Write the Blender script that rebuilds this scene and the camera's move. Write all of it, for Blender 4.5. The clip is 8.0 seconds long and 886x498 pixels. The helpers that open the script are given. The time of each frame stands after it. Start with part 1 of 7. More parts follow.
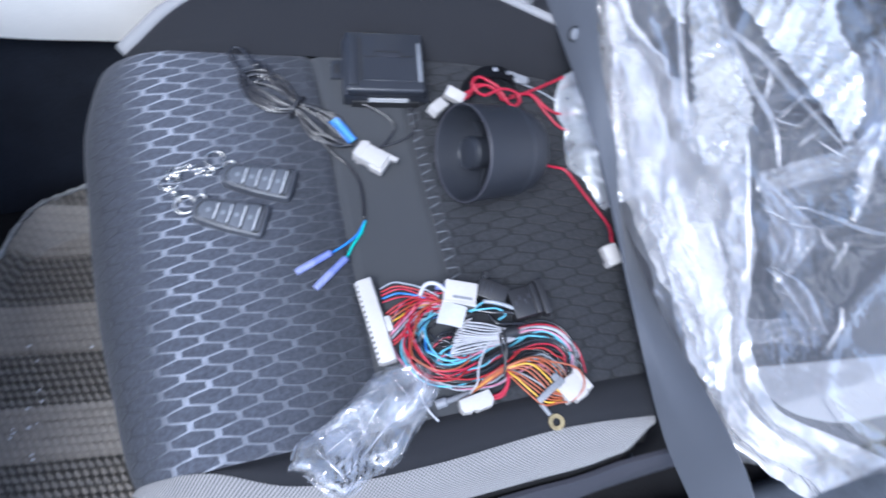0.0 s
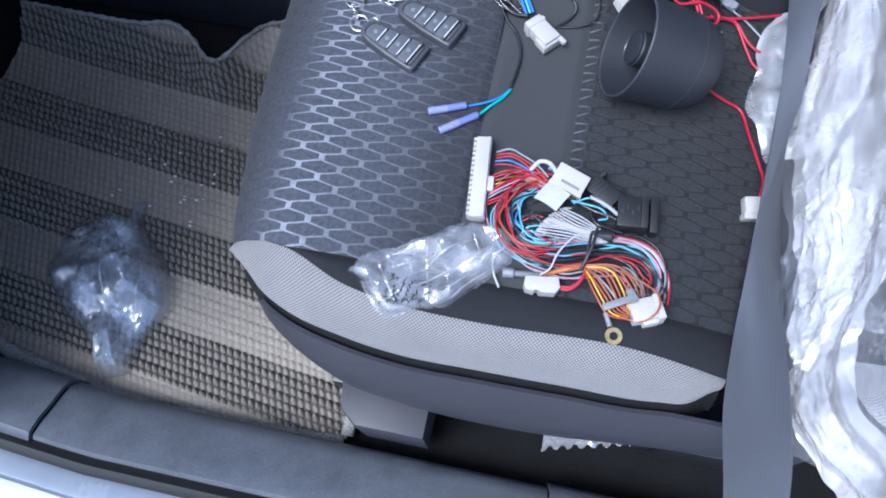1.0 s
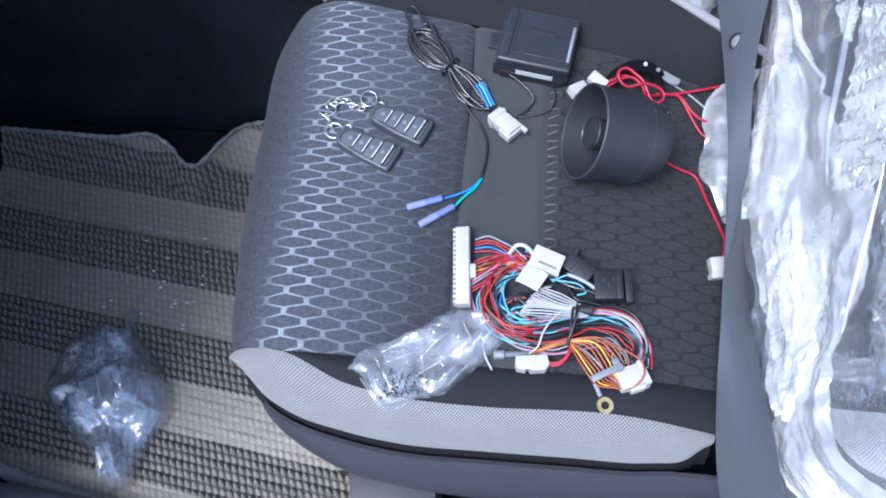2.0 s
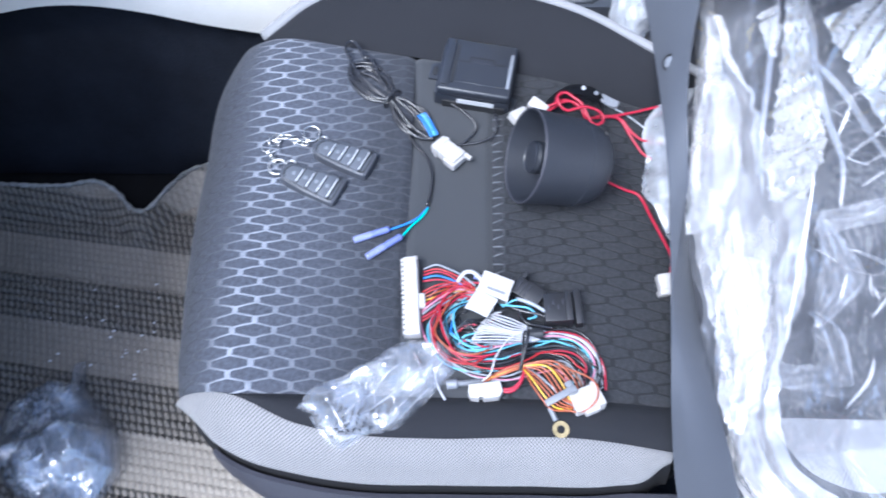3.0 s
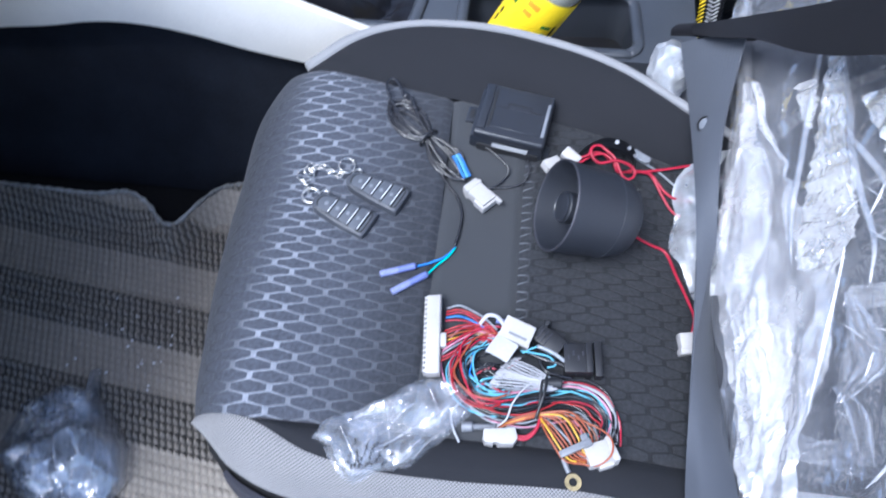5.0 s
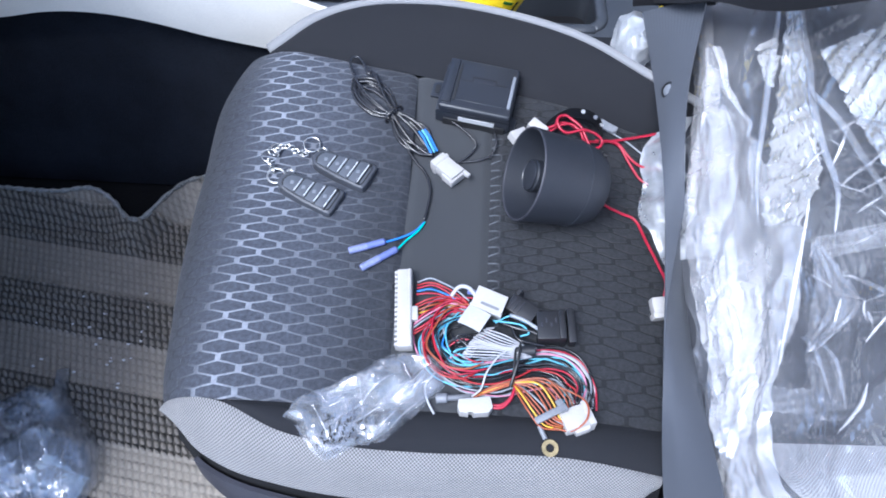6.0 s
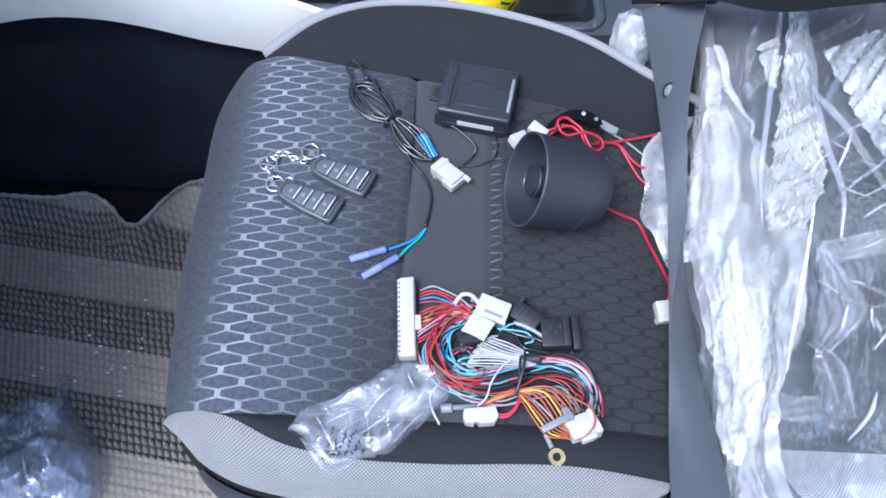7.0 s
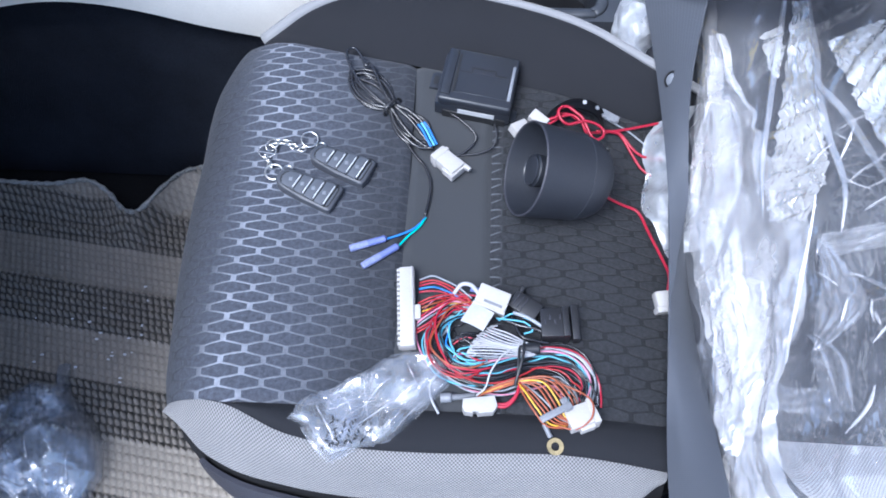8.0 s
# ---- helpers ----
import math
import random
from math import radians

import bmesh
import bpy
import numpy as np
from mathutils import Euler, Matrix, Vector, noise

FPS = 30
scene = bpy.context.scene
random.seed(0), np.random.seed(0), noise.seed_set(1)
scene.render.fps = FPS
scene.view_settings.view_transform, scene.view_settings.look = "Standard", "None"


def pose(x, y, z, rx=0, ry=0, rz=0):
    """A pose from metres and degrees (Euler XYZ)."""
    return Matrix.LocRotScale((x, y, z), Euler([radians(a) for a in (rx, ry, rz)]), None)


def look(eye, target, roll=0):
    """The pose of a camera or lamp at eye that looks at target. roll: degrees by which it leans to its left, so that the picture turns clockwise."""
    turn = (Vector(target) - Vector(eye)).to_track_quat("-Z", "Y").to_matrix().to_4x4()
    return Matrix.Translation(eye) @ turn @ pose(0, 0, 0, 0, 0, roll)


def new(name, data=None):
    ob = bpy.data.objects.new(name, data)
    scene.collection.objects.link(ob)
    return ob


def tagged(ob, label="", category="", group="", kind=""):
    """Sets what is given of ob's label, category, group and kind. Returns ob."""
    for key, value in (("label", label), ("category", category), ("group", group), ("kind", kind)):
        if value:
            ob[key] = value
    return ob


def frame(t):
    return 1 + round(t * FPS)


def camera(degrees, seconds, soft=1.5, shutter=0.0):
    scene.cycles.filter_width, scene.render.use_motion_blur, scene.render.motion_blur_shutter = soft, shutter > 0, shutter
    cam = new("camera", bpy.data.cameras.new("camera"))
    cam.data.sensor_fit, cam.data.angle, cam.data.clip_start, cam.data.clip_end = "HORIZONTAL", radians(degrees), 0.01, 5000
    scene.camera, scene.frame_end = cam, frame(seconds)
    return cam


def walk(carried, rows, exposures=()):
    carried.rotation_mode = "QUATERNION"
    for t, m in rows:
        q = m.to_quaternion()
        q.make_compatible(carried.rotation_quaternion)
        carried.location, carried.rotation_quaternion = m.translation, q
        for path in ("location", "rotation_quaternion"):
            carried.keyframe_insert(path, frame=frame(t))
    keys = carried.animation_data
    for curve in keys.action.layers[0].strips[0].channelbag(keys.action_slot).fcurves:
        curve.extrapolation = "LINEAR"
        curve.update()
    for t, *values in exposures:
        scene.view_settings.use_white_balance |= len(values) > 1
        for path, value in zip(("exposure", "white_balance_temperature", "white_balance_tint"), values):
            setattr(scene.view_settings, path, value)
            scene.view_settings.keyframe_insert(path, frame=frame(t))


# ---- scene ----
cam = camera(67.0, 8.0, soft=1.8, shutter=0.4)
PATH = [
    (0, (-0.042, -0.131, 0.844), (0.341, 0.628, -0.966), 14.1),
    (0.2, (-0.036, -0.145, 0.831), (0.186, 0.677, -0.979), 9.7),
    (0.5, (-0.003, -0.176, 0.819), (0.004, 0.599, -1.025), 5.0),
    (0.8, (0.024, -0.203, 0.813), (-0.093, 0.538, -1.041), -0.7),
    (1, (0.035, -0.215, 0.813), (-0.168, 0.485, -1.05), -4.8),
    (1.2, (0.033, -0.221, 0.822), (-0.182, 0.561, -1.006), -3.8),
    (1.5, (0.029, -0.218, 0.841), (-0.158, 0.647, -0.952), -3.4),
    (1.7, (0.026, -0.201, 0.849), (-0.125, 0.637, -0.961), -4.2),
    (2.8, (0.046, -0.203, 0.856), (-0.212, 0.741, -0.888), -11.7),
    (3, (0.049, -0.202, 0.845), (-0.034, 0.755, -0.91), -3.7),
    (3.3, (0.063, -0.202, 0.843), (0.037, 0.786, -0.896), -3.6),
    (3.5, (0.064, -0.188, 0.857), (0.013, 0.802, -0.88), -4.2),
    (4, (0.061, -0.185, 0.875), (0.001, 0.978, -0.751), -2.5),
    (4.5, (0.055, -0.191, 0.871), (-0.015, 0.941, -0.777), -2.4),
    (5, (0.037, -0.198, 0.856), (-0.089, 0.832, -0.853), -0.8),
    (5.2, (0.033, -0.2, 0.858), (-0.086, 0.782, -0.88), 1.4),
    (6.3, (0.05, -0.219, 0.831), (0.013, 0.838, -0.866), 0.1),
    (6.5, (0.047, -0.212, 0.832), (0.034, 0.757, -0.918), 1.2),
    (7, (0.042, -0.201, 0.84), (-0.012, 0.817, -0.881), -0.6),
    (7.5, (0.042, -0.197, 0.839), (-0.002, 0.799, -0.894), -0.2),
    (8, (0.042, -0.197, 0.841), (-0.01, 0.782, -0.902), -0.4),
]
walk(cam, [(t, look(eye, target, roll)) for t, eye, target, roll in PATH], exposures=[(0.0, 0.90, 5330, 8.5), (1.0, 0.84, 5330, 8.5), (1.6, 0.84, 5330, 8.5), (2.9, 1.31, 5330, 8.5), (3.1, 1.26, 5330, 8.5), (3.6, 1.04, 5330, 8.5), (4.0, 1.01, 5330, 8.5), (8.0, 0.99, 5330, 8.5)])

# ---- world and light ----
world = bpy.data.worlds.new("sky")
scene.world = world
world.use_nodes = True
wn = world.node_tree.nodes
sky = wn.new("ShaderNodeTexSky")
sky.sky_type = "NISHITA"
sky.sun_disc = False
sky.sun_elevation = radians(60)
sky.sun_rotation = radians(224)
sky.air_density = 1.0
sky.dust_density = 4.0
sky.ozone_density = 1.5
wn["Background"].inputs["Strength"].default_value = 0.19
world.node_tree.links.new(sky.outputs["Color"], wn["Background"].inputs["Color"])
sun_data = bpy.data.lights.new("sun", "SUN")
sun_data.energy = 2.2
sun_data.angle = radians(25)
sun_data.color = (1.0, 0.97, 0.93)
sun = new("sun", sun_data)
sun.matrix_world = look((-0.75, -0.85, 2.5), (0.05, 0.1, 0.3))


# ---- materials ----
def node(tree, kind, **values):
    n = tree.nodes.new(kind)
    for key, value in values.items():
        n.inputs[key.replace("_", " ")].default_value = value
    return n


def calc(tree, op, a, b=None, c=None):
    n = tree.nodes.new("ShaderNodeMath")
    n.operation = op
    for i, v in enumerate((a, b, c)):
        if v is None:
            continue
        if isinstance(v, (int, float)):
            n.inputs[i].default_value = v
        else:
            tree.links.new(v, n.inputs[i])
    return n.outputs[0]


def ramp(tree, fac, stops):
    n = tree.nodes.new("ShaderNodeValToRGB")
    marks = n.color_ramp.elements
    marks.remove(marks[1])
    marks[0].position = stops[0][0]
    marks[0].color = (*stops[0][1][:3], 1)
    for p, c in stops[1:]:
        marks.new(p).color = (*c[:3], 1)
    tree.links.new(fac, n.inputs["Fac"])
    return n.outputs["Color"]


def blend(tree, fac, a, b):
    n = tree.nodes.new("ShaderNodeMix")
    n.data_type = "RGBA"
    for sock, v in ((n.inputs["Factor"], fac), (n.inputs["A"], a), (n.inputs["B"], b)):
        if isinstance(v, tuple):
            sock.default_value = (*v, 1)
        elif isinstance(v, (int, float)):
            sock.default_value = v
        else:
            tree.links.new(v, sock)
    return [o for o in n.outputs if o.type == "RGBA"][0]


def blank(name):
    m = bpy.data.materials.new(name)
    m.use_nodes = True
    return m, m.node_tree, m.node_tree.nodes["Principled BSDF"]


def surface(name, color, rough=0.5, metal=0.0, grain=400.0, vary=0.12, relief=0.15, coarse=14.0, spec=0.5, bump_size=0.001, coat=0.0, sheen=0.0, random_tint=0.0):
    """A plain material: colour with stains at two scales, and a fine relief."""
    m, t, b = blank(name)
    where = t.nodes.new("ShaderNodeTexCoord").outputs["Object"]
    fine = node(t, "ShaderNodeTexNoise", Scale=grain, Detail=3.0)
    wide = node(t, "ShaderNodeTexNoise", Scale=coarse, Detail=5.0, Roughness=0.6)
    for n in (fine, wide):
        t.links.new(where, n.inputs["Vector"])
    both = calc(t, "ADD", calc(t, "MULTIPLY", fine.outputs["Fac"], 0.45), calc(t, "MULTIPLY", wide.outputs["Fac"], 0.55))
    if random_tint:
        info = t.nodes.new("ShaderNodeObjectInfo")
        both = calc(t, "ADD", both, calc(t, "MULTIPLY", calc(t, "SUBTRACT", info.outputs["Random"], 0.5), random_tint))
    low = tuple(max(0.0, c * (1 - 2.2 * vary)) for c in color)
    high = tuple(min(1.0, c * (1 + 2.2 * vary)) for c in color)
    t.links.new(ramp(t, both, [(0.25, low), (0.75, high)]), b.inputs["Base Color"])
    t.links.new(calc(t, "ADD", calc(t, "MULTIPLY", calc(t, "SUBTRACT", wide.outputs["Fac"], 0.5), 0.3), rough), b.inputs["Roughness"])
    b.inputs["Metallic"].default_value = metal
    b.inputs["Specular IOR Level"].default_value = spec
    b.inputs["Coat Weight"].default_value = coat
    b.inputs["Sheen Weight"].default_value = sheen
    if relief:
        bump = node(t, "ShaderNodeBump", Strength=relief, Distance=bump_size)
        t.links.new(fine.outputs["Fac"], bump.inputs["Height"])
        t.links.new(bump.outputs["Normal"], b.inputs["Normal"])
    return m


def weave_cloth(name, dark, light, pitch, rough=0.85, slant=0.785, strength=0.5, sheen=0.15, spec=0.5):
    """A cloth of two crossing threads, light knots on a dark ground."""
    m, t, b = blank(name)
    uv = t.nodes.new("ShaderNodeTexCoord").outputs["UV"]
    turn = t.nodes.new("ShaderNodeMapping")
    turn.inputs["Rotation"].default_value = (0, 0, slant)
    turn.inputs["Scale"].default_value = (6.2832 / pitch,) * 3
    t.links.new(uv, turn.inputs["Vector"])
    axes = t.nodes.new("ShaderNodeSeparateXYZ")
    t.links.new(turn.outputs["Vector"], axes.inputs["Vector"])
    knots = calc(t, "MULTIPLY", calc(t, "SINE", axes.outputs["X"]), calc(t, "SINE", axes.outputs["Y"]))
    knots = calc(t, "ADD", calc(t, "MULTIPLY", knots, 0.5), 0.5)
    stain = node(t, "ShaderNodeTexNoise", Scale=22.0, Detail=5.0)
    t.links.new(uv, stain.inputs["Vector"])
    mix = blend(t, knots, dark, light)
    t.links.new(blend(t, calc(t, "MULTIPLY", stain.outputs["Fac"], 0.28), mix, tuple(0.6 * d for d in dark)), b.inputs["Base Color"])
    b.inputs["Roughness"].default_value = rough
    b.inputs["Sheen Weight"].default_value = sheen
    b.inputs["Specular IOR Level"].default_value = spec
    bump = node(t, "ShaderNodeBump", Strength=strength, Distance=0.0006)
    t.links.new(knots, bump.inputs["Height"])
    t.links.new(bump.outputs["Normal"], b.inputs["Normal"])
    return m


def hex_cloth(name, ground, line, fade, sunk, wide=0.0012, bar=0.0013, dusk=None, column=(-0.1511, -0.0683, 0.146), row=0.5):
    """Seat cloth woven in long hexagons; fade: how strong the lines are, along the cloth's length."""
    m, t, b = blank(name)
    uv = t.nodes.new("ShaderNodeTexCoord").outputs["UV"]
    axes = t.nodes.new("ShaderNodeSeparateXYZ")
    t.links.new(uv, axes.inputs["Vector"])
    wob = node(t, "ShaderNodeTexNoise", Scale=60.0, Detail=2.0)
    t.links.new(uv, wob.inputs["Vector"])
    drift = calc(t, "MULTIPLY", calc(t, "SUBTRACT", wob.outputs["Fac"], 0.5), 0.06)
    up = axes.outputs["Y"]
    start = calc(t, "MULTIPLY_ADD", up, calc(t, "MULTIPLY_ADD", up, column[2], column[1]), column[0])
    px = calc(t, "ADD", calc(t, "DIVIDE", calc(t, "SUBTRACT", axes.outputs["X"], start), 0.0345), drift)
    py = calc(t, "ADD", calc(t, "MULTIPLY_ADD", up, calc(t, "MULTIPLY_ADD", up, -17.36, -52.76), 12.253 + row), drift)

    def cell(dx, dy):
        ax = calc(t, "ABSOLUTE", calc(t, "SUBTRACT", calc(t, "FRACT", calc(t, "ADD", px, 40.5 + dx)), 0.5))
        ay = calc(t, "ABSOLUTE", calc(t, "SUBTRACT", calc(t, "FRACT", calc(t, "ADD", py, 40.5 + dy)), 0.5))
        flat = calc(t, "SUBTRACT", calc(t, "MULTIPLY", calc(t, "SUBTRACT", 0.5, ay), 0.0176), bar)
        slant = calc(t, "SUBTRACT", 0.00608, calc(t, "ADD", calc(t, "MULTIPLY", ax, 0.00723), calc(t, "MULTIPLY", ay, 0.01721)))
        blunt = calc(t, "SUBTRACT", 0.0156, calc(t, "MULTIPLY", ax, 0.0345))
        return calc(t, "MINIMUM", calc(t, "MINIMUM", flat, slant), blunt)

    inside = calc(t, "MAXIMUM", cell(0.0, 0.0), cell(0.5, 0.5))
    edge = t.nodes.new("ShaderNodeMapRange")
    edge.interpolation_type = "SMOOTHSTEP"
    edge.inputs["From Min"].default_value = -wide * 1.5
    edge.inputs["From Max"].default_value = -wide * 0.7
    t.links.new(calc(t, "MULTIPLY", inside, -1.0), edge.inputs["Value"])
    lines = edge.outputs["Result"]
    along = calc(t, "ADD", calc(t, "MULTIPLY", axes.outputs["X"], 2.0), 0.5)
    patchy = node(t, "ShaderNodeTexNoise", Scale=45.0, Detail=4.0)
    t.links.new(uv, patchy.inputs["Vector"])
    strong = calc(t, "MULTIPLY", ramp(t, along, [(p, (v, v, v)) for p, v in fade]), calc(t, "ADD", calc(t, "MULTIPLY", patchy.outputs["Fac"], 1.3), 0.34))
    fine = node(t, "ShaderNodeTexNoise", Scale=900.0, Detail=2.0)
    t.links.new(uv, fine.inputs["Vector"])
    weft = calc(t, "MULTIPLY", calc(t, "SINE", calc(t, "MULTIPLY", axes.outputs["X"], 6283.0 / 1.3)), calc(t, "SINE", calc(t, "MULTIPLY", axes.outputs["Y"], 6283.0 / 1.3)))
    slub = node(t, "ShaderNodeTexNoise", Scale=260.0, Detail=4.0, Roughness=0.7)
    t.links.new(uv, slub.inputs["Vector"])
    grain = calc(t, "ADD", calc(t, "MULTIPLY", fine.outputs["Fac"], 0.35), calc(t, "MULTIPLY", calc(t, "SUBTRACT", slub.outputs["Fac"], 0.36), 1.9))
    base = blend(t, calc(t, "ADD", calc(t, "MULTIPLY", weft, 0.2), grain), tuple(0.55 * c for c in ground), tuple(1.45 * c for c in ground))
    # dusk: darker ground toward the rear strip, and shade painted on the rolled front
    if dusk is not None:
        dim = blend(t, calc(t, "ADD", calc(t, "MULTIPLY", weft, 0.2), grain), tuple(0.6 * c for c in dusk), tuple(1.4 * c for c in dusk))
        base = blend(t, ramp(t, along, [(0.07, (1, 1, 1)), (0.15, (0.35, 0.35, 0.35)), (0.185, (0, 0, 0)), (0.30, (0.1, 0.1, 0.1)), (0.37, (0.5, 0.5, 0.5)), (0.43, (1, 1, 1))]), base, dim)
    # sunken lines are coloured darker than the cells
    lines_dark = blend(t, calc(t, "MULTIPLY", lines, sunk), base, tuple(0.30 * c for c in ground))
    thread = calc(t, "ADD", calc(t, "MULTIPLY", slub.outputs["Fac"], 1.1), 0.42)
    t.links.new(blend(t, calc(t, "MINIMUM", calc(t, "MULTIPLY", calc(t, "MULTIPLY", lines, strong), thread), 1.0), lines_dark, line), b.inputs["Base Color"])
    b.inputs["Roughness"].default_value = 0.85
    b.inputs["Sheen Weight"].default_value = 0.08
    b.inputs["Specular IOR Level"].default_value = 0.2
    high = calc(t, "SUBTRACT", calc(t, "ADD", calc(t, "MULTIPLY", fine.outputs["Fac"], 0.25), calc(t, "MULTIPLY", slub.outputs["Fac"], 0.5)), lines)
    bump = node(t, "ShaderNodeBump", Strength=0.55, Distance=0.0016)
    t.links.new(high, bump.inputs["Height"])
    t.links.new(bump.outputs["Normal"], b.inputs["Normal"])
    return m


def film(name, tint, milk, rough, gloss=1.0, crackle=0.35, scale=70.0, everywhere=False, slant=0.0, stretch=2.5):
    """Thin clear plastic: mostly lets light through, a milky share, a gloss, and patches of sharp straight creases."""
    m, t, b = blank(name)
    where = t.nodes.new("ShaderNodeTexCoord").outputs["Object"]
    cloud = node(t, "ShaderNodeTexNoise", Scale=16.0, Detail=6.0, Roughness=0.65)
    patch = node(t, "ShaderNodeTexNoise", Scale=9.0, Detail=2.0)
    bend = node(t, "ShaderNodeTexNoise", Scale=24.0, Detail=2.0)
    for n in (cloud, patch, bend):
        t.links.new(where, n.inputs["Vector"])
    shift = t.nodes.new("ShaderNodeVectorMath")
    shift.operation = "MULTIPLY_ADD"
    t.links.new(bend.outputs["Color"], shift.inputs[0])
    shift.inputs[1].default_value = (0.009, 0.009, 0.009)
    t.links.new(where, shift.inputs[2])
    heights = []
    for size, turn in ((scale, slant), (scale * 2.3, slant + 0.6), (scale * 0.5, slant - 0.5)):
        lie = t.nodes.new("ShaderNodeMapping")
        lie.inputs["Rotation"].default_value = (turn, 0, 0)
        lie.inputs["Scale"].default_value = (size * 0.6, size / stretch, size)
        t.links.new(shift.outputs["Vector"], lie.inputs["Vector"])
        cells = t.nodes.new("ShaderNodeTexVoronoi")
        cells.feature = "F1"
        cells.distance = "MANHATTAN"
        t.links.new(lie.outputs["Vector"], cells.inputs["Vector"])
        heights.append(calc(t, "DIVIDE", cells.outputs["Distance"], size))
    high = calc(t, "ADD", calc(t, "ADD", heights[0], heights[1]), heights[2])
    b.inputs["Base Color"].default_value = (*tint, 1)
    b.inputs["Roughness"].default_value = rough + 0.2
    bump = node(t, "ShaderNodeBump", Distance=0.35)
    spots = t.nodes.new("ShaderNodeMapRange")
    spots.inputs["From Min"].default_value = 0.0 if everywhere else 0.47
    spots.inputs["From Max"].default_value = 0.3 if everywhere else 0.64
    spots.inputs["To Min"].default_value = 0.04
    spots.inputs["To Max"].default_value = crackle
    t.links.new(patch.outputs["Fac"], spots.inputs["Value"])
    t.links.new(spots.outputs["Result"], bump.inputs["Strength"])
    t.links.new(high, bump.inputs["Height"])
    t.links.new(bump.outputs["Normal"], b.inputs["Normal"])
    clear = t.nodes.new("ShaderNodeBsdfTransparent")
    clear.inputs["Color"].default_value = (0.96, 0.97, 1.0, 1)
    mirror = t.nodes.new("ShaderNodeBsdfGlossy")
    mirror.inputs["Roughness"].default_value = rough
    t.links.new(bump.outputs["Normal"], mirror.inputs["Normal"])
    graze = t.nodes.new("ShaderNodeLayerWeight")
    t.links.new(bump.outputs["Normal"], graze.inputs["Normal"])
    share = calc(t, "ADD", calc(t, "MULTIPLY", calc(t, "POWER", graze.outputs["Facing"], 4.0), 0.75), 0.07)
    one = t.nodes.new("ShaderNodeMixShader")
    amount = calc(t, "MULTIPLY", calc(t, "POWER", cloud.outputs["Fac"], 1.6), 3.0 * milk)
    t.links.new(calc(t, "MINIMUM", amount, 0.96), one.inputs["Fac"])
    t.links.new(clear.outputs[0], one.inputs[1])
    t.links.new(b.outputs[0], one.inputs[2])
    two = t.nodes.new("ShaderNodeMixShader")
    t.links.new(calc(t, "MINIMUM", calc(t, "MULTIPLY", share, 1.6 * gloss), 0.8), two.inputs["Fac"])
    t.links.new(one.outputs[0], two.inputs[1])
    t.links.new(mirror.outputs[0], two.inputs[2])
    t.links.new(two.outputs[0], t.nodes["Material Output"].inputs["Surface"])
    return m


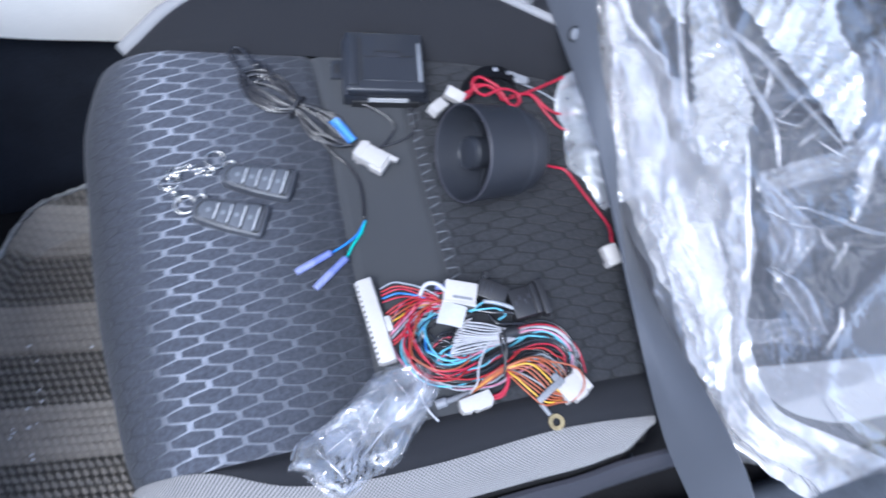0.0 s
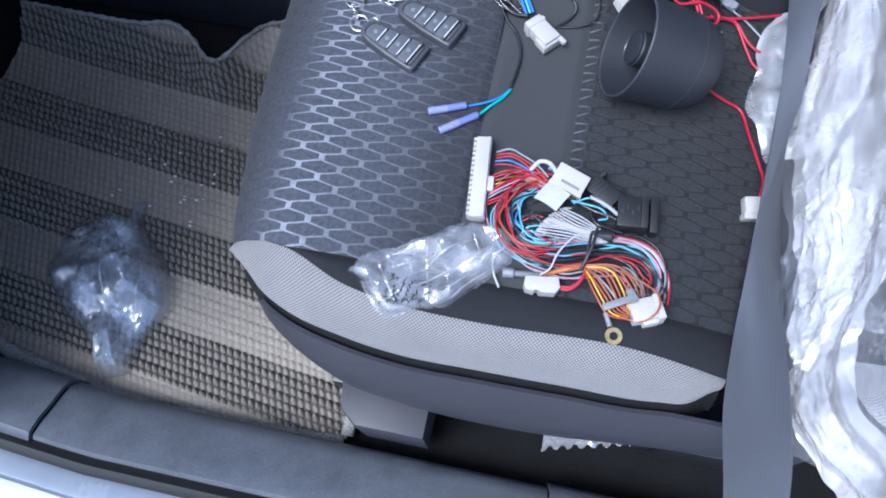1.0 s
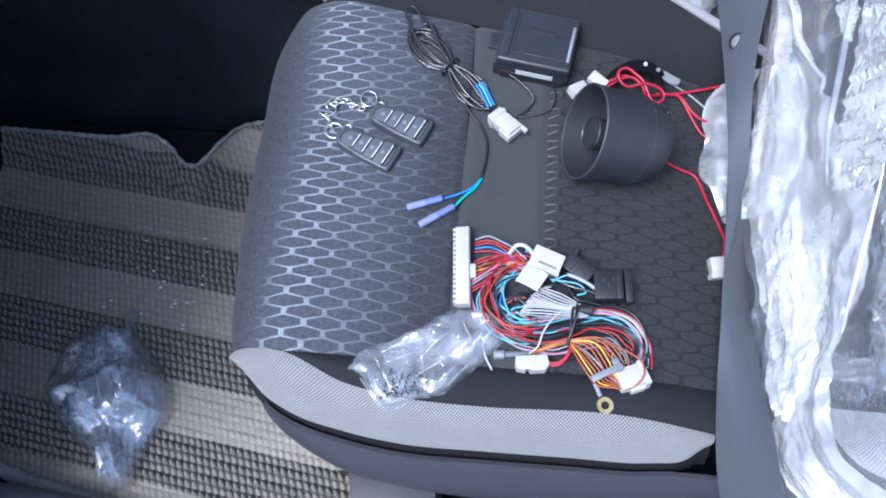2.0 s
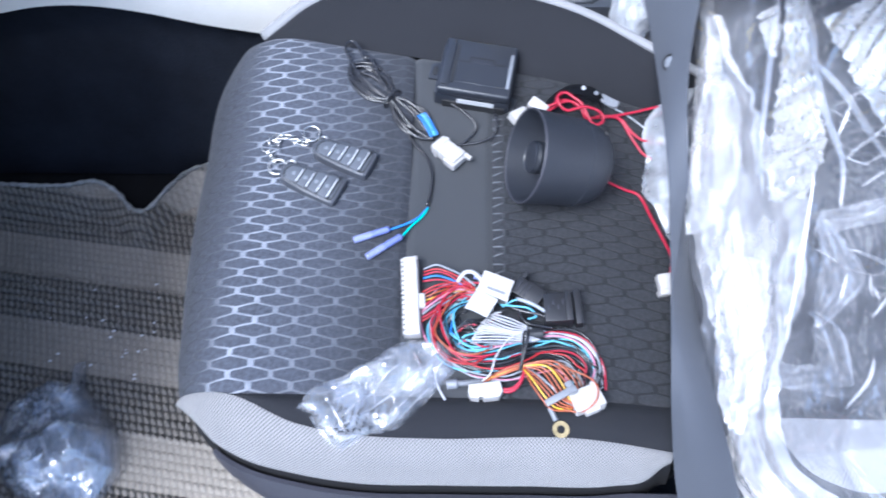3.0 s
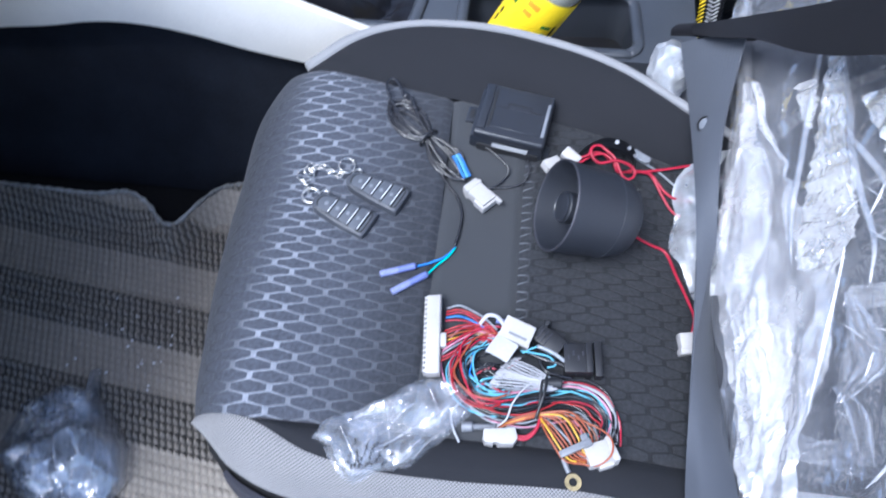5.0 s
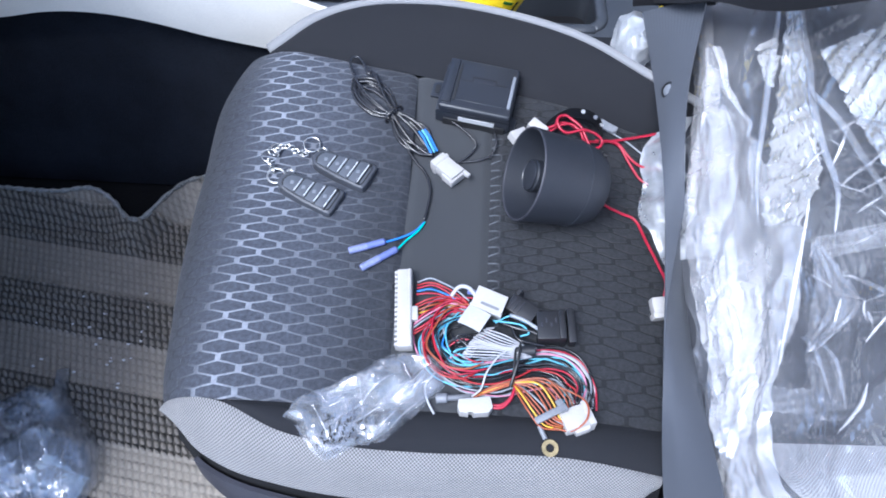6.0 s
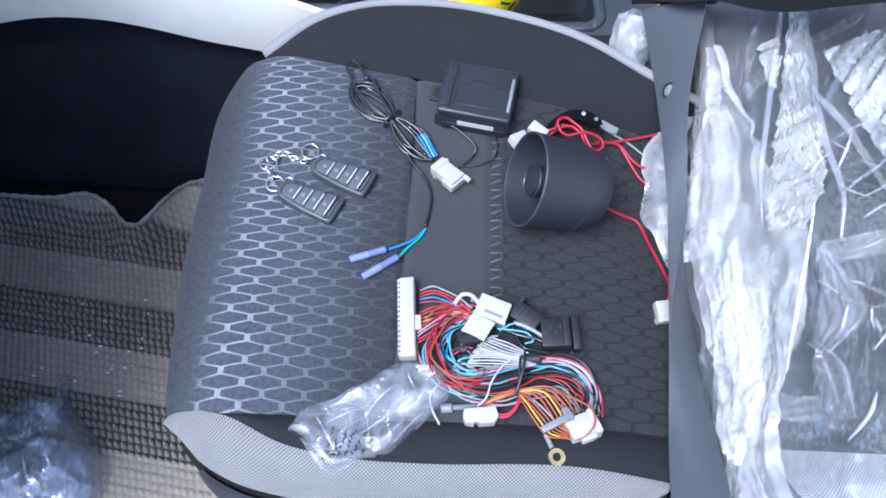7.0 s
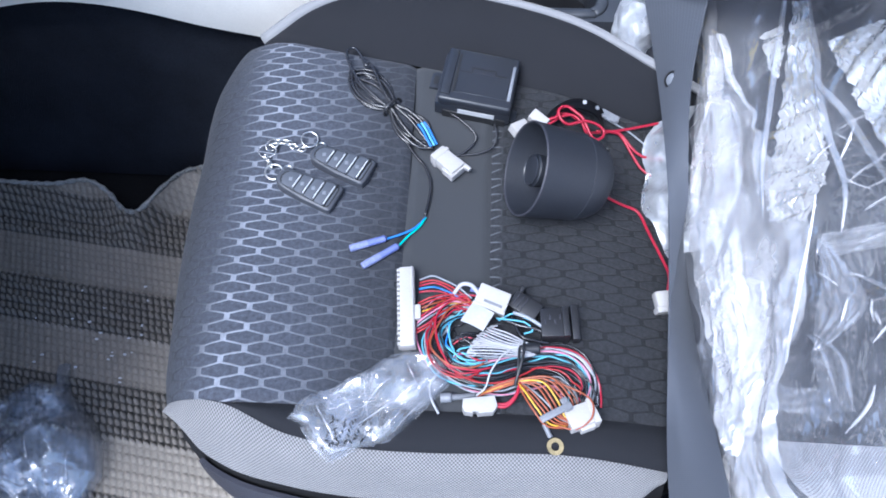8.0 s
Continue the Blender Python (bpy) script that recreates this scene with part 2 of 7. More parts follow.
def mat_pile(name):
    """The floor mat: beige and brown-black stripes of woven plastic, with dust in it."""
    m, t, b = blank(name)
    where = t.nodes.new("ShaderNodeTexCoord").outputs["Object"]
    axes = t.nodes.new("ShaderNodeSeparateXYZ")
    t.links.new(where, axes.inputs["Vector"])
    across = calc(t, "ADD", axes.outputs["Y"], calc(t, "MULTIPLY", axes.outputs["X"], 0.13))
    wave = calc(t, "SINE", calc(t, "MULTIPLY", calc(t, "SUBTRACT", across, 0.002), 6.2832 / 0.1292))
    edge = t.nodes.new("ShaderNodeMapRange")
    edge.inputs["From Min"].default_value = -0.08
    edge.inputs["From Max"].default_value = 0.08
    t.links.new(wave, edge.inputs["Value"])
    dust = node(t, "ShaderNodeTexNoise", Scale=9.0, Detail=7.0, Roughness=0.7)
    fine = node(t, "ShaderNodeTexNoise", Scale=330.0, Detail=3.0)
    for n in (dust, fine):
        t.links.new(where, n.inputs["Vector"])
    dark = blend(t, fine.outputs["Fac"], (0.080, 0.072, 0.062), (0.28, 0.25, 0.215))
    pale = blend(t, fine.outputs["Fac"], (0.19, 0.168, 0.140), (0.34, 0.302, 0.255))
    both = blend(t, edge.outputs["Result"], dark, pale)
    row_no = calc(t, "DIVIDE", across, 0.0098)
    row_at = calc(t, "FLOOR", row_no)
    step = calc(t, "DIVIDE", calc(t, "SUBTRACT", calc(t, "MULTIPLY", axes.outputs["X"], 0.99), calc(t, "MULTIPLY", axes.outputs["Y"], 0.13)), 0.0094)
    part_u = calc(t, "FRACT", calc(t, "ADD", calc(t, "ADD", step, calc(t, "MULTIPLY", row_at, 0.5)), 400.0))
    side_u = calc(t, "MULTIPLY", calc(t, "SUBTRACT", part_u, 0.5), 2.1)
    side_v = calc(t, "MULTIPLY", calc(t, "SUBTRACT", calc(t, "SUBTRACT", row_no, row_at), 0.5), 2.0)
    lean = calc(t, "ADD", side_u, calc(t, "MULTIPLY", side_v, 0.5))
    rib = calc(t, "SUBTRACT", 1.0, calc(t, "ADD", calc(t, "MULTIPLY", calc(t, "MULTIPLY", lean, lean), 1.3), calc(t, "POWER", calc(t, "ABSOLUTE", side_v), 3.0)))
    speck = node(t, "ShaderNodeTexNoise", Scale=140.0, Detail=2.0)
    t.links.new(where, speck.inputs["Vector"])
    both = blend(t, calc(t, "MULTIPLY", speck.outputs["Fac"], 0.45), both, (0.06, 0.053, 0.045))
    # gaps between the knots take painted shade, strongest in the dark stripes
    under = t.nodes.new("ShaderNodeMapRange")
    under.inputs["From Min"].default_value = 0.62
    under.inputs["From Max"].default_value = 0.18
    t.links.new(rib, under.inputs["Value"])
    gap_shade = calc(t, "MULTIPLY", under.outputs["Result"], calc(t, "SUBTRACT", 0.95, calc(t, "MULTIPLY", edge.outputs["Result"], 0.72)))
    both = blend(t, gap_shade, both, (0.014, 0.013, 0.012))
    t.links.new(blend(t, calc(t, "MULTIPLY", dust.outputs["Fac"], 0.28), both, (0.22, 0.19, 0.15)), b.inputs["Base Color"])
    b.inputs["Roughness"].default_value = 0.55
    bump = node(t, "ShaderNodeBump", Strength=0.4, Distance=0.001)
    t.links.new(fine.outputs["Fac"], bump.inputs["Height"])
    t.links.new(bump.outputs["Normal"], b.inputs["Normal"])
    return m


# fade peaks on the crest: the threads' sheen there is painted into the lines
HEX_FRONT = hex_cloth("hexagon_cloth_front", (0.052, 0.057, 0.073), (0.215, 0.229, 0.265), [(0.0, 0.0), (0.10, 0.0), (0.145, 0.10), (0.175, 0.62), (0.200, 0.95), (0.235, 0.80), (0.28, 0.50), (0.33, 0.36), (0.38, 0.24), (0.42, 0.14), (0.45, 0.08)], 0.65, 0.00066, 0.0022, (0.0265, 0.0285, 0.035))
HEX_REAR = hex_cloth("hexagon_cloth_rear", (0.0225, 0.0235, 0.0268), (0.15, 0.16, 0.18), [(0.0, 0.50), (0.650, 0.50), (0.661, 0.0), (1.0, 0.0)], 0.62, 0.00066, 0.0022, None, (0.0635, 0.0, 0.0), 0.4)
SEAT_DARK = weave_cloth("charcoal_seat_cloth", (0.0115, 0.0120, 0.0142), (0.0225, 0.0232, 0.0272), 0.0016, strength=0.35, sheen=0.02, spec=0.12)
SEAT_STRIP = weave_cloth("charcoal_strip_cloth", (0.018, 0.0195, 0.022), (0.033, 0.035, 0.040), 0.0013, slant=0.0, strength=0.25)
SEAT_MESH = weave_cloth("light_grey_mesh_cloth", (0.036, 0.035, 0.035), (0.315, 0.307, 0.307), 0.0030, slant=0.0, strength=0.9)
SEAT_PIPING = weave_cloth("pale_grey_piping_cloth", (0.12, 0.12, 0.125), (0.30, 0.30, 0.31), 0.003, strength=0.4)
PATCH_MESH = weave_cloth("pale_backrest_mesh_cloth", (0.15, 0.15, 0.155), (0.46, 0.455, 0.46), 0.0022, slant=0.0, strength=0.25)
BACK_CLOTH = weave_cloth("slate_backrest_cloth", (0.024, 0.026, 0.034), (0.052, 0.056, 0.070), 0.0022, strength=0.4)
BLACK_CLOTH = surface("black_lining_cloth", (0.008, 0.008, 0.009), 0.9, grain=700, relief=0.4, spec=0.2)
TRIM_GREY = surface("dark_grey_moulded_plastic", (0.034, 0.034, 0.043), 0.5, grain=900, vary=0.1, relief=0.25, bump_size=0.0005, spec=0.35)
DECK_GREY = surface("charcoal_moulded_plastic", (0.046, 0.051, 0.062), 0.42, grain=900, vary=0.1, relief=0.25, bump_size=0.0005)
BLACK_PLASTIC = surface("black_plastic", (0.014, 0.014, 0.016), 0.38, grain=600, vary=0.1, relief=0.12, bump_size=0.0004)
SIREN_PLASTIC = surface("matt_black_plastic", (0.017, 0.019, 0.025), 0.55, grain=800, vary=0.14, relief=0.25, bump_size=0.0004, spec=0.35)
BOX_PLASTIC = surface("black_box_plastic", (0.019, 0.021, 0.027), 0.36, grain=1200, vary=0.1, relief=0.3, bump_size=0.0004)
FOB_PLASTIC = surface("dark_grey_fob_plastic", (0.050, 0.053, 0.063), 0.4, grain=1500, vary=0.12, relief=0.2, bump_size=0.0003)
BUTTON_RUBBER = surface("grey_button_rubber", (0.072, 0.078, 0.092), 0.5, grain=1500, vary=0.1, relief=0.15, bump_size=0.0003)
SILVER_PAINT = surface("silver_painted_bar", (0.70, 0.71, 0.73), 0.35, relief=0)
FAINT_PRINT = surface("faint_grey_print", (0.16, 0.17, 0.19), 0.6, relief=0)
PANEL_WHITE = surface("pale_grey_console_plastic", (0.72, 0.70, 0.66), 0.45, grain=700, vary=0.05, relief=0.2, bump_size=0.0004)
CARPET_BLACK = surface("black_footwell_carpet", (0.013, 0.015, 0.021), 0.95, grain=600, vary=0.25, relief=0.8, bump_size=0.002, spec=0.1)
FLOOR_CARPET = surface("dark_floor_carpet", (0.009, 0.009, 0.010), 0.95, grain=500, vary=0.25, relief=0.9, bump_size=0.002, spec=0.1)
SILL_GREY = surface("scuffed_grey_sill_plastic", (0.078, 0.087, 0.105), 0.45, grain=500, vary=0.2, relief=0.3, coarse=30.0, bump_size=0.0006)
BODY_PAINT = surface("pale_blue_grey_body_paint", (0.21, 0.24, 0.29), 0.25, grain=60, vary=0.05, relief=0.0, coat=0.6)
RUBBER = surface("black_seal_rubber", (0.010, 0.010, 0.011), 0.6, grain=300, relief=0.2)
BINDING = surface("grey_binding_cloth", (0.22, 0.22, 0.215), 0.9, grain=420, vary=0.5, relief=0.9, bump_size=0.0016, spec=0.2)
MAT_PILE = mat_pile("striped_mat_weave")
CHROME = surface("chrome_wire", (0.58, 0.57, 0.54), 0.28, metal=1.0, vary=0.1, relief=0)
BRASS = surface("tinned_brass", (0.29, 0.235, 0.13), 0.42, metal=1.0, vary=0.25, relief=0.1)
STEEL = surface("steel", (0.45, 0.45, 0.46), 0.35, metal=1.0, vary=0.1, relief=0)
NYLON_WHITE = surface("white_nylon", (0.36, 0.345, 0.335), 0.42, grain=900, vary=0.08, relief=0.1, bump_size=0.0003)
LABEL_WHITE = surface("white_label_paper", (0.40, 0.40, 0.405), 0.6, vary=0.06, relief=0)
BELT_WEB = weave_cloth("grey_belt_webbing", (0.056, 0.061, 0.075), (0.076, 0.083, 0.100), 0.0020, rough=0.65, strength=0.2, sheen=0.08, spec=0.3)
BELT_BLACK = weave_cloth("black_belt_webbing", (0.006, 0.006, 0.008), (0.009, 0.009, 0.012), 0.0016, rough=0.7, strength=0.12, sheen=0.03, spec=0.2)
FILM = film("clear_wrapping_film", (0.88, 0.89, 0.94), 0.10, 0.10, 1.6, 0.30, 26.0, slant=0.5, stretch=3.5)
FILM_PLEAT = film("doubled_wrapping_film", (0.93, 0.92, 0.94), 0.15, 0.16, 1.5, 0.20, 26.0, stretch=4.0)
FILM_FOLD = film("folded_wrapping_film", (0.93, 0.91, 0.91), 0.27, 0.22, 1.0, 0.10, 12.0, slant=1.4, stretch=5.0)
FILM_FOIL = film("crackled_silvery_film", (0.94, 0.925, 0.92), 0.44, 0.27, 3.2, 0.05, 30.0, stretch=3.0)
FILM_SOFT = film("soft_milky_film", (0.80, 0.82, 0.86), 0.30, 0.28, 0.9, 0.25, 20.0)
FILM_BAG = film("thin_bag_film", (0.80, 0.83, 0.89), 0.055, 0.24, 0.4, 0.05, 18.0, stretch=5.0)
FILM_CRISP = film("crisp_bag_film", (0.90, 0.91, 0.94), 0.105, 0.10, 0.9, 0.05, 18.0, stretch=5.0)
FILM_VEIL = film("veil_of_film", (0.92, 0.91, 0.93), 0.105, 0.22, 0.9, 0.05, 18.0, stretch=5.0)
FILM_FLOOR = film("smoky_bag_film", (0.46, 0.52, 0.63), 0.21, 0.18, 1.4, 0.14, 14.0, stretch=4.0)
FRAG_WHITE = surface("white_foam_sheet", (0.50, 0.50, 0.51), 0.6, vary=0.05, grain=200, relief=0.4)
TAPE_GREY = surface("dull_grey_tape", (0.15, 0.155, 0.17), 0.45, vary=0.15, relief=0.2)
CABLE_BLACK = surface("black_cable_sheath", (0.015, 0.015, 0.018), 0.26, vary=0.1, relief=0, coat=0.25)


def wire_mat(name, color, rough=0.38):
    return surface(name, color, rough, vary=0.06, relief=0, coarse=60)


WIRES = {
    "red": wire_mat("red_wire_sheath", (0.28, 0.009, 0.013)),
    "crimson": wire_mat("crimson_wire_sheath", (0.30, 0.007, 0.028)),
    "orange": wire_mat("orange_wire_sheath", (0.25, 0.058, 0.020)),
    "yellow": wire_mat("yellow_wire_sheath", (0.52, 0.30, 0.02)),
    "blue": wire_mat("blue_wire_sheath", (0.03, 0.16, 0.48)),
    "cyan": wire_mat("sky_blue_wire_sheath", (0.11, 0.35, 0.46)),
    "green": wire_mat("green_wire_sheath", (0.02, 0.38, 0.34)),
    "pink": wire_mat("pink_wire_sheath", (0.46, 0.18, 0.27)),
    "white": wire_mat("white_wire_sheath", (0.36, 0.36, 0.38)),
    "grey": wire_mat("grey_wire_sheath", (0.22, 0.235, 0.26)),
    "brown": wire_mat("brown_wire_sheath", (0.16, 0.06, 0.03)),
    "black": CABLE_BLACK,
}
OPENING = surface("dark_blue_black_gloss", (0.020, 0.024, 0.036), 0.22, vary=0.1, relief=0)
SLEEVE_TIP = surface("pale_blue_vinyl", (0.17, 0.19, 0.34), 0.4, vary=0.2, relief=0)
BLUE_SLEEVE = surface("blue_vinyl_sleeve", (0.115, 0.14, 0.33), 0.4, vary=0.08, relief=0)
YELLOW_LABEL = surface("yellow_bottle_label", (0.85, 0.62, 0.01), 0.35, vary=0.06, relief=0)
YELLOW_CAP = surface("yellow_cap_plastic", (0.85, 0.60, 0.01), 0.4, vary=0.04, relief=0)
LEATHER = surface("black_boot_leather", (0.009, 0.009, 0.012), 0.42, grain=300, vary=0.15, relief=0.4, spec=0.4)
BRACKET_STEEL = surface("black_coated_steel", (0.004, 0.004, 0.005), 0.45, grain=300, relief=0.1, spec=0.15)


# ---- building helpers ----
def hermite(knots):
    """A smooth function through (x, y) knots."""
    xs = np.array([k[0] for k in knots], float)
    ys = np.array([k[1] for k in knots], float)
    slope = np.gradient(ys, xs)

    def at(x):
        x = min(max(x, xs[0]), xs[-1])
        i = min(max(int(np.searchsorted(xs, x)) - 1, 0), len(xs) - 2)
        h = xs[i + 1] - xs[i]
        u = (x - xs[i]) / h
        return float((2 * u**3 - 3 * u**2 + 1) * ys[i] + (u**3 - 2 * u**2 + u) * h * slope[i] + (3 * u**2 - 2 * u**3) * ys[i + 1] + (u**3 - u**2) * h * slope[i + 1])

    return at


def smooth(v):
    v = min(max(v, 0.0), 1.0)
    return v * v * (3 - 2 * v)


def hold(ob, parent):
    """Puts a part under its thing where it was built."""
    ob.parent = parent
    if parent.type == "EMPTY":
        ob.matrix_parent_inverse = Matrix.Translation(-parent.location)


def link(name, verts, faces, material, parent=None, label="", soft=True, uvs=None):
    me = bpy.data.meshes.new(name)
    me.from_pydata([tuple(v) for v in verts], [], faces)
    me.materials.append(material)
    if uvs is not None:
        layer = me.uv_layers.new(name="UVMap")
        flat = np.empty(len(me.loops), dtype=np.int32)
        me.loops.foreach_get("vertex_index", flat)
        layer.data.foreach_set("uv", np.array(uvs, dtype=np.float32)[flat].ravel())
    if soft:
        me.polygons.foreach_set("use_smooth", [True] * len(me.polygons))
    me.update()
    ob = new(name, me)
    if parent is not None:
        hold(ob, parent)
    if label:
        tagged(ob, label)
    return ob


def part(name, bm, material, parent, label="", soft=True):
    me = bpy.data.meshes.new(name)
    bmesh.ops.recalc_face_normals(bm, faces=bm.faces)
    bm.to_mesh(me)
    bm.free()
    me.materials.append(material)
    if soft:
        me.polygons.foreach_set("use_smooth", [True] * len(me.polygons))
        me.set_sharp_from_angle(angle=radians(38))
    ob = new(name, me)
    if parent is not None:
        hold(ob, parent)
    if label:
        tagged(ob, label)
    return ob


def thing(name, label, category, group="", kind="", at=(0, 0, 0)):
    """An Empty at the thing's base."""
    ob = new(name)
    ob.location = at
    ob.empty_display_size = 0.02
    return tagged(ob, label, category, group, kind)


def sheet(rows):
    """Verts, faces and lengths (for cloth coordinates) of a grid of points."""
    n, k = len(rows), len(rows[0])
    verts = [Vector(p) for r in rows for p in r]
    faces = [(i * k + j, i * k + j + 1, (i + 1) * k + j + 1, (i + 1) * k + j) for i in range(n - 1) for j in range(k - 1)]
    return verts, faces


def slab(rows, thick, back=None):
    """A closed slab: the grid and a copy set back along its normals."""
    n, k = len(rows), len(rows[0])
    p = np.array([[tuple(v) for v in r] for r in rows], float)
    du = np.gradient(p, axis=0)
    dv = np.gradient(p, axis=1)
    nor = np.cross(du, dv)
    nor /= np.maximum(np.linalg.norm(nor, axis=2, keepdims=True), 1e-9)
    q = p - nor * thick if back is None else p + np.array(back)
    verts = [tuple(v) for v in p.reshape(-1, 3)] + [tuple(v) for v in q.reshape(-1, 3)]
    o = n * k
    faces = [(i * k + j, i * k + j + 1, (i + 1) * k + j + 1, (i + 1) * k + j) for i in range(n - 1) for j in range(k - 1)]
    faces += [tuple(o + a for a in reversed(f)) for f in faces]
    rim = [j for j in range(k)] + [i * k + k - 1 for i in range(1, n)] + [(n - 1) * k + j for j in range(k - 2, -1, -1)] + [i * k for i in range(n - 2, 0, -1)]
    faces += [(rim[(a + 1) % len(rim)], rim[a], o + rim[a], o + rim[(a + 1) % len(rim)]) for a in range(len(rim))]
    uv = []
    su = np.concatenate([[0], np.cumsum(np.linalg.norm(np.diff(p[:, k // 2], axis=0), axis=1))])
    sv = np.concatenate([[0], np.cumsum(np.linalg.norm(np.diff(p[n // 2], axis=0), axis=1))])
    for _ in range(2):
        uv += [(su[i], sv[j]) for i in range(n) for j in range(k)]
    return verts, faces, uv


def lay(name, rows, material, parent=None, label="", thick=0.0015, soft=True, back=None):
    if not thick:
        verts, faces = sheet(rows)
        return link(name, verts, faces, material, parent, label, soft)
    verts, faces, uv = slab(rows, thick, back)
    ob = link(name, verts, faces, material, parent, label, soft, uv)
    if soft:
        ob.data.set_sharp_from_angle(angle=radians(50))
    return ob


def glide(points, steps=6):
    """A Catmull-Rom line through the points."""
    p = [Vector(a) for a in points]
    p = [2 * p[0] - p[1]] + p + [2 * p[-1] - p[-2]]
    out = []
    for i in range(1, len(p) - 2):
        for s in range(steps):
            u = s / steps
            out.append(0.5 * (2 * p[i] + (p[i + 1] - p[i - 1]) * u + (2 * p[i - 1] - 5 * p[i] + 4 * p[i + 1] - p[i + 2]) * u * u + (3 * p[i] - p[i - 1] - 3 * p[i + 1] + p[i + 2]) * u**3))
    out.append(p[-2])
    return out


def tube(name, points, radius, material, parent=None, label="", sides=7, closed=False, steps=6, flat=1.0):
    """A round cable along a smooth line; radius may be a function of the share of its length."""
    line = glide(points, steps) if steps > 1 else [Vector(a) for a in points]
    if closed:
        line = line[:-1]
    n = len(line)
    verts, faces = [], []
    up = Vector((0.13, 0.21, 0.97))
    for i, c in enumerate(line):
        a = line[(i - 1) % n] if closed or i else line[0]
        b = line[(i + 1) % n] if closed or i < n - 1 else line[-1]
        along = (b - a).normalized()
        side = along.cross(up)
        side = side.normalized() if side.length > 1e-4 else Vector((1, 0, 0))
        up = side.cross(along).normalized()
        r = radius(i / (n - 1)) if callable(radius) else radius
        for k in range(sides):
            w = 2 * math.pi * k / sides
            verts.append(c + side * (r * math.cos(w)) + up * (r * flat * math.sin(w)))
    for i in range(n if closed else n - 1):
        for k in range(sides):
            j, k2 = (i + 1) % n, (k + 1) % sides
            faces.append((i * sides + k, i * sides + k2, j * sides + k2, j * sides + k))
    if not closed:
        faces.append(tuple(range(sides - 1, -1, -1)))
        faces.append(tuple((n - 1) * sides + k for k in range(sides)))
    return link(name, verts, faces, material, parent, label)


def box_bm(size, bevel=0.0, segments=2, m=None):
    bm = bmesh.new()
    bmesh.ops.create_cube(bm, size=1.0)
    bmesh.ops.scale(bm, vec=size, verts=bm.verts)
    if bevel:
        bmesh.ops.bevel(bm, geom=list(bm.edges), offset=bevel, segments=segments, profile=0.6, affect="EDGES")
    if m is not None:
        bmesh.ops.transform(bm, matrix=m, verts=bm.verts)
    return bm


def prism_bm(outline, low, high, bevel=0.0, segments=2, m=None):
    """A plate with that outline, from low to high."""
    bm = bmesh.new()
    bottom = [bm.verts.new((x, y, low)) for x, y in outline]
    top = [bm.verts.new((x, y, high)) for x, y in outline]
    bm.faces.new(list(reversed(bottom)))
    cap = bm.faces.new(top)
    k = len(outline)
    for i in range(k):
        bm.faces.new((bottom[i], bottom[(i + 1) % k], top[(i + 1) % k], top[i]))
    if bevel:
        bmesh.ops.bevel(bm, geom=list(cap.edges), offset=bevel, segments=segments, profile=0.6, affect="EDGES")
    if m is not None:
        bmesh.ops.transform(bm, matrix=m, verts=bm.verts)
    return bm


def lathe_bm(profile, m=None, sides=40):
    """A turned body about z from (radius, height) pairs."""
    bm = bmesh.new()
    rings = []
    for r, z in profile:
        if r < 1e-6:
            rings.append([bm.verts.new((0, 0, z))])
        else:
            rings.append([bm.verts.new((r * math.cos(2 * math.pi * i / sides), r * math.sin(2 * math.pi * i / sides), z)) for i in range(sides)])
    for a, b in zip(rings, rings[1:]):
        for i in range(sides):
            j = (i + 1) % sides
            if len(a) == 1 and len(b) == 1:
                continue
            if len(a) == 1:
                bm.faces.new((a[0], b[j], b[i]))
            elif len(b) == 1:
                bm.faces.new((a[i], a[j], b[0]))
            else:
                bm.faces.new((a[i], a[j], b[j], b[i]))
    if m is not None:
        bmesh.ops.transform(bm, matrix=m, verts=bm.verts)
    return bm


def rounded(w, h, r, k=4):
    """The outline of a rectangle with round corners, about the origin."""
    out = []
    for cx, cy, a0 in ((w / 2 - r, h / 2 - r, 0), (-w / 2 + r, h / 2 - r, 90), (-w / 2 + r, -h / 2 + r, 180), (w / 2 - r, -h / 2 + r, 270)):
        for i in range(k + 1):
            a = radians(a0 + 90 * i / k)
            out.append((cx + r * math.cos(a), cy + r * math.sin(a)))
    return out


def straight_folds(pick, count, short, long, slope):
    """Sets of straight creases: direction, phase, spacing and steepness of each."""
    out = []
    for _ in range(count):
        a = pick.uniform(0, math.pi)
        out.append((math.cos(a), math.sin(a), pick.uniform(0, 1), pick.uniform(short, long), slope * pick.uniform(0.4, 1.0)))
    return out


def fold_height(folds, x, y, seed):
    """Piecewise flat relief between the creases."""
    total = 0.0
    for k, (ca, sa, phase, gap, slope) in enumerate(folds):
        d = (ca * x + sa * y) / gap + phase + 0.30 * noise.noise(Vector((x / gap * 0.35, y / gap * 0.35, seed + 3 * k)))
        total += slope * gap * (0.25 - abs(d % 1.0 - 0.5))
    return total


def ridge(p, scale):
    """Sharp creases: folded noise, 0 to 1."""
    return 1 - abs(noise.noise(Vector(p) * scale)) * 2


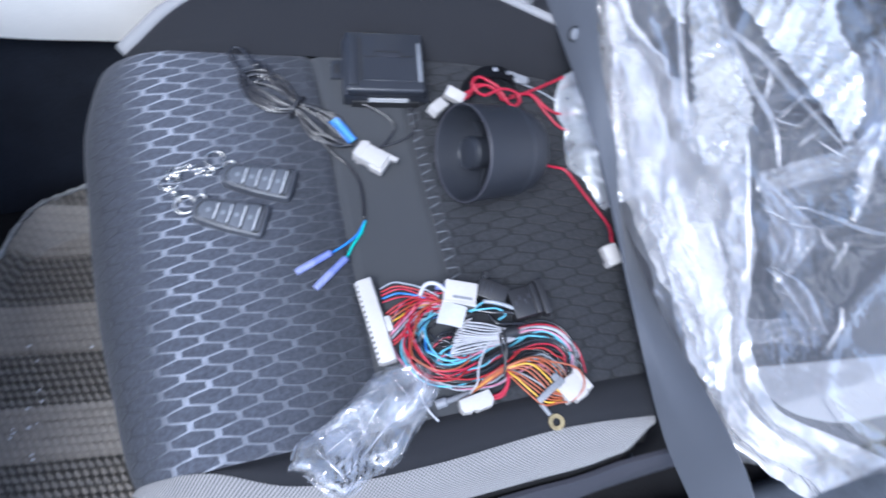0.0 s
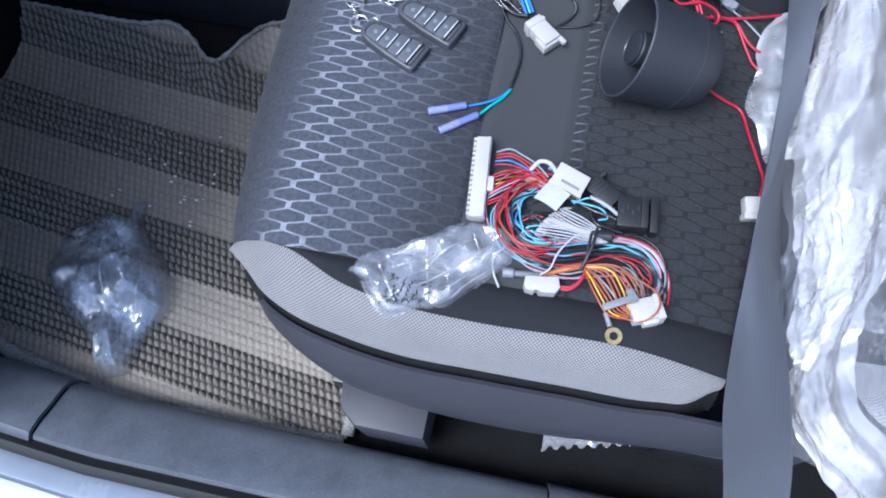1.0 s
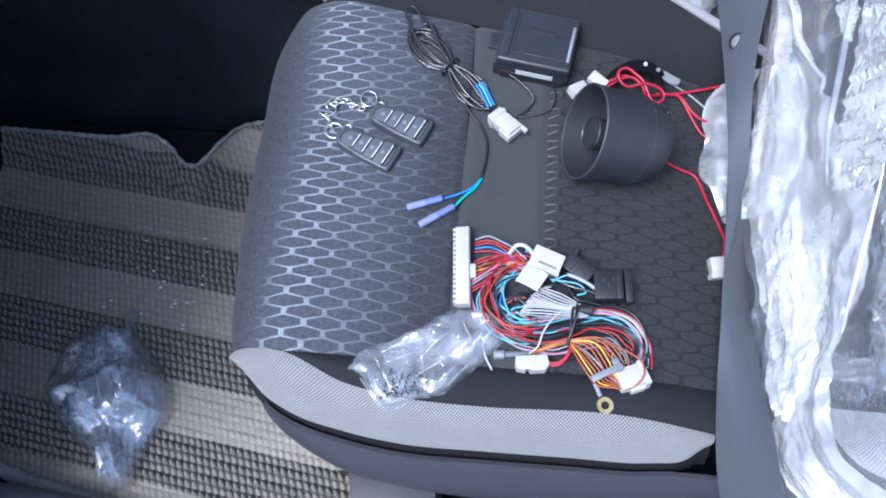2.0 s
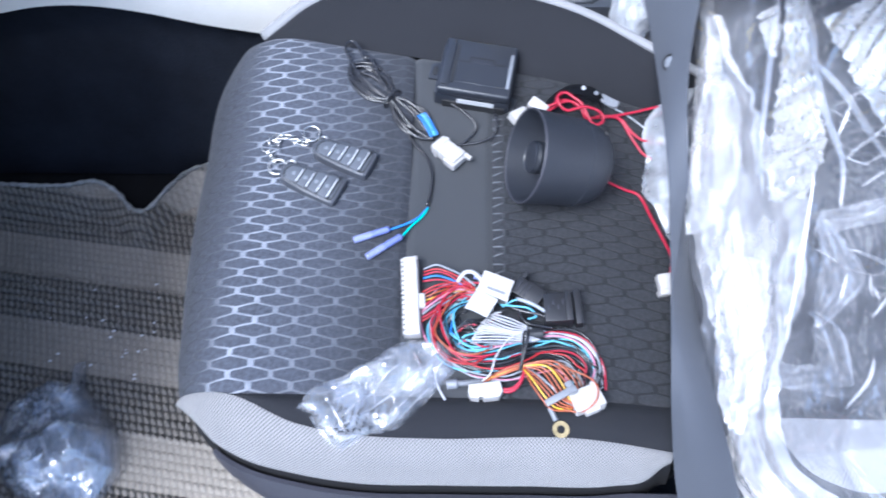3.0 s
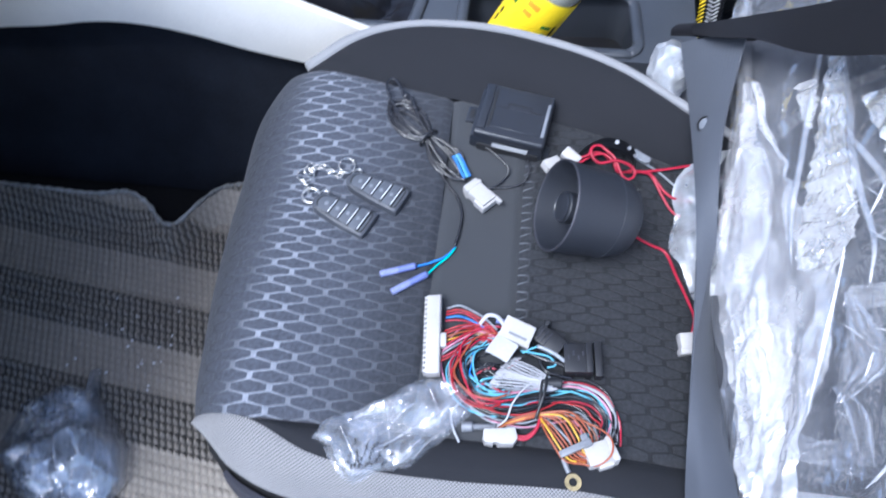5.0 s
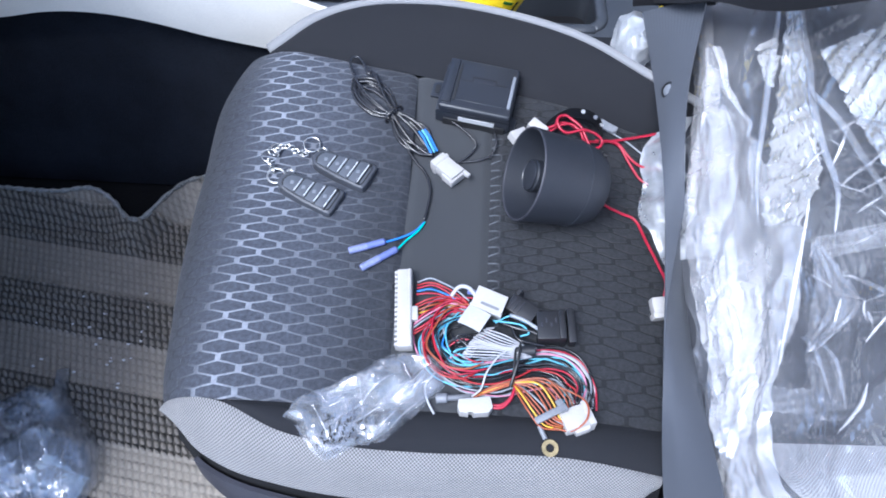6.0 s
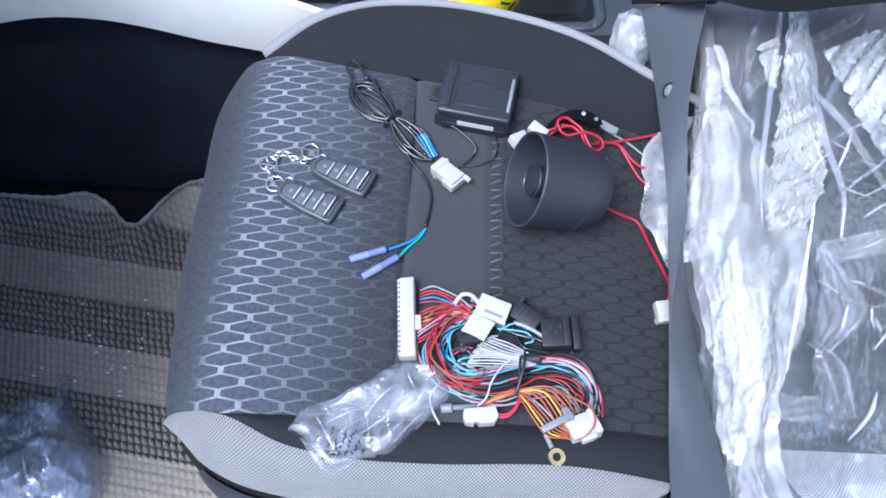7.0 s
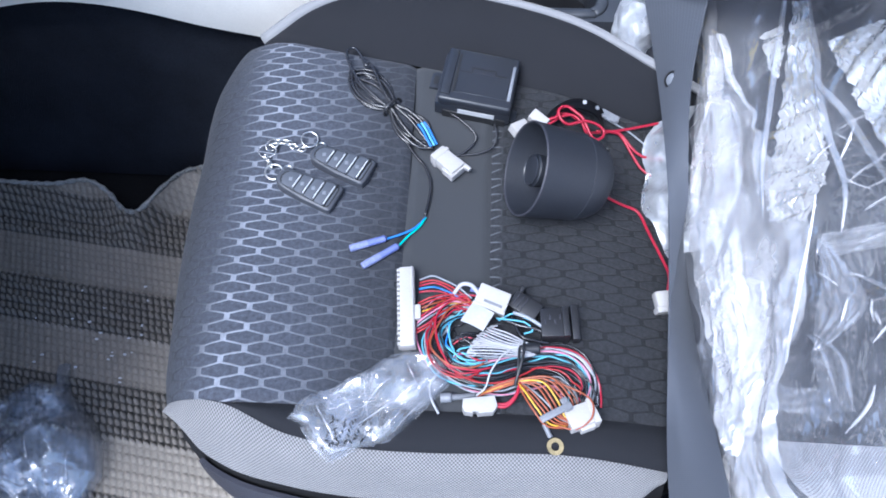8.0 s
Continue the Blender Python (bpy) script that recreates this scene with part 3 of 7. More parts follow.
# ---- the seat's shape ----
front_edge = hermite([(-0.10, -0.175), (-0.05, -0.206), (0.03, -0.222), (0.11, -0.231), (0.19, -0.233), (0.28, -0.225), (0.34, -0.200), (0.38, -0.160), (0.41, -0.110)])
far_edge = hermite([(-0.178, 0.349), (-0.133, 0.370), (-0.08, 0.384), (-0.015, 0.387), (0.08, 0.372), (0.17, 0.335), (0.22, 0.298), (0.28, 0.255)])
far_height = hermite([(-0.178, 0.318), (-0.133, 0.343), (-0.08, 0.356), (-0.015, 0.361), (0.08, 0.361), (0.17, 0.359), (0.28, 0.352)])
mesh_top = hermite([(-0.207, -0.0435), (-0.143, -0.051), (-0.09, -0.073), (-0.045, -0.081), (0.02, -0.083), (0.128, -0.080), (0.2, -0.085), (0.28, -0.093)])
mesh_low = hermite([(-0.207, -0.0455), (-0.193, -0.058), (-0.174, -0.075), (-0.143, -0.092), (-0.091, -0.105), (-0.042, -0.111), (0.027, -0.111), (0.095, -0.110), (0.165, -0.108), (0.192, -0.103), (0.208, -0.091)])
ROLL, DROP = 0.085, 0.062
NEAR_SEAM = -0.049
STRIP_A, STRIP_B = -0.0095, 0.0690
BACK_END = 0.285


def far_seam(x):
    return 0.298 - 0.20 * x


def crown(x, y):
    """The cushion's height, without its rolled front."""
    z = 0.318 - 0.022 * smooth((x - 0.12) / 0.13)
    z += 0.022 * smooth((y - 0.17) / 0.13)
    z += 0.003 * smooth((-0.03 - y) / 0.05)
    z -= 0.004 * math.exp(-((x - 0.03) / 0.05) ** 2) * math.exp(-((y - 0.13) / 0.12) ** 2)
    return z + 0.0016 * noise.noise(Vector((x * 14, y * 14, 0.3)))


def seat_z(x, y):
    """The height of the cushion's top anywhere on it."""
    u = x - front_edge(y)
    z = crown(x, y)
    if u < ROLL:
        z -= DROP * (1 - math.sqrt(max(0.0, 1 - ((ROLL - max(u, 0.0)) / ROLL) ** 2)))
    return z


def groove(d, deep=0.0035, wide=0.004):
    return deep * math.exp(-((d / wide) ** 2))


def on_seat(x, y, h=0.0):
    return Vector((x, y, seat_z(x, y) + h))


seat = thing("car_seat", "charcoal cloth car seat with pale mesh trim and hexagon pattern", "car seat", at=(0.03, 0.13, 0.02))


def cushion_panel(name, x_from, x_to, material, label, nx, ny=70, front=False):
    rows, uvs = [], []
    for i in range(nx + 1):
        row, uv_row = [], []
        for j in range(ny + 1):
            t = j / ny
            if front:
                yg = NEAR_SEAM + t * (far_seam(-0.12) - NEAR_SEAM)
                xf = front_edge(yg)
                face, arc = 14, 22
                if i < face:
                    f = i / face
                    x, z = xf + 0.012 * (1 - f), crown(xf + ROLL, yg) - DROP - 0.11 * (1 - f)
                    length = -(1 - f) * 0.11
                elif i < face + arc:
                    a = (i - face) / arc * math.pi / 2
                    x = xf + ROLL * (1 - math.cos(a))
                    z = crown(x, yg) - DROP * (1 - math.sin(a))
                    length = (i - face) / arc * 0.118
                else:
                    f = (i - face - arc) / (nx - face - arc)
                    x = xf + ROLL + f * (x_to - xf - ROLL)
                    z = crown(x, yg)
                    length = 0.118 + (x - xf - ROLL)
                y = NEAR_SEAM + t * (far_seam(max(x, -0.19)) - NEAR_SEAM)
                along = xf - 0.033 + length
            else:
                x = x_from + (x_to - x_from) * i / nx
                y = NEAR_SEAM + t * (far_seam(x) - NEAR_SEAM)
                z = crown(x, y)
                along = x
            z -= groove(y - NEAR_SEAM) + groove(y - far_seam(x)) + groove(x - STRIP_A) + groove(x - STRIP_B)
            row.append((x, y, z))
            uv_row.append((along, y))
        rows.append(row)
        uvs += uv_row
    verts, faces = sheet(rows)
    return link(name, verts, faces, material, seat, label, True, uvs)


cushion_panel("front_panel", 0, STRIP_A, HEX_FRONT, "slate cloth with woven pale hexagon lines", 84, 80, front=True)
cushion_panel("centre_strip", STRIP_A, STRIP_B, SEAT_STRIP, "plain charcoal cloth strip between the patterned panels", 26)
cushion_panel("rear_panel", STRIP_B, BACK_END, HEX_REAR, "near-black cloth with sunken hexagons", 60)

# dark bolsters on both long sides
rows = []
for i in range(61):
    x = -0.146 + (BACK_END + 0.146) * i / 60
    a, b = mesh_top(x), NEAR_SEAM
    rows.append([(x, a + (b - a) * t / 10, seat_z(x, a + (b - a) * t / 10) + 0.003 * math.sin(math.pi * t / 10) - groove((b - a) * (1 - t / 10)) - groove((b - a) * t / 10, 0.002)) for t in range(11)])
lay("near_bolster", rows, SEAT_DARK, seat, thick=0.004)
rows = []
for i in range(71):
    x = -0.176 + (BACK_END + 0.176) * i / 70
    a, b = far_seam(x), far_edge(x)
    za, zb = seat_z(x, a), far_height(x)
    rows.append([(x, a + (b - a) * t / 14, za + (zb - za) * smooth(t / 14 * 0.9 + 0.05) + 0.006 * math.sin(math.pi * t / 14) * smooth((x + 0.17) / 0.08) - groove((b - a) * t / 14)) for t in range(15)])
lay("far_bolster", rows, SEAT_DARK, seat, thick=0.004)
rows = []
for i in range(51):
    x = -0.176 + (BACK_END + 0.176) * i / 50
    rows.append([(x, far_edge(x) + 0.004 + 0.020 * math.sin(t / 8 * 1.4), far_height(x) - 0.20 * t / 8) for t in range(9)])
lay("far_side", rows, SEAT_DARK, seat, thick=0.004)
line = [(x, far_edge(x) - 0.002, far_height(x) + 0.0005) for x in np.linspace(-0.179, 0.28, 24)]
tube("piping", line, lambda s: 0.0050 + 0.0045 * (1 - smooth(s / 0.25)), SEAT_PIPING, seat, "pale grey cloth piping", sides=10, steps=3, flat=0.75)

# the pale mesh band on the near edge
rows = []
for i in range(101):
    x = -0.207 + 0.416 * i / 100
    a, b = mesh_top(x), mesh_low(x)
    za = seat_z(x, a) - 0.001
    zb = min(0.279 - 0.014 * (1 - smooth((x + 0.207) / 0.05)), za - 0.002)
    zb -= 0.006 * smooth((-0.13 - x) / 0.05)
    row = []
    for t in range(13):
        s = t / 12
        out = math.sin(math.pi * s)
        row.append((x - 0.003 * out * (x < -0.17), a + (b - a) * s - 0.003 * out, za + (zb - za) * s**1.35 + 0.004 * out))
    rows.append(row)
lay("mesh_trim", rows[::-1], SEAT_MESH, seat, "pale grey open-weave mesh cloth band", thick=0.004)
rows = []
for i in range(61):
    x = -0.200 + 0.415 * i / 60
    y, z = mesh_low(x), 0.279 - 0.020 * (1 - smooth((x + 0.207) / 0.08))
    rows.append([(x, y + 0.006 - 0.016 * t / 5, z - 0.003 - 0.026 * (t / 5) ** 1.5) for t in range(6)])
lay("under_band", rows[::-1], BLACK_CLOTH, seat, "black lining cloth under the mesh band", thick=0.003)
rows = []
side_low = hermite([(-0.180, -0.080), (-0.17, -0.089), (-0.135, -0.111), (-0.108, -0.123), (-0.048, -0.133), (0.036, -0.137), (0.10, -0.135), (0.18, -0.128), (0.31, -0.120)])
for i in range(61):
    x = -0.172 + 0.47 * i / 60
    y0 = min(mesh_low(min(x, 0.18)) - 0.007, -0.083)
    rows.append([(x, y0 - 0.002 + (side_low(x) - y0 + 0.002) * (t / 8) ** 0.7 - 0.006 * math.sin(math.pi * t / 8), 0.271 - 0.111 * t / 8 - 0.01 * (1 - smooth((x + 0.172) / 0.04)) * (1 - t / 8)) for t in range(9)])
lay("side_trim", rows[::-1], TRIM_GREY, seat, "dark grey moulded plastic side skirt", thick=0.004)
part("side_cover", prism_bm([(-0.115, -0.112), (-0.108, -0.146), (-0.090, -0.160), (-0.018, -0.160), (-0.018, -0.105)], 0.02, 0.122, 0.006), TRIM_GREY, seat, "grey plastic rail cover")
part("base", box_bm((0.40, 0.44, 0.10), 0.01, m=pose(0.05, 0.14, 0.145)), BLACK_CLOTH, seat)
for y in (-0.095, 0.37):
    part("rail", box_bm((0.42, 0.035, 0.05), 0.004, m=pose(0.07, y, 0.035)), BLACK_PLASTIC, seat, "black steel slide rail")
for x, w in ((0.02, 0.05), (0.27, 0.10)):
    part("rail_bracket", box_bm((w, 0.012, 0.09), 0.003, m=pose(x, -0.115, 0.085)), BLACK_PLASTIC, seat)

# ---- the backrest ----
LEAN_K = 0.5


def back_x(y, z):
    """The backrest's front face."""
    u = (y - 0.14) / 0.27
    return 0.098 + LEAN_K * z - 0.016 * smooth((abs(u) - 0.45) / 0.4) + 0.02 * smooth((abs(u) - 0.9) / 0.2) + 0.002 * noise.noise(Vector((y * 9, z * 9, 4.0)))


rows = []
for i in range(41):
    z = 0.26 + 0.60 * i / 40
    near = -0.145 + 0.045 * smooth((0.345 - z) / 0.06)
    rows.append([(back_x(y, z) + 0.035 * smooth((-0.06 - y) / 0.03) * smooth((0.315 - z) / 0.03), y, z) for y in np.linspace(near, 0.425, 60)])
backrest = lay("backrest", rows, BACK_CLOTH, seat, "slate cloth backrest under clear wrapping film", thick=0.09)
patch_low = hermite([(0.366, -0.080), (0.374, -0.097), (0.383, -0.113), (0.395, -0.124), (0.433, -0.132), (0.60, -0.150)])
rows = []
for i in range(41):
    z = 0.366 + 0.26 * (i / 40) ** 1.4
    rows.append([(back_x(y, z) - 0.0035, y, z) for y in np.linspace(patch_low(z), -0.0735 - 0.27 * (z - 0.366), 10)])
lay("mesh_patch", rows, PATCH_MESH, backrest, "pale grey mesh cloth patch", thick=0.003)

# ---- seat belt ----
belt = thing("seat_belt", "grey webbing seat belt with stopper button lying against the backrest", "seat belt", at=(0.22, 0.0, 0.30))
LEFT = glide([(0.222, 0.372, 0.366), (0.226, 0.267, 0.359), (0.224, 0.167, 0.354), (0.217, 0.061, 0.340), (0.209, -0.032, 0.326), (0.205, -0.106, 0.316), (0.207, -0.16, 0.318), (0.215, -0.21, 0.30)], 8)
RIGHT = glide([(0.262, 0.322, 0.424), (0.243, 0.236, 0.393), (0.240, 0.162, 0.360), (0.240, 0.085, 0.330), (0.238, -0.035, 0.338), (0.231, -0.113, 0.364), (0.231, -0.155, 0.366), (0.236, -0.21, 0.34)], 8)
# the webbing makes a half turn: its upper run narrows to an edge, the lower run comes out from under it
rows, under = [], []
for a, b in zip(LEFT, RIGHT):
    pinch = min(max((0.128 - a.y) / 0.085, 0.0), 1.0)
    if a.y > 0.036:
        rows.append([a.lerp(b, t / 8 * (1 - 0.97 * pinch)) + Vector((-0.0015, 0, 0.0015)) * math.sin(math.pi * t / 8) * (1 - pinch) + Vector((-0.001, 0, 0.0025)) for t in range(9)])
    if a.y < 0.150:
        turn = smooth((a.y + 0.10) / 0.12)
        low = a + Vector((0.001, 0, -0.002 - 0.003 * turn))
        side = b + Vector((0.005, 0, -0.026)) * turn
        ripple = 0.0035 * smooth((0.05 - a.y) / 0.05) * smooth((a.y + 0.12) / 0.06)
        under.append([low.lerp(side, t / 12) + Vector((-0.55, 0, 0.83)) * (ripple * (1 - abs(t / 12 - 0.3) / (0.3 if t < 4 else 0.7)) + 0.0012 * math.sin(math.pi * t / 12)) for t in range(13)])
lay("webbing", rows[::-1], BELT_WEB, belt, "upper run of the twisted webbing", thick=0.0014)
lay("webbing", under[::-1], BELT_WEB, belt, "lower run of the twisted webbing", thick=0.0014)
button = part("stopper_button", lathe_bm([(0.0, 0.0), (0.0080, 0.0), (0.0086, 0.0012), (0.0080, 0.0030), (0.0064, 0.0034), (0.0060, 0.0026), (0.0, 0.0026)], Vector((-0.80, -0.25, 0.54)).to_track_quat("Z", "Y").to_matrix().to_4x4(), 24), BLACK_PLASTIC, belt, "round stopper button")
button.location = (0.2325, 0.2525, 0.377)
part("button_cap", lathe_bm([(0.0, 0.0040), (0.0040, 0.0038), (0.0058, 0.0026), (0.0058, 0.002)], Vector((-0.80, -0.25, 0.54)).to_track_quat("Z", "Y").to_matrix().to_4x4(), 24), FAINT_PRINT, button, "pale grey centre")
edge_a = glide([(0.212, 0.386, 0.365), (0.228, 0.366, 0.383), (0.243, 0.341, 0.402), (0.266, 0.312, 0.428)], 6)
edge_b = glide([(0.217, 0.391, 0.377), (0.234, 0.372, 0.396), (0.251, 0.347, 0.415), (0.270, 0.318, 0.438)], 6)
lay("belt_tongue", [[a.lerp(b, t / 5) + Vector((-0.004, -0.002, 0.003)) * math.sin(math.pi * t / 5) for t in range(6)] for a, b in zip(edge_a, edge_b)], BELT_BLACK, belt, "black plastic belt tongue", thick=0.004)
UPPER = glide([(0.225, 0.372, 0.392), (0.243, 0.345, 0.421), (0.262, 0.318, 0.452), (0.281, 0.268, 0.505), (0.296, 0.216, 0.562), (0.299, 0.180, 0.598), (0.300, 0.139, 0.635), (0.330, -0.020, 0.790), (0.370, -0.200, 0.980)], 8)
LOWER = glide([(0.228, 0.366, 0.386), (0.240, 0.316, 0.425), (0.257, 0.289, 0.449), (0.275, 0.257, 0.468), (0.287, 0.223, 0.494), (0.296, 0.181, 0.534), (0.300, 0.105, 0.604), (0.325, -0.060, 0.760), (0.360, -0.240, 0.960)], 8)
lay("shoulder_webbing", [[a.lerp(b, t / 6) for t in range(7)] for a, b in zip(UPPER, LOWER)], BELT_BLACK, belt, "black shoulder strap webbing", thick=0.0016)

# ---- wrapping film over the backrest ----
film_low = hermite([(-0.165, 0.370), (-0.150, 0.352), (-0.128, 0.324), (-0.10, 0.315), (0.03, 0.318), (0.117, 0.310), (0.183, 0.333), (0.26, 0.355), (0.32, 0.371), (0.40, 0.40), (0.47, 0.424)])


def crumple(y, z, seed, size):
    """Long soft folds that run up the film, with a few sharp creases."""
    sway = 0.02 * math.sin(z * 11 + seed) + 0.03 * noise.noise(Vector((y * 3, z * 5, seed)))
    big = noise.noise(Vector(((y + sway) * 7, z * 2.5, seed)))
    fold = ridge(((y + sway) * 9, z * 2.2, seed + 3), 1.0)
    cross = ridge((y * 5 - z * 8, z * 4 + y * 5, seed + 8), 1.0)
    thin = ridge((y * 14 + z * 9, z * 13 - y * 5, seed + 5), 1.0)
    return size * (0.7 * big + 0.45 * max(fold, 0) ** 10 + 0.4 * max(cross, 0) ** 14 + 0.14 * max(thin, 0) ** 12)


wrap = thing("wrapping_film", "creased clear plastic film wrapped over the dark backrest", "plastic film", at=(0.27, 0.13, 0.31))
rows = []
for i in range(141):
    row = []
    for j in range(221):
        y = -0.165 + 0.635 * j / 220
        z0 = film_low(y) + 0.004 * noise.noise(Vector((y * 40, 2.0, 0)))
        z = z0 + (0.84 - z0) * (i / 140) ** 1.15
        row.append((back_x(y, z) - 0.012 - crumple(y, z, 1.0, 0.010), y, z))
    rows.append(row)
lay("film_sheet", rows, FILM, wrap, thick=0)


def off_back(y, z, off):
    return (back_x(y, z) - off, y, z)


def crease(points, wide, seed, material=FILM_PLEAT, off=0.021, lift=0.0010):
    """A narrow doubled fold that tapers to both ends, along (y, z) points."""
    line = glide([(0, y, z) for y, z in points], 10)
    rows = []
    for i, p in enumerate(line):
        d = (line[min(i + 1, len(line) - 1)] - line[max(i - 1, 0)]).normalized()
        n = Vector((0, -d.z, d.y))
        s = i / (len(line) - 1)
        w = wide * (0.08 + math.sin(math.pi * s) ** 0.7) * (1 + 0.35 * noise.noise(Vector((s * 7, seed, 0))))
        rows.append([off_back(p.y + n.y * w * u, p.z + n.z * w * u, off + lift * (1 - abs(u)) * (0.5 + math.sin(math.pi * s))) for u in (-1, -0.35, 0, 0.45, 1)])
    return lay("film_crease", rows, material, wrap, thick=0)


def ways(left, right, n):
    """Two smooth lines of (y, z) with the same number of steps."""
    out = []
    for pts in (left, right):
        line = glide([(0, y, z) for y, z in pts], 12)
        cut_at = np.linspace(0, len(line) - 1, n)
        out.append([line[int(c)].lerp(line[min(int(c) + 1, len(line) - 1)], c % 1.0) for c in cut_at])
    return zip(*out)


def pleated(name, left, right, material, seed, off, folds=4, deep=0.004, label="", n=150, k=48, ragged=0.0015, crush=0.0):
    """A sheet of film between two lines, folded lengthwise into uneven sharp pleats."""
    rnd = random.Random(seed)
    waves = [(rnd.uniform(0.7, 1.2) * folds * (1 + 0.7 * w), rnd.random(), rnd.uniform(1.5, 3.5), deep * (1.0, 0.4, 0.15)[w]) for w in range(3)]
    rows = []
    for i, (a, b) in enumerate(ways(left, right, n)):
        v = i / (n - 1)
        row = []
        for j in range(k):
            u = j / (k - 1)
            h = 0.0
            for w, (count, phase, slow, high) in enumerate(waves):
                d = u * count + phase + 0.9 * noise.noise(Vector((v * slow, w * 5.0, seed))) + 0.25 * noise.noise(Vector((u * 4, v * 9, seed + w)))
                h += high * (0.5 - 2 * abs(d % 1.0 - 0.5)) * (0.55 + 0.9 * abs(noise.noise(Vector((v * 5, u * 2, seed + 7 + w)))))
            p = a.lerp(b, u)
            if crush:
                q = Vector((p.y * 17 + p.z * 26, p.z * 40 - p.y * 14, seed))
                sharp = 0.6 * abs(noise.noise(q)) + 0.4 * abs(noise.noise(q * 2.3)) + 0.2 * abs(noise.noise(q * 5.1))
                h += crush * (0.4 - sharp) * (0.25 + 0.75 * smooth((v - 0.45) / 0.2))
            taper = min(1.0, 12 * v, 12 * (1 - v)) if name == "hem_layer" else 1.0
            p = a.lerp(b, 0.5 + (u - 0.5) * taper)
            edge = ragged * noise.noise(Vector((v * 26, u * 2, seed + 20)))
            row.append(off_back(p.y, p.z + edge * (2 * u - 1), off + h))
        rows.append(row)
    ob = lay(name, rows, material, wrap, label, thick=0)
    ob.data.set_sharp_from_angle(angle=radians(14))
    return ob


def crackled(left, right, seed, off=0.021, cell=0.0030, high=0.0016, lean=0.6):
    """A stretch of film crushed into long narrow facets between two lines."""
    rnd = random.Random(seed)
    length = sum(math.hypot(a[0] - b[0], a[1] - b[1]) for a, b in zip(left, left[1:]))
    across = max(math.hypot(a[0] - b[0], a[1] - b[1]) * 2.0 for a, b in zip(left, right))
    n, k = max(8, int(length / cell)), max(8, int(across / cell))
    ca, sa = math.cos(lean), math.sin(lean)

    def height(y, z):
        bend = 0.004 * noise.noise(Vector((y * 40, z * 40, seed)))
        p, q = (ca * y + sa * 0.5 * z) + bend, (-sa * y + ca * 0.5 * z)
        total = 0.0
        for w, (gap, tall) in enumerate(((0.017, 0.0034), (0.0085, 0.0017), (0.0048, 0.0010))):
            d = p / gap + 0.9 * noise.noise(Vector((q * 28 / (w + 1), p * 14, seed + w))) + 0.37 * w
            total += tall * (0.5 - 2 * abs(d % 1.0 - 0.5)) * (0.35 + 1.1 * abs(noise.noise(Vector((q * 50, p * 50, seed + 9 + w)))))
        return total

    verts, faces = [], []
    for i, (a, b) in enumerate(ways(left, right, n)):
        for j in range(k):
            u = (j + (rnd.uniform(-0.3, 0.3) if 0 < j < k - 1 else rnd.uniform(-1.2, 1.2))) / (k - 1)
            p = a.lerp(b, u)
            y, z = p.y + rnd.uniform(-0.3, 0.3) * cell, p.z
            verts.append(off_back(y, z, off + height(y, z) + high * 0.22 * rnd.uniform(-1, 1)))
    for i in range(n - 1):
        for j in range(k - 1):
            q = (i * k + j, i * k + j + 1, (i + 1) * k + j + 1, (i + 1) * k + j)
            faces += [(q[0], q[1], q[2]), (q[0], q[2], q[3])] if rnd.random() < 0.5 else [(q[0], q[1], q[3]), (q[1], q[2], q[3])]
    ob = link("crackled_film", verts, faces, FILM_FOIL, wrap, "silvery crackled stretch of film")
    ob.data.set_sharp_from_angle(angle=radians(30))
    return ob


# the loose doubled hem beside the belt
HEM_LEFT = [(0.300, 0.386), (0.245, 0.365), (0.201, 0.353), (0.140, 0.332), (0.090, 0.325), (0.036, 0.327), (-0.009, 0.331), (-0.053, 0.340), (-0.080, 0.345), (-0.109, 0.341), (-0.150, 0.350), (-0.172, 0.366)]
HEM_RIGHT = [(0.290, 0.400), (0.235, 0.399), (0.185, 0.409), (0.163, 0.409), (0.128, 0.414), (0.100, 0.424), (0.079, 0.426), (0.060, 0.421), (0.039, 0.416), (0.004, 0.408), (-0.026, 0.397), (-0.055, 0.388), (-0.081, 0.386), (-0.113, 0.390), (-0.160, 0.425)]
pleated("hem", HEM_LEFT, HEM_RIGHT, FILM_FOLD, 2, 0.018, 1.6, 0.0075, "milky doubled hem of the film", 300, 84, 0.004, 0.0065)
pleated("hem_layer", [(0.470, 0.424), (0.360, 0.398), (0.300, 0.384), (0.245, 0.363), (0.201, 0.352), (0.150, 0.336)], [(0.470, 0.450), (0.355, 0.420), (0.300, 0.400), (0.245, 0.378), (0.201, 0.365), (0.150, 0.345)], FILM_PLEAT, 3, 0.020, 2, 0.003, "thin milky edge of the film", 90, 20)
pleated("hem_layer", [(0.215, 0.362), (0.150, 0.346), (0.090, 0.345), (0.030, 0.350), (-0.020, 0.350)], [(0.235, 0.396), (0.160, 0.398), (0.095, 0.384), (0.035, 0.375), (-0.030, 0.378)], FILM_FOLD, 4, 0.0260, 1.5, 0.0050, "milky doubled layer of film", 140, 50, 0.003, 0.004)
pleated("hem_layer", [(0.060, 0.346), (0.000, 0.345), (-0.050, 0.356), (-0.090, 0.358)], [(0.050, 0.396), (0.000, 0.392), (-0.034, 0.386), (-0.080, 0.370)], FILM_FOLD, 5, 0.0265, 1.5, 0.0050, "milky doubled layer of film", 120, 50, 0.003, 0.005)
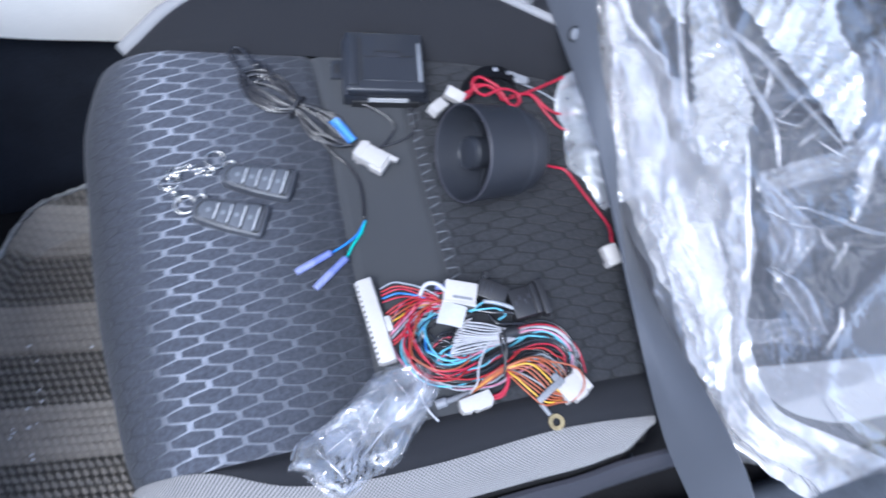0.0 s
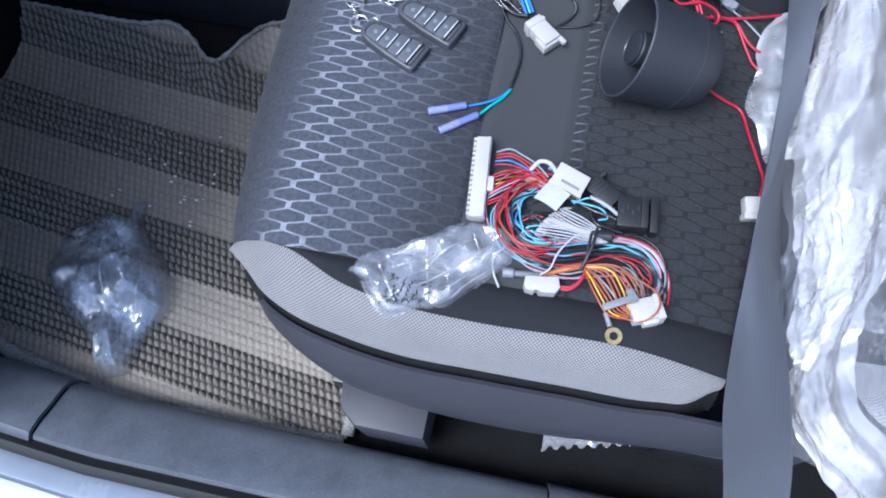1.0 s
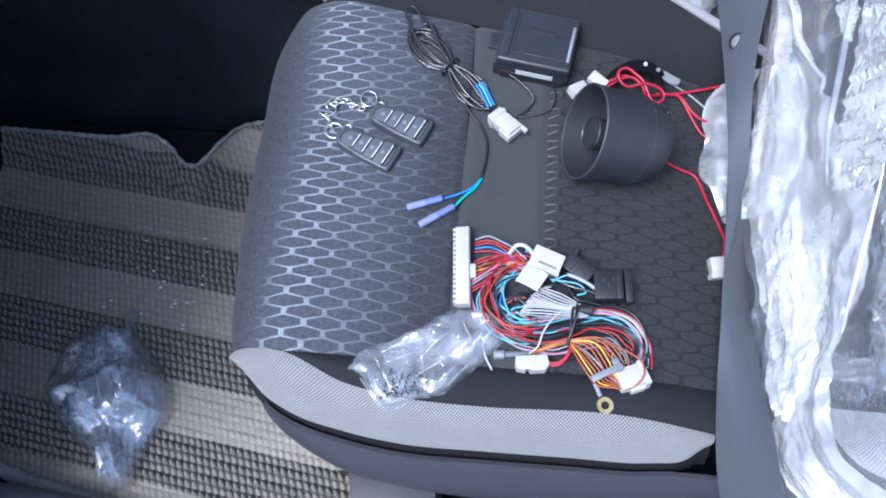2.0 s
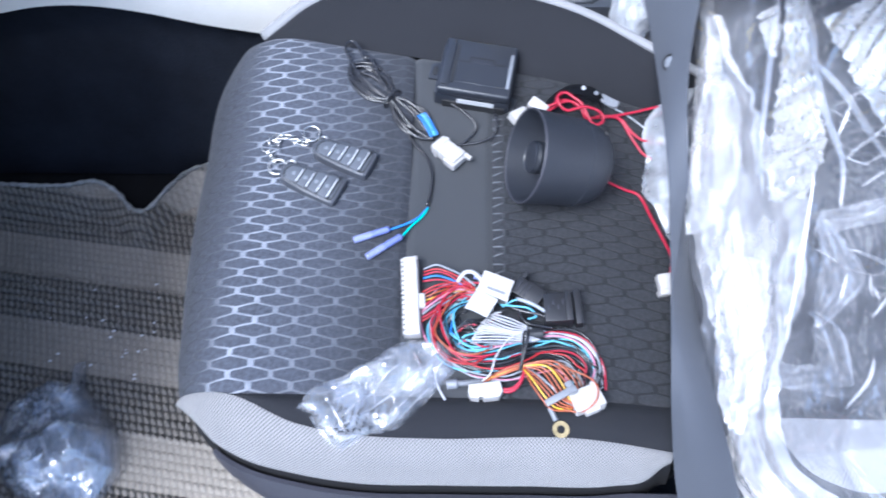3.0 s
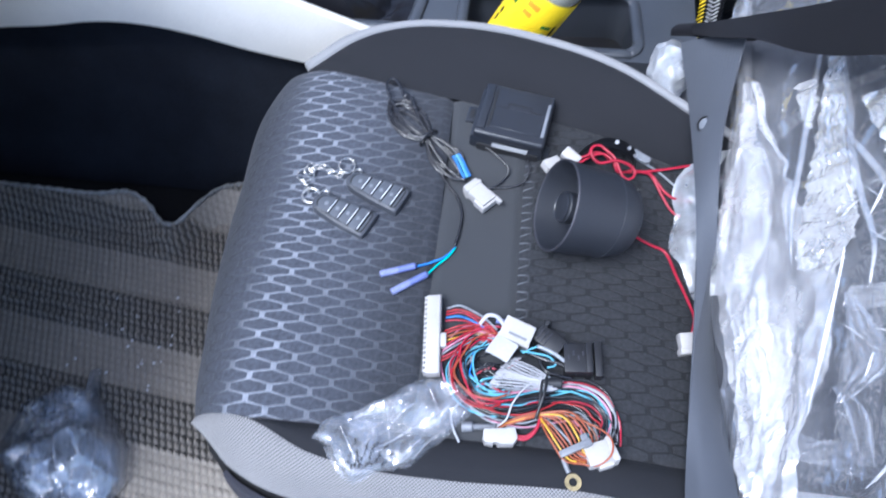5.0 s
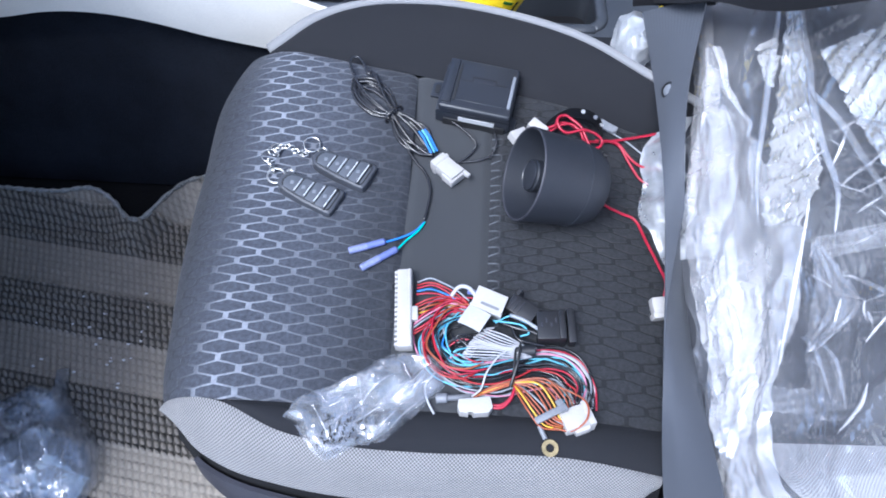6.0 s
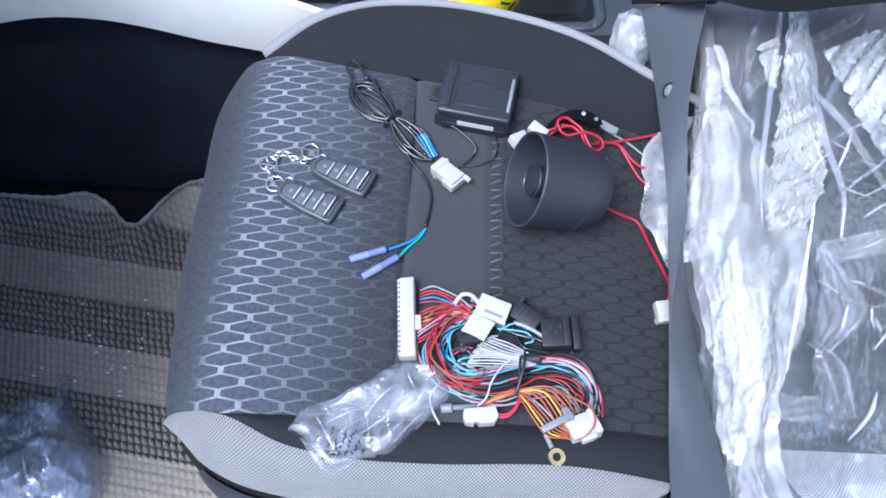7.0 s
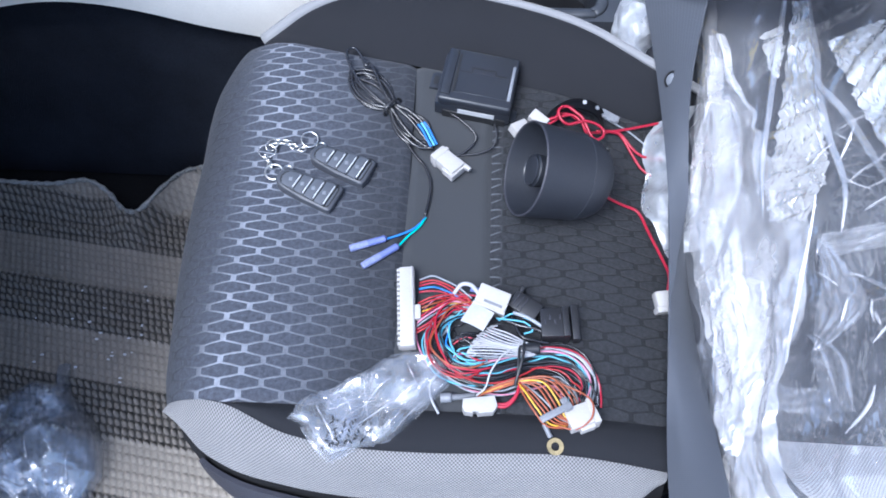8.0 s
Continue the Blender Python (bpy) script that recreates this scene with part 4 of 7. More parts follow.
# smooth narrow pleats that run up the film
for k, (pts, wide) in enumerate((
    ([(0.300, 0.470), (0.269, 0.457), (0.240, 0.447), (0.204, 0.433), (0.158, 0.417), (0.131, 0.408), (0.090, 0.400)], 0.0042),
    ([(0.300, 0.486), (0.250, 0.473), (0.196, 0.466), (0.165, 0.461), (0.124, 0.459), (0.080, 0.459), (0.050, 0.450)], 0.0045),
    ([(0.180, 0.462), (0.164, 0.464), (0.128, 0.474), (0.077, 0.482), (0.035, 0.490)], 0.0040),
    ([(0.019, 0.447), (0.000, 0.465), (-0.024, 0.485), (-0.040, 0.510)], 0.0028),
    ([(0.300, 0.520), (0.220, 0.530), (0.120, 0.580), (0.040, 0.620)], 0.0040),
)):
    crease(pts, 0.58 * wide, 40 + k, FILM_PLEAT, 0.023, 0.0022)
# silvery crackled stretches
crackled([(0.290, 0.466), (0.258, 0.459), (0.200, 0.439), (0.151, 0.421), (0.120, 0.411), (0.086, 0.400)], [(0.290, 0.474), (0.247, 0.470), (0.180, 0.459), (0.128, 0.455), (0.100, 0.450), (0.070, 0.428)], 21)
crackled([(0.257, 0.429), (0.235, 0.429), (0.210, 0.430)], [(0.248, 0.448), (0.225, 0.443), (0.203, 0.434)], 22, 0.020)
crackled([(0.204, 0.474), (0.165, 0.478), (0.128, 0.481), (0.086, 0.487), (0.039, 0.490)], [(0.178, 0.530), (0.150, 0.530), (0.114, 0.518), (0.083, 0.518), (0.052, 0.506)], 23, lean=-0.8)
crackled([(0.270, 0.490), (0.230, 0.492)], [(0.275, 0.530), (0.235, 0.535)], 24, 0.020)
# clear folded stretches over the dark cloth
pleated("film_fan", [(0.052, 0.431), (0.020, 0.427), (-0.005, 0.420), (-0.026, 0.418)], [(0.052, 0.436), (0.019, 0.448), (-0.010, 0.453), (-0.028, 0.426)], FILM_VEIL, 6, 0.022, 3, 0.0016, "fan of fine pleats", 70, 44)
pleated("film_fan", [(-0.026, 0.416), (-0.045, 0.420), (-0.070, 0.428)], [(-0.026, 0.426), (-0.042, 0.440), (-0.074, 0.443)], FILM_VEIL, 7, 0.022, 2, 0.0012, "fan of fine pleats", 50, 30)
pleated("film_flap", [(0.056, 0.434), (0.046, 0.463), (0.038, 0.491), (0.042, 0.510)], [(0.036, 0.434), (0.028, 0.463), (0.020, 0.488), (0.018, 0.505)], FILM_PLEAT, 8, 0.021, 2, 0.0030, "", 60, 26)
pleated("film_flap", [(-0.036, 0.386), (-0.046, 0.401), (-0.053, 0.420), (-0.066, 0.438)], [(-0.058, 0.386), (-0.062, 0.398), (-0.070, 0.417), (-0.079, 0.434)], FILM_VEIL, 9, 0.023, 3, 0.0030, "", 60, 34, 0.004)
pleated("film_flap", [(0.084, 0.515), (0.035, 0.493), (-0.010, 0.475)], [(0.086, 0.540), (0.045, 0.520), (-0.012, 0.478)], FILM_BAG, 10, 0.021, 2, 0.0030, "", 50, 24)
pleated("film_flap", [(0.470, 0.455), (0.420, 0.440), (0.380, 0.440)], [(0.465, 0.520), (0.420, 0.530), (0.390, 0.480)], FILM_PLEAT, 15, 0.020, 3, 0.004, "", 60, 40)
# single hard creases
crease([(0.084, 0.442), (0.052, 0.429), (0.022, 0.416), (-0.008, 0.406), (-0.030, 0.402)], 0.0011, 3, FILM_FOLD, 0.025, 0.0016)
crease([(-0.012, 0.415), (-0.019, 0.423), (-0.040, 0.437), (-0.073, 0.441)], 0.0010, 7)
crease([(-0.012, 0.412), (-0.017, 0.417), (-0.036, 0.426), (-0.068, 0.434)], 0.0012, 8)
crease([(-0.061, 0.455), (-0.073, 0.449), (-0.085, 0.434)], 0.0014, 9, FILM_FOLD)
crease([(0.053, 0.436), (0.043, 0.463), (0.034, 0.491), (0.038, 0.502)], 0.0009, 10, FILM_PLEAT)
crease([(0.402, 0.425), (0.366, 0.464), (0.308, 0.519), (0.26, 0.58)], 0.0018, 13)
crease([(0.290, 0.401), (0.235, 0.400), (0.186, 0.411)], 0.0014, 14, FILM_FOLD, 0.024)
# fine hard streaks that slant over the clear stretches
streaks = random.Random(17)
for k in range(46):
    y, z = streaks.uniform(-0.06, 0.13), streaks.uniform(0.425, 0.56)
    turn = streaks.gauss(0.95, 0.45) if k % 3 else streaks.gauss(2.4, 0.5)
    far = streaks.uniform(0.010, 0.034)
    dy, dz = -far * math.cos(turn), far * math.sin(turn)
    bow = streaks.uniform(-0.05, 0.05)
    crease([(y - dy / 2, z - dz / 2), (y - dz * bow, z + dy * bow), (y + dy / 2, z + dz / 2)], streaks.uniform(0.0003, 0.0008), 60 + k, FILM_FOLD, 0.0235, 0.0012)

# ---- floor, mat, sill ----
tagged(part("floor", box_bm((3.2, 2.2, 0.04), m=pose(0.2, 0.55, -0.03)), FLOOR_CARPET, None), "dark carpeted car floor", "floor", kind="structure")
mat_far = hermite([(-0.95, 0.33), (-0.636, 0.340), (-0.555, 0.339), (-0.507, 0.346), (-0.472, 0.327), (-0.438, 0.297), (-0.418, 0.300), (-0.400, 0.333), (-0.376, 0.364), (-0.340, 0.378), (-0.10, 0.380)])
mat_near = hermite([(-0.95, -0.09), (-0.581, -0.138), (-0.496, -0.157), (-0.408, -0.172), (-0.334, -0.174), (-0.262, -0.174), (-0.193, -0.173), (-0.10, -0.166)])
mat_thing = thing("floor_mat", "woven plastic floor mat with beige and dark brown stripes", "floor mat", at=(-0.5, 0.1, 0.0))


def mat_z(x, y):
    z = 0.003 + 0.004 * noise.noise(Vector((x * 5, y * 5, 1.0)))
    edge = mat_far(x) - y
    return z + 0.030 * smooth(1 - edge / 0.05) + 0.01 * smooth((-0.6 - x) / 0.2)


nx, ny = 560, 420
xs = np.linspace(-0.74, -0.115, nx)
grid_v = np.zeros((nx, ny, 3))
for i, x in enumerate(xs):
    a, b = mat_near(x), mat_far(x)
    far_rise = np.linspace(a, b, ny)
    grid_v[i, :, 0] = x
    grid_v[i, :, 1] = far_rise
    base = np.interp(np.arange(ny), np.linspace(0, ny - 1, 24), [mat_z(x, a + (b - a) * k / 23) for k in range(24)])
    n_across = far_rise + 0.13 * x
    wave = np.sin((n_across - 0.002) * 2 * math.pi / 0.1292)
    rough = np.clip(0.8 - wave * 6, 0.22, 1.0)
    u = (x * 0.99 - far_rise * 0.13) / 0.0094
    v = n_across / 0.0098
    row_at = np.floor(v)
    g = u + 0.5 * row_at
    side_u, side_v = (g % 1.0 - 0.5) * 2.1, (v - row_at - 0.5) * 2.0
    uneven = 0.75 + 0.35 * np.sin(np.floor(g) * 12.9898 + row_at * 78.233)
    knots = np.maximum(1 - 1.3 * (side_u + 0.5 * side_v) ** 2 - np.abs(side_v) ** 3, 0.0) ** 0.6 * uneven * (1 - 0.40 * side_u + 0.25 * side_v)
    grid_v[i, :, 2] = base + 0.0066 * rough * knots
faces = [(i * ny + j, (i + 1) * ny + j, (i + 1) * ny + j + 1, i * ny + j + 1) for i in range(nx - 1) for j in range(ny - 1)]
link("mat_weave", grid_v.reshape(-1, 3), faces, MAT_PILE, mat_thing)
tube("far_binding", [(x, mat_far(x) + 0.001, mat_z(x, mat_far(x)) + 0.003) for x in np.linspace(-0.74, -0.12, 60)], lambda s: 0.0032 + 0.0010 * math.sin(s * 230), BINDING, mat_thing, "frayed grey cloth binding", steps=2)
tube("near_binding", [(x, mat_near(x) - 0.004, 0.009) for x in np.linspace(-0.74, -0.118, 40)], lambda s: 0.0095 + 0.0012 * math.sin(s * 330), BINDING, mat_thing, "frayed grey cloth binding", steps=2, flat=0.5)
tube("end_binding", [(-0.116, mat_near(-0.116) + 0.004 + 0.3 * k / 10, 0.006) for k in range(11)], 0.008, BINDING, mat_thing, "frayed grey cloth binding", steps=2, flat=0.5)

sill = thing("door_sill", "scuffed grey plastic door sill with black rubber seal", "door sill", kind="structure", at=(0, -0.2, 0.0))


def sill_piece(name, x0, x1, profile, material, label=""):
    rows = []
    for i in range(25):
        x = x0 + (x1 - x0) * i / 24
        rows.append([(x, y + 0.012 * smooth((-0.35 - x) / 0.2), z) for y, z in profile])
    return lay(name, rows, material, sill, label, thick=0.006)


PLATE = [(-0.178, 0.000), (-0.180, 0.035), (-0.184, 0.045), (-0.191, 0.051), (-0.208, 0.060), (-0.228, 0.072), (-0.240, 0.076), (-0.246, 0.072), (-0.248, 0.060)]
sill_piece("kick_plate", -1.0, -0.437, [(y + 0.002, z + 0.006) for y, z in PLATE], SILL_GREY)
sill_piece("sill_plate", -0.435, 0.118, PLATE, SILL_GREY)
sill_piece("pillar_plate", 0.120, 0.9, [(y + 0.004, z + 0.004) for y, z in PLATE], SILL_GREY)
sill_piece("seal", -1.0, 0.9, [(-0.247, 0.055), (-0.249, 0.076), (-0.254, 0.082), (-0.259, 0.078), (-0.261, 0.060)], RUBBER, "black rubber door seal")
sill_piece("painted_step", -1.0, 0.9, [(-0.260, 0.055), (-0.263, 0.074), (-0.270, 0.080), (-0.284, 0.081), (-0.286, 0.078), (-0.289, 0.081), (-0.318, 0.080), (-0.330, 0.074), (-0.336, 0.02), (-0.338, -0.20)], BODY_PAINT, "pale blue-grey painted body step")

# ---- car shell round the seat ----
def wall(name, size, at, material, label, turn=0.0):
    return tagged(part(name, box_bm(size, 0.01, 2, pose(*at, 0, turn, 0)), material, None), label, "car body", kind="structure")


HEADLINER = surface("grey_headliner", (0.42, 0.42, 0.43), 0.9, grain=500, vary=0.06, relief=0.3)
wall("ceiling", (2.0, 1.15, 0.04), (0.95, 0.78, 1.20), HEADLINER, "grey cloth roof lining of the car")
wall("wall_firewall", (0.05, 1.6, 0.75), (-0.95, 0.55, 0.35), CARPET_BLACK, "black carpeted bulkhead of the footwell")
# pillar wall and dashboard, out of view, are sized to keep light off the footwell
wall("wall_footwell_blocker", (0.62, 0.05, 0.76), (-0.850, -0.235, 0.37), DECK_GREY, "unseen charcoal wall at the front pillar, added to shade the footwell")
wall("wall_dashboard", (0.50, 0.56, 0.32), (-0.735, 0.040, 0.550), DECK_GREY, "unseen charcoal dashboard, sized to shade the footwell")
wall("wall_dashboard_far", (0.40, 0.90, 0.20), (-0.80, 1.00, 0.66), DECK_GREY, "charcoal dashboard beyond the console")
wall("wall_far_door", (2.8, 0.06, 0.80), (0.3, 1.35, 0.36), DECK_GREY, "charcoal far door panel below its window")
wall("wall_rear", (0.06, 1.6, 0.95), (1.6, 0.55, 0.45), DECK_GREY, "charcoal rear bench back")
tagged(part("ground", box_bm((60, 60, 0.1), m=pose(0, 0, -0.40)), surface("pale_concrete_ground", (0.32, 0.31, 0.29), 0.9, grain=40, relief=0.5), None), "pale concrete ground beside the car", "ground", kind="structure")
for at, tall in (((-0.02, 1.33, 0.97), 0.44), ((0.75, 1.33, 0.97), 0.44), ((1.58, 1.28, 1.05), 0.30), ((1.58, 0.24, 1.05), 0.30)):
    wall("wall_roof_pillar", (0.07, 0.05, tall), at, DECK_GREY, "charcoal trimmed roof pillar of the car")

# ---- centre console ----
console = thing("centre_console", "charcoal centre console with pale grey side panel and cup recess", "car console", at=(-0.05, 0.55, 0.0))
panel_low = hermite([(-0.95, 0.222), (-0.75, 0.240), (-0.629, 0.256), (-0.547, 0.267), (-0.496, 0.277), (-0.445, 0.280), (-0.400, 0.276), (-0.358, 0.267), (-0.291, 0.247), (-0.218, 0.230), (-0.10, 0.200), (0.10, 0.170), (0.35, 0.15)])
panel_high = lambda x: max(0.368 - 0.397 * (x + 0.322), 0.145)


def panel_end(z_at):
    """How far to the rear a row of the side panel runs before its sloping top edge cuts it off."""
    low, high = -0.95, 0.35
    for _ in range(30):
        x = (low + high) / 2
        edge = panel_high(x) if x > -0.322 else 9.0
        low, high = (x, high) if z_at(x) < edge else (low, x)
    return low


rows = []
for t in range(49):
    f = t / 48
    z_at = lambda x: panel_low(x) * (1 - f) + 0.62 * f
    stop = panel_end(z_at)
    if stop < -0.3215:
        stop = -0.322 + 0.33 * max(0.0, z_at(-0.322) - 0.368)
    row = []
    for i in range(141):
        x = -0.95 + (stop + 0.95) * (1 - (1 - i / 140) ** 1.3)
        z = z_at(x)
        swell = 0.010 * math.sin(math.pi * min(max((z - 0.17) / 0.24, 0), 1))
        row.append((x, 0.452 - swell - 0.006 * smooth((x + 0.385) / 0.07) * smooth((z - 0.385) / 0.05), z))
    rows.append(row)
panel = lay("side_panel", rows[::-1], PANEL_WHITE, console, "pale grey moulded side panel", back=(0, 0.010, 0))
part("panel_opening", prism_bm(rounded(0.26, 0.17, 0.05, 6), 0.0, 0.004, 0.0015, m=pose(-0.518, 0.4505, 0.486, 90, 0, 0)), OPENING, panel, "dark rounded opening in the panel")
rows = []
for i in range(41):
    x = -0.95 + 1.30 * i / 40
    rows.append([(x, 0.440 + 0.018 * t / 8 - 0.05 * (1 - t / 8) ** 2, -0.005 + (panel_low(x) + 0.01) * t / 8) for t in range(9)])
lay("tunnel_side", rows, CARPET_BLACK, console, "black carpeted tunnel side", thick=0.010)

DECK_Z = 0.285


def soft_corners(corners, r, k=5):
    """An outline with each corner rounded off."""
    out = []
    n = len(corners)
    for i in range(n):
        a, b, c = (Vector((*corners[(i + d) % n], 0)) for d in (-1, 0, 1))
        p, q = b + (a - b).normalized() * r, b + (c - b).normalized() * r
        for s in range(k + 1):
            f = s / k
            v = p * (1 - f) ** 2 + b * 2 * f * (1 - f) + q * f**2
            out.append((v.x, v.y))
    return out


CUP = soft_corners([(-0.019, 0.442), (-0.018, 0.538), (0.197, 0.553), (0.201, 0.442)], 0.026)
BOOT = soft_corners([(-0.300, 0.462), (-0.290, 0.544), (-0.066, 0.566), (-0.080, 0.462)], 0.012)
SLOTS = [soft_corners(c, 0.007) for c in ([(-0.026, 0.580), (-0.022, 0.614), (0.042, 0.625), (0.041, 0.596)], [(0.142, 0.594), (0.148, 0.633), (0.213, 0.635), (0.212, 0.596)])]
DECK = [(-0.43, 0.462), (-0.06, 0.455), (-0.05, 0.430), (0.276, 0.430), (0.272, 0.490), (0.278, 0.600), (0.283, 0.647), (0.219, 0.643), (0.042, 0.629), (-0.038, 0.617), (-0.148, 0.599), (-0.256, 0.578), (-0.43, 0.556)]
bm = bmesh.new()
loops = []
for outline, deep in [(DECK, 0.10), (CUP, 0.072), (BOOT, 0.05), (SLOTS[0], 0.03), (SLOTS[1], 0.03)]:
    ring = [bm.verts.new((x, y, DECK_Z)) for x, y in outline]
    edges = [bm.edges.new((ring[i], ring[(i + 1) % len(ring)])) for i in range(len(ring))]
    loops.append((ring, edges, deep))
bmesh.ops.triangle_fill(bm, edges=[e for _, edges, _ in loops for e in edges], use_beauty=True, normal=(0, 0, 1))
for ring, _, deep in loops:
    low = [bm.verts.new((v.co.x, v.co.y, DECK_Z - deep)) for v in ring]
    for i in range(len(ring)):
        j = (i + 1) % len(ring)
        bm.faces.new((ring[i], ring[j], low[j], low[i]))
part("deck", bm, DECK_GREY, console, "charcoal moulded deck with recesses")
part("recess_floor", box_bm((0.66, 0.16, 0.02), 0.002, m=pose(-0.055, 0.548, 0.205)), BLACK_PLASTIC, console, "black recess floor")


def rim(name, outline, wide, tall):
    """A raised lip round a recess."""
    pts = [(x, y, DECK_Z + 0.001) for x, y in outline]
    return tube(name, pts + [pts[0]], wide * 0.5, DECK_GREY, console, "rounded lip of the recess", sides=8, closed=True, steps=2, flat=tall / wide)


rim("cup_rim", CUP, 0.015, 0.008)
for slot in SLOTS:
    rim("slot_rim", slot, 0.005, 0.004)
rim("boot_rim", BOOT, 0.017, 0.010)
part("cup_pad", prism_bm(rounded(0.085, 0.05, 0.02), 0.216, 0.224, 0.003, m=pose(0.150, 0.466, 0)), TRIM_GREY, console, "grey rubber cup pad")

# gear lever with its leather boot
lever = thing("gear_lever", "black gear lever with wrinkled leather boot in the console", "gear lever", at=(-0.165, 0.52, DECK_Z))
rows = []
for i in range(15):
    f = i / 14
    ring = []
    for k in range(41):
        a = 2 * math.pi * k / 40
        sq = 1 / max(abs(math.cos(a)), abs(math.sin(a))) ** 0.6
        w, h = 0.092 * (1 - f) ** 1.2 + 0.013, 0.040 * (1 - f) ** 1.2 + 0.013
        fold = 0.006 * math.sin(3 * a + 14 * f) * math.sin(math.pi * f) + 0.004 * noise.noise(Vector((math.cos(a) * 3, math.sin(a) * 3, f * 6)))
        cx, cy = -0.184 + (-0.192 + 0.184) * f, 0.511 + (0.480 - 0.511) * f
        ring.append((cx + w * sq * math.cos(a) * (1 + 2 * fold), cy + h * sq * math.sin(a) * (1 + 2 * fold), DECK_Z - 0.010 - 0.012 * math.sin(math.pi * f) ** 2 + 0.062 * f**1.6 + 1.6 * fold))
    rows.append(ring)
lay("leather_boot", rows, LEATHER, lever, "wrinkled black leather boot", thick=0.002)
axis = [Vector((-0.190, 0.482, 0.335)), Vector((-0.207, 0.468, 0.392)), Vector((-0.222, 0.455, 0.450)), Vector((-0.236, 0.443, 0.52))]
tube("shaft", axis, 0.0145, BLACK_PLASTIC, lever, "black plastic lever shaft", sides=18)
tube("collar", [axis[0] + Vector((0.0015, -0.001, -0.004)), axis[0].lerp(axis[1], 0.18)], 0.0175, TRIM_GREY, lever, "grey collar ring", sides=18)
tube("collar", [axis[1].lerp(axis[2], 0.30), axis[1].lerp(axis[2], 0.45)], 0.0170, TRIM_GREY, lever, "grey collar ring", sides=18)
tube("knob", [axis[2], axis[2].lerp(axis[3], 0.4), axis[3]], lambda s: 0.016 + 0.009 * math.sin(math.pi * s), LEATHER, lever, sides=18)

# the drink bottle leaning in the cup recess
bottle_axis = (Vector((0.118, 0.432, 0.452)) - Vector((0.044, 0.442, 0.295))).normalized()
place = Matrix.Translation(Vector((0.119, 0.434, 0.451)) - bottle_axis * 0.207) @ bottle_axis.to_track_quat("Z", "Y").to_matrix().to_4x4()
bottle = thing("drink_bottle", "clear plastic drink bottle with yellow label and cap, half-full", "bottle", at=tuple(place.translation))
PET = film("clear_bottle_plastic", (0.92, 0.93, 0.90), 0.05, 0.06, 2.2, 0.12, 30.0)
DRINK = surface("pale_yellow_drink", (0.80, 0.78, 0.62), 0.12, vary=0.04, relief=0)
part("shell", lathe_bm([(0.0, 0.004), (0.026, 0.0), (0.032, 0.004), (0.0340, 0.012), (0.0340, 0.136), (0.0352, 0.140), (0.0352, 0.150), (0.0335, 0.162), (0.029, 0.175), (0.021, 0.187), (0.0150, 0.194), (0.0145, 0.202)], place, 32), PET, bottle, "clear ribbed plastic")
part("drink", lathe_bm([(0.0, 0.006), (0.0310, 0.008), (0.0325, 0.02), (0.0328, 0.150), (0.0, 0.152)], place, 32), DRINK, bottle, "pale yellow drink")
label = part("wrap_label", lathe_bm([(0.0344, 0.020), (0.0347, 0.022), (0.0347, 0.129), (0.0344, 0.131)], place, 32), YELLOW_LABEL, bottle, "yellow printed wrap label")
part("cap", lathe_bm([(0.0, 0.221), (0.0155, 0.221), (0.0176, 0.218), (0.0178, 0.200), (0.0184, 0.195), (0.016, 0.194)], place, 28), YELLOW_CAP, bottle, "yellow screw cap")
GREEN_INK = surface("dark_green_ink", (0.02, 0.13, 0.03), 0.4, relief=0)
ORANGE_INK = surface("orange_ink", (0.80, 0.28, 0.02), 0.4, relief=0)
BLACK_INK = surface("black_ink", (0.012, 0.012, 0.012), 0.5, relief=0)
toward = place.inverted().to_3x3() @ Vector((-0.05, -0.62, 0.45))
front = math.degrees(math.atan2(toward.y, toward.x))
for name, ink, a0, a1, z0, z1 in (("print_bar", GREEN_INK, -46, -36, 0.098, 0.124), ("print_bar", ORANGE_INK, -16, 8, 0.112, 0.119), ("print_bar", ORANGE_INK, -16, 2, 0.100, 0.106), ("print_bar", BLACK_INK, -60, -54, 0.070, 0.078), ("print_bar", BLACK_INK, -62, -57, 0.056, 0.066), ("print_bar", GREEN_INK, 38, 46, 0.050, 0.088), ("print_bar", BLACK_INK, 20, 40, 0.040, 0.050), ("print_bar", BLACK_INK, -20, 30, 0.030, 0.034), ("print_bar", BLACK_INK, 56, 62, 0.060, 0.10), ("print_bar", ORANGE_INK, -30, 20, 0.060, 0.066), ("print_bar", ORANGE_INK, 0, 44, 0.068, 0.073), ("print_bar", GREEN_INK, 30, 50, 0.095, 0.099)):
    rows = [[place @ Vector((0.0351 * math.cos(radians(front + a)), 0.0351 * math.sin(radians(front + a)), z)) for z in (z0, z1)] for a in np.linspace(a0, a1, 7)]
    lay(name, rows, ink, label, thick=0.0003)

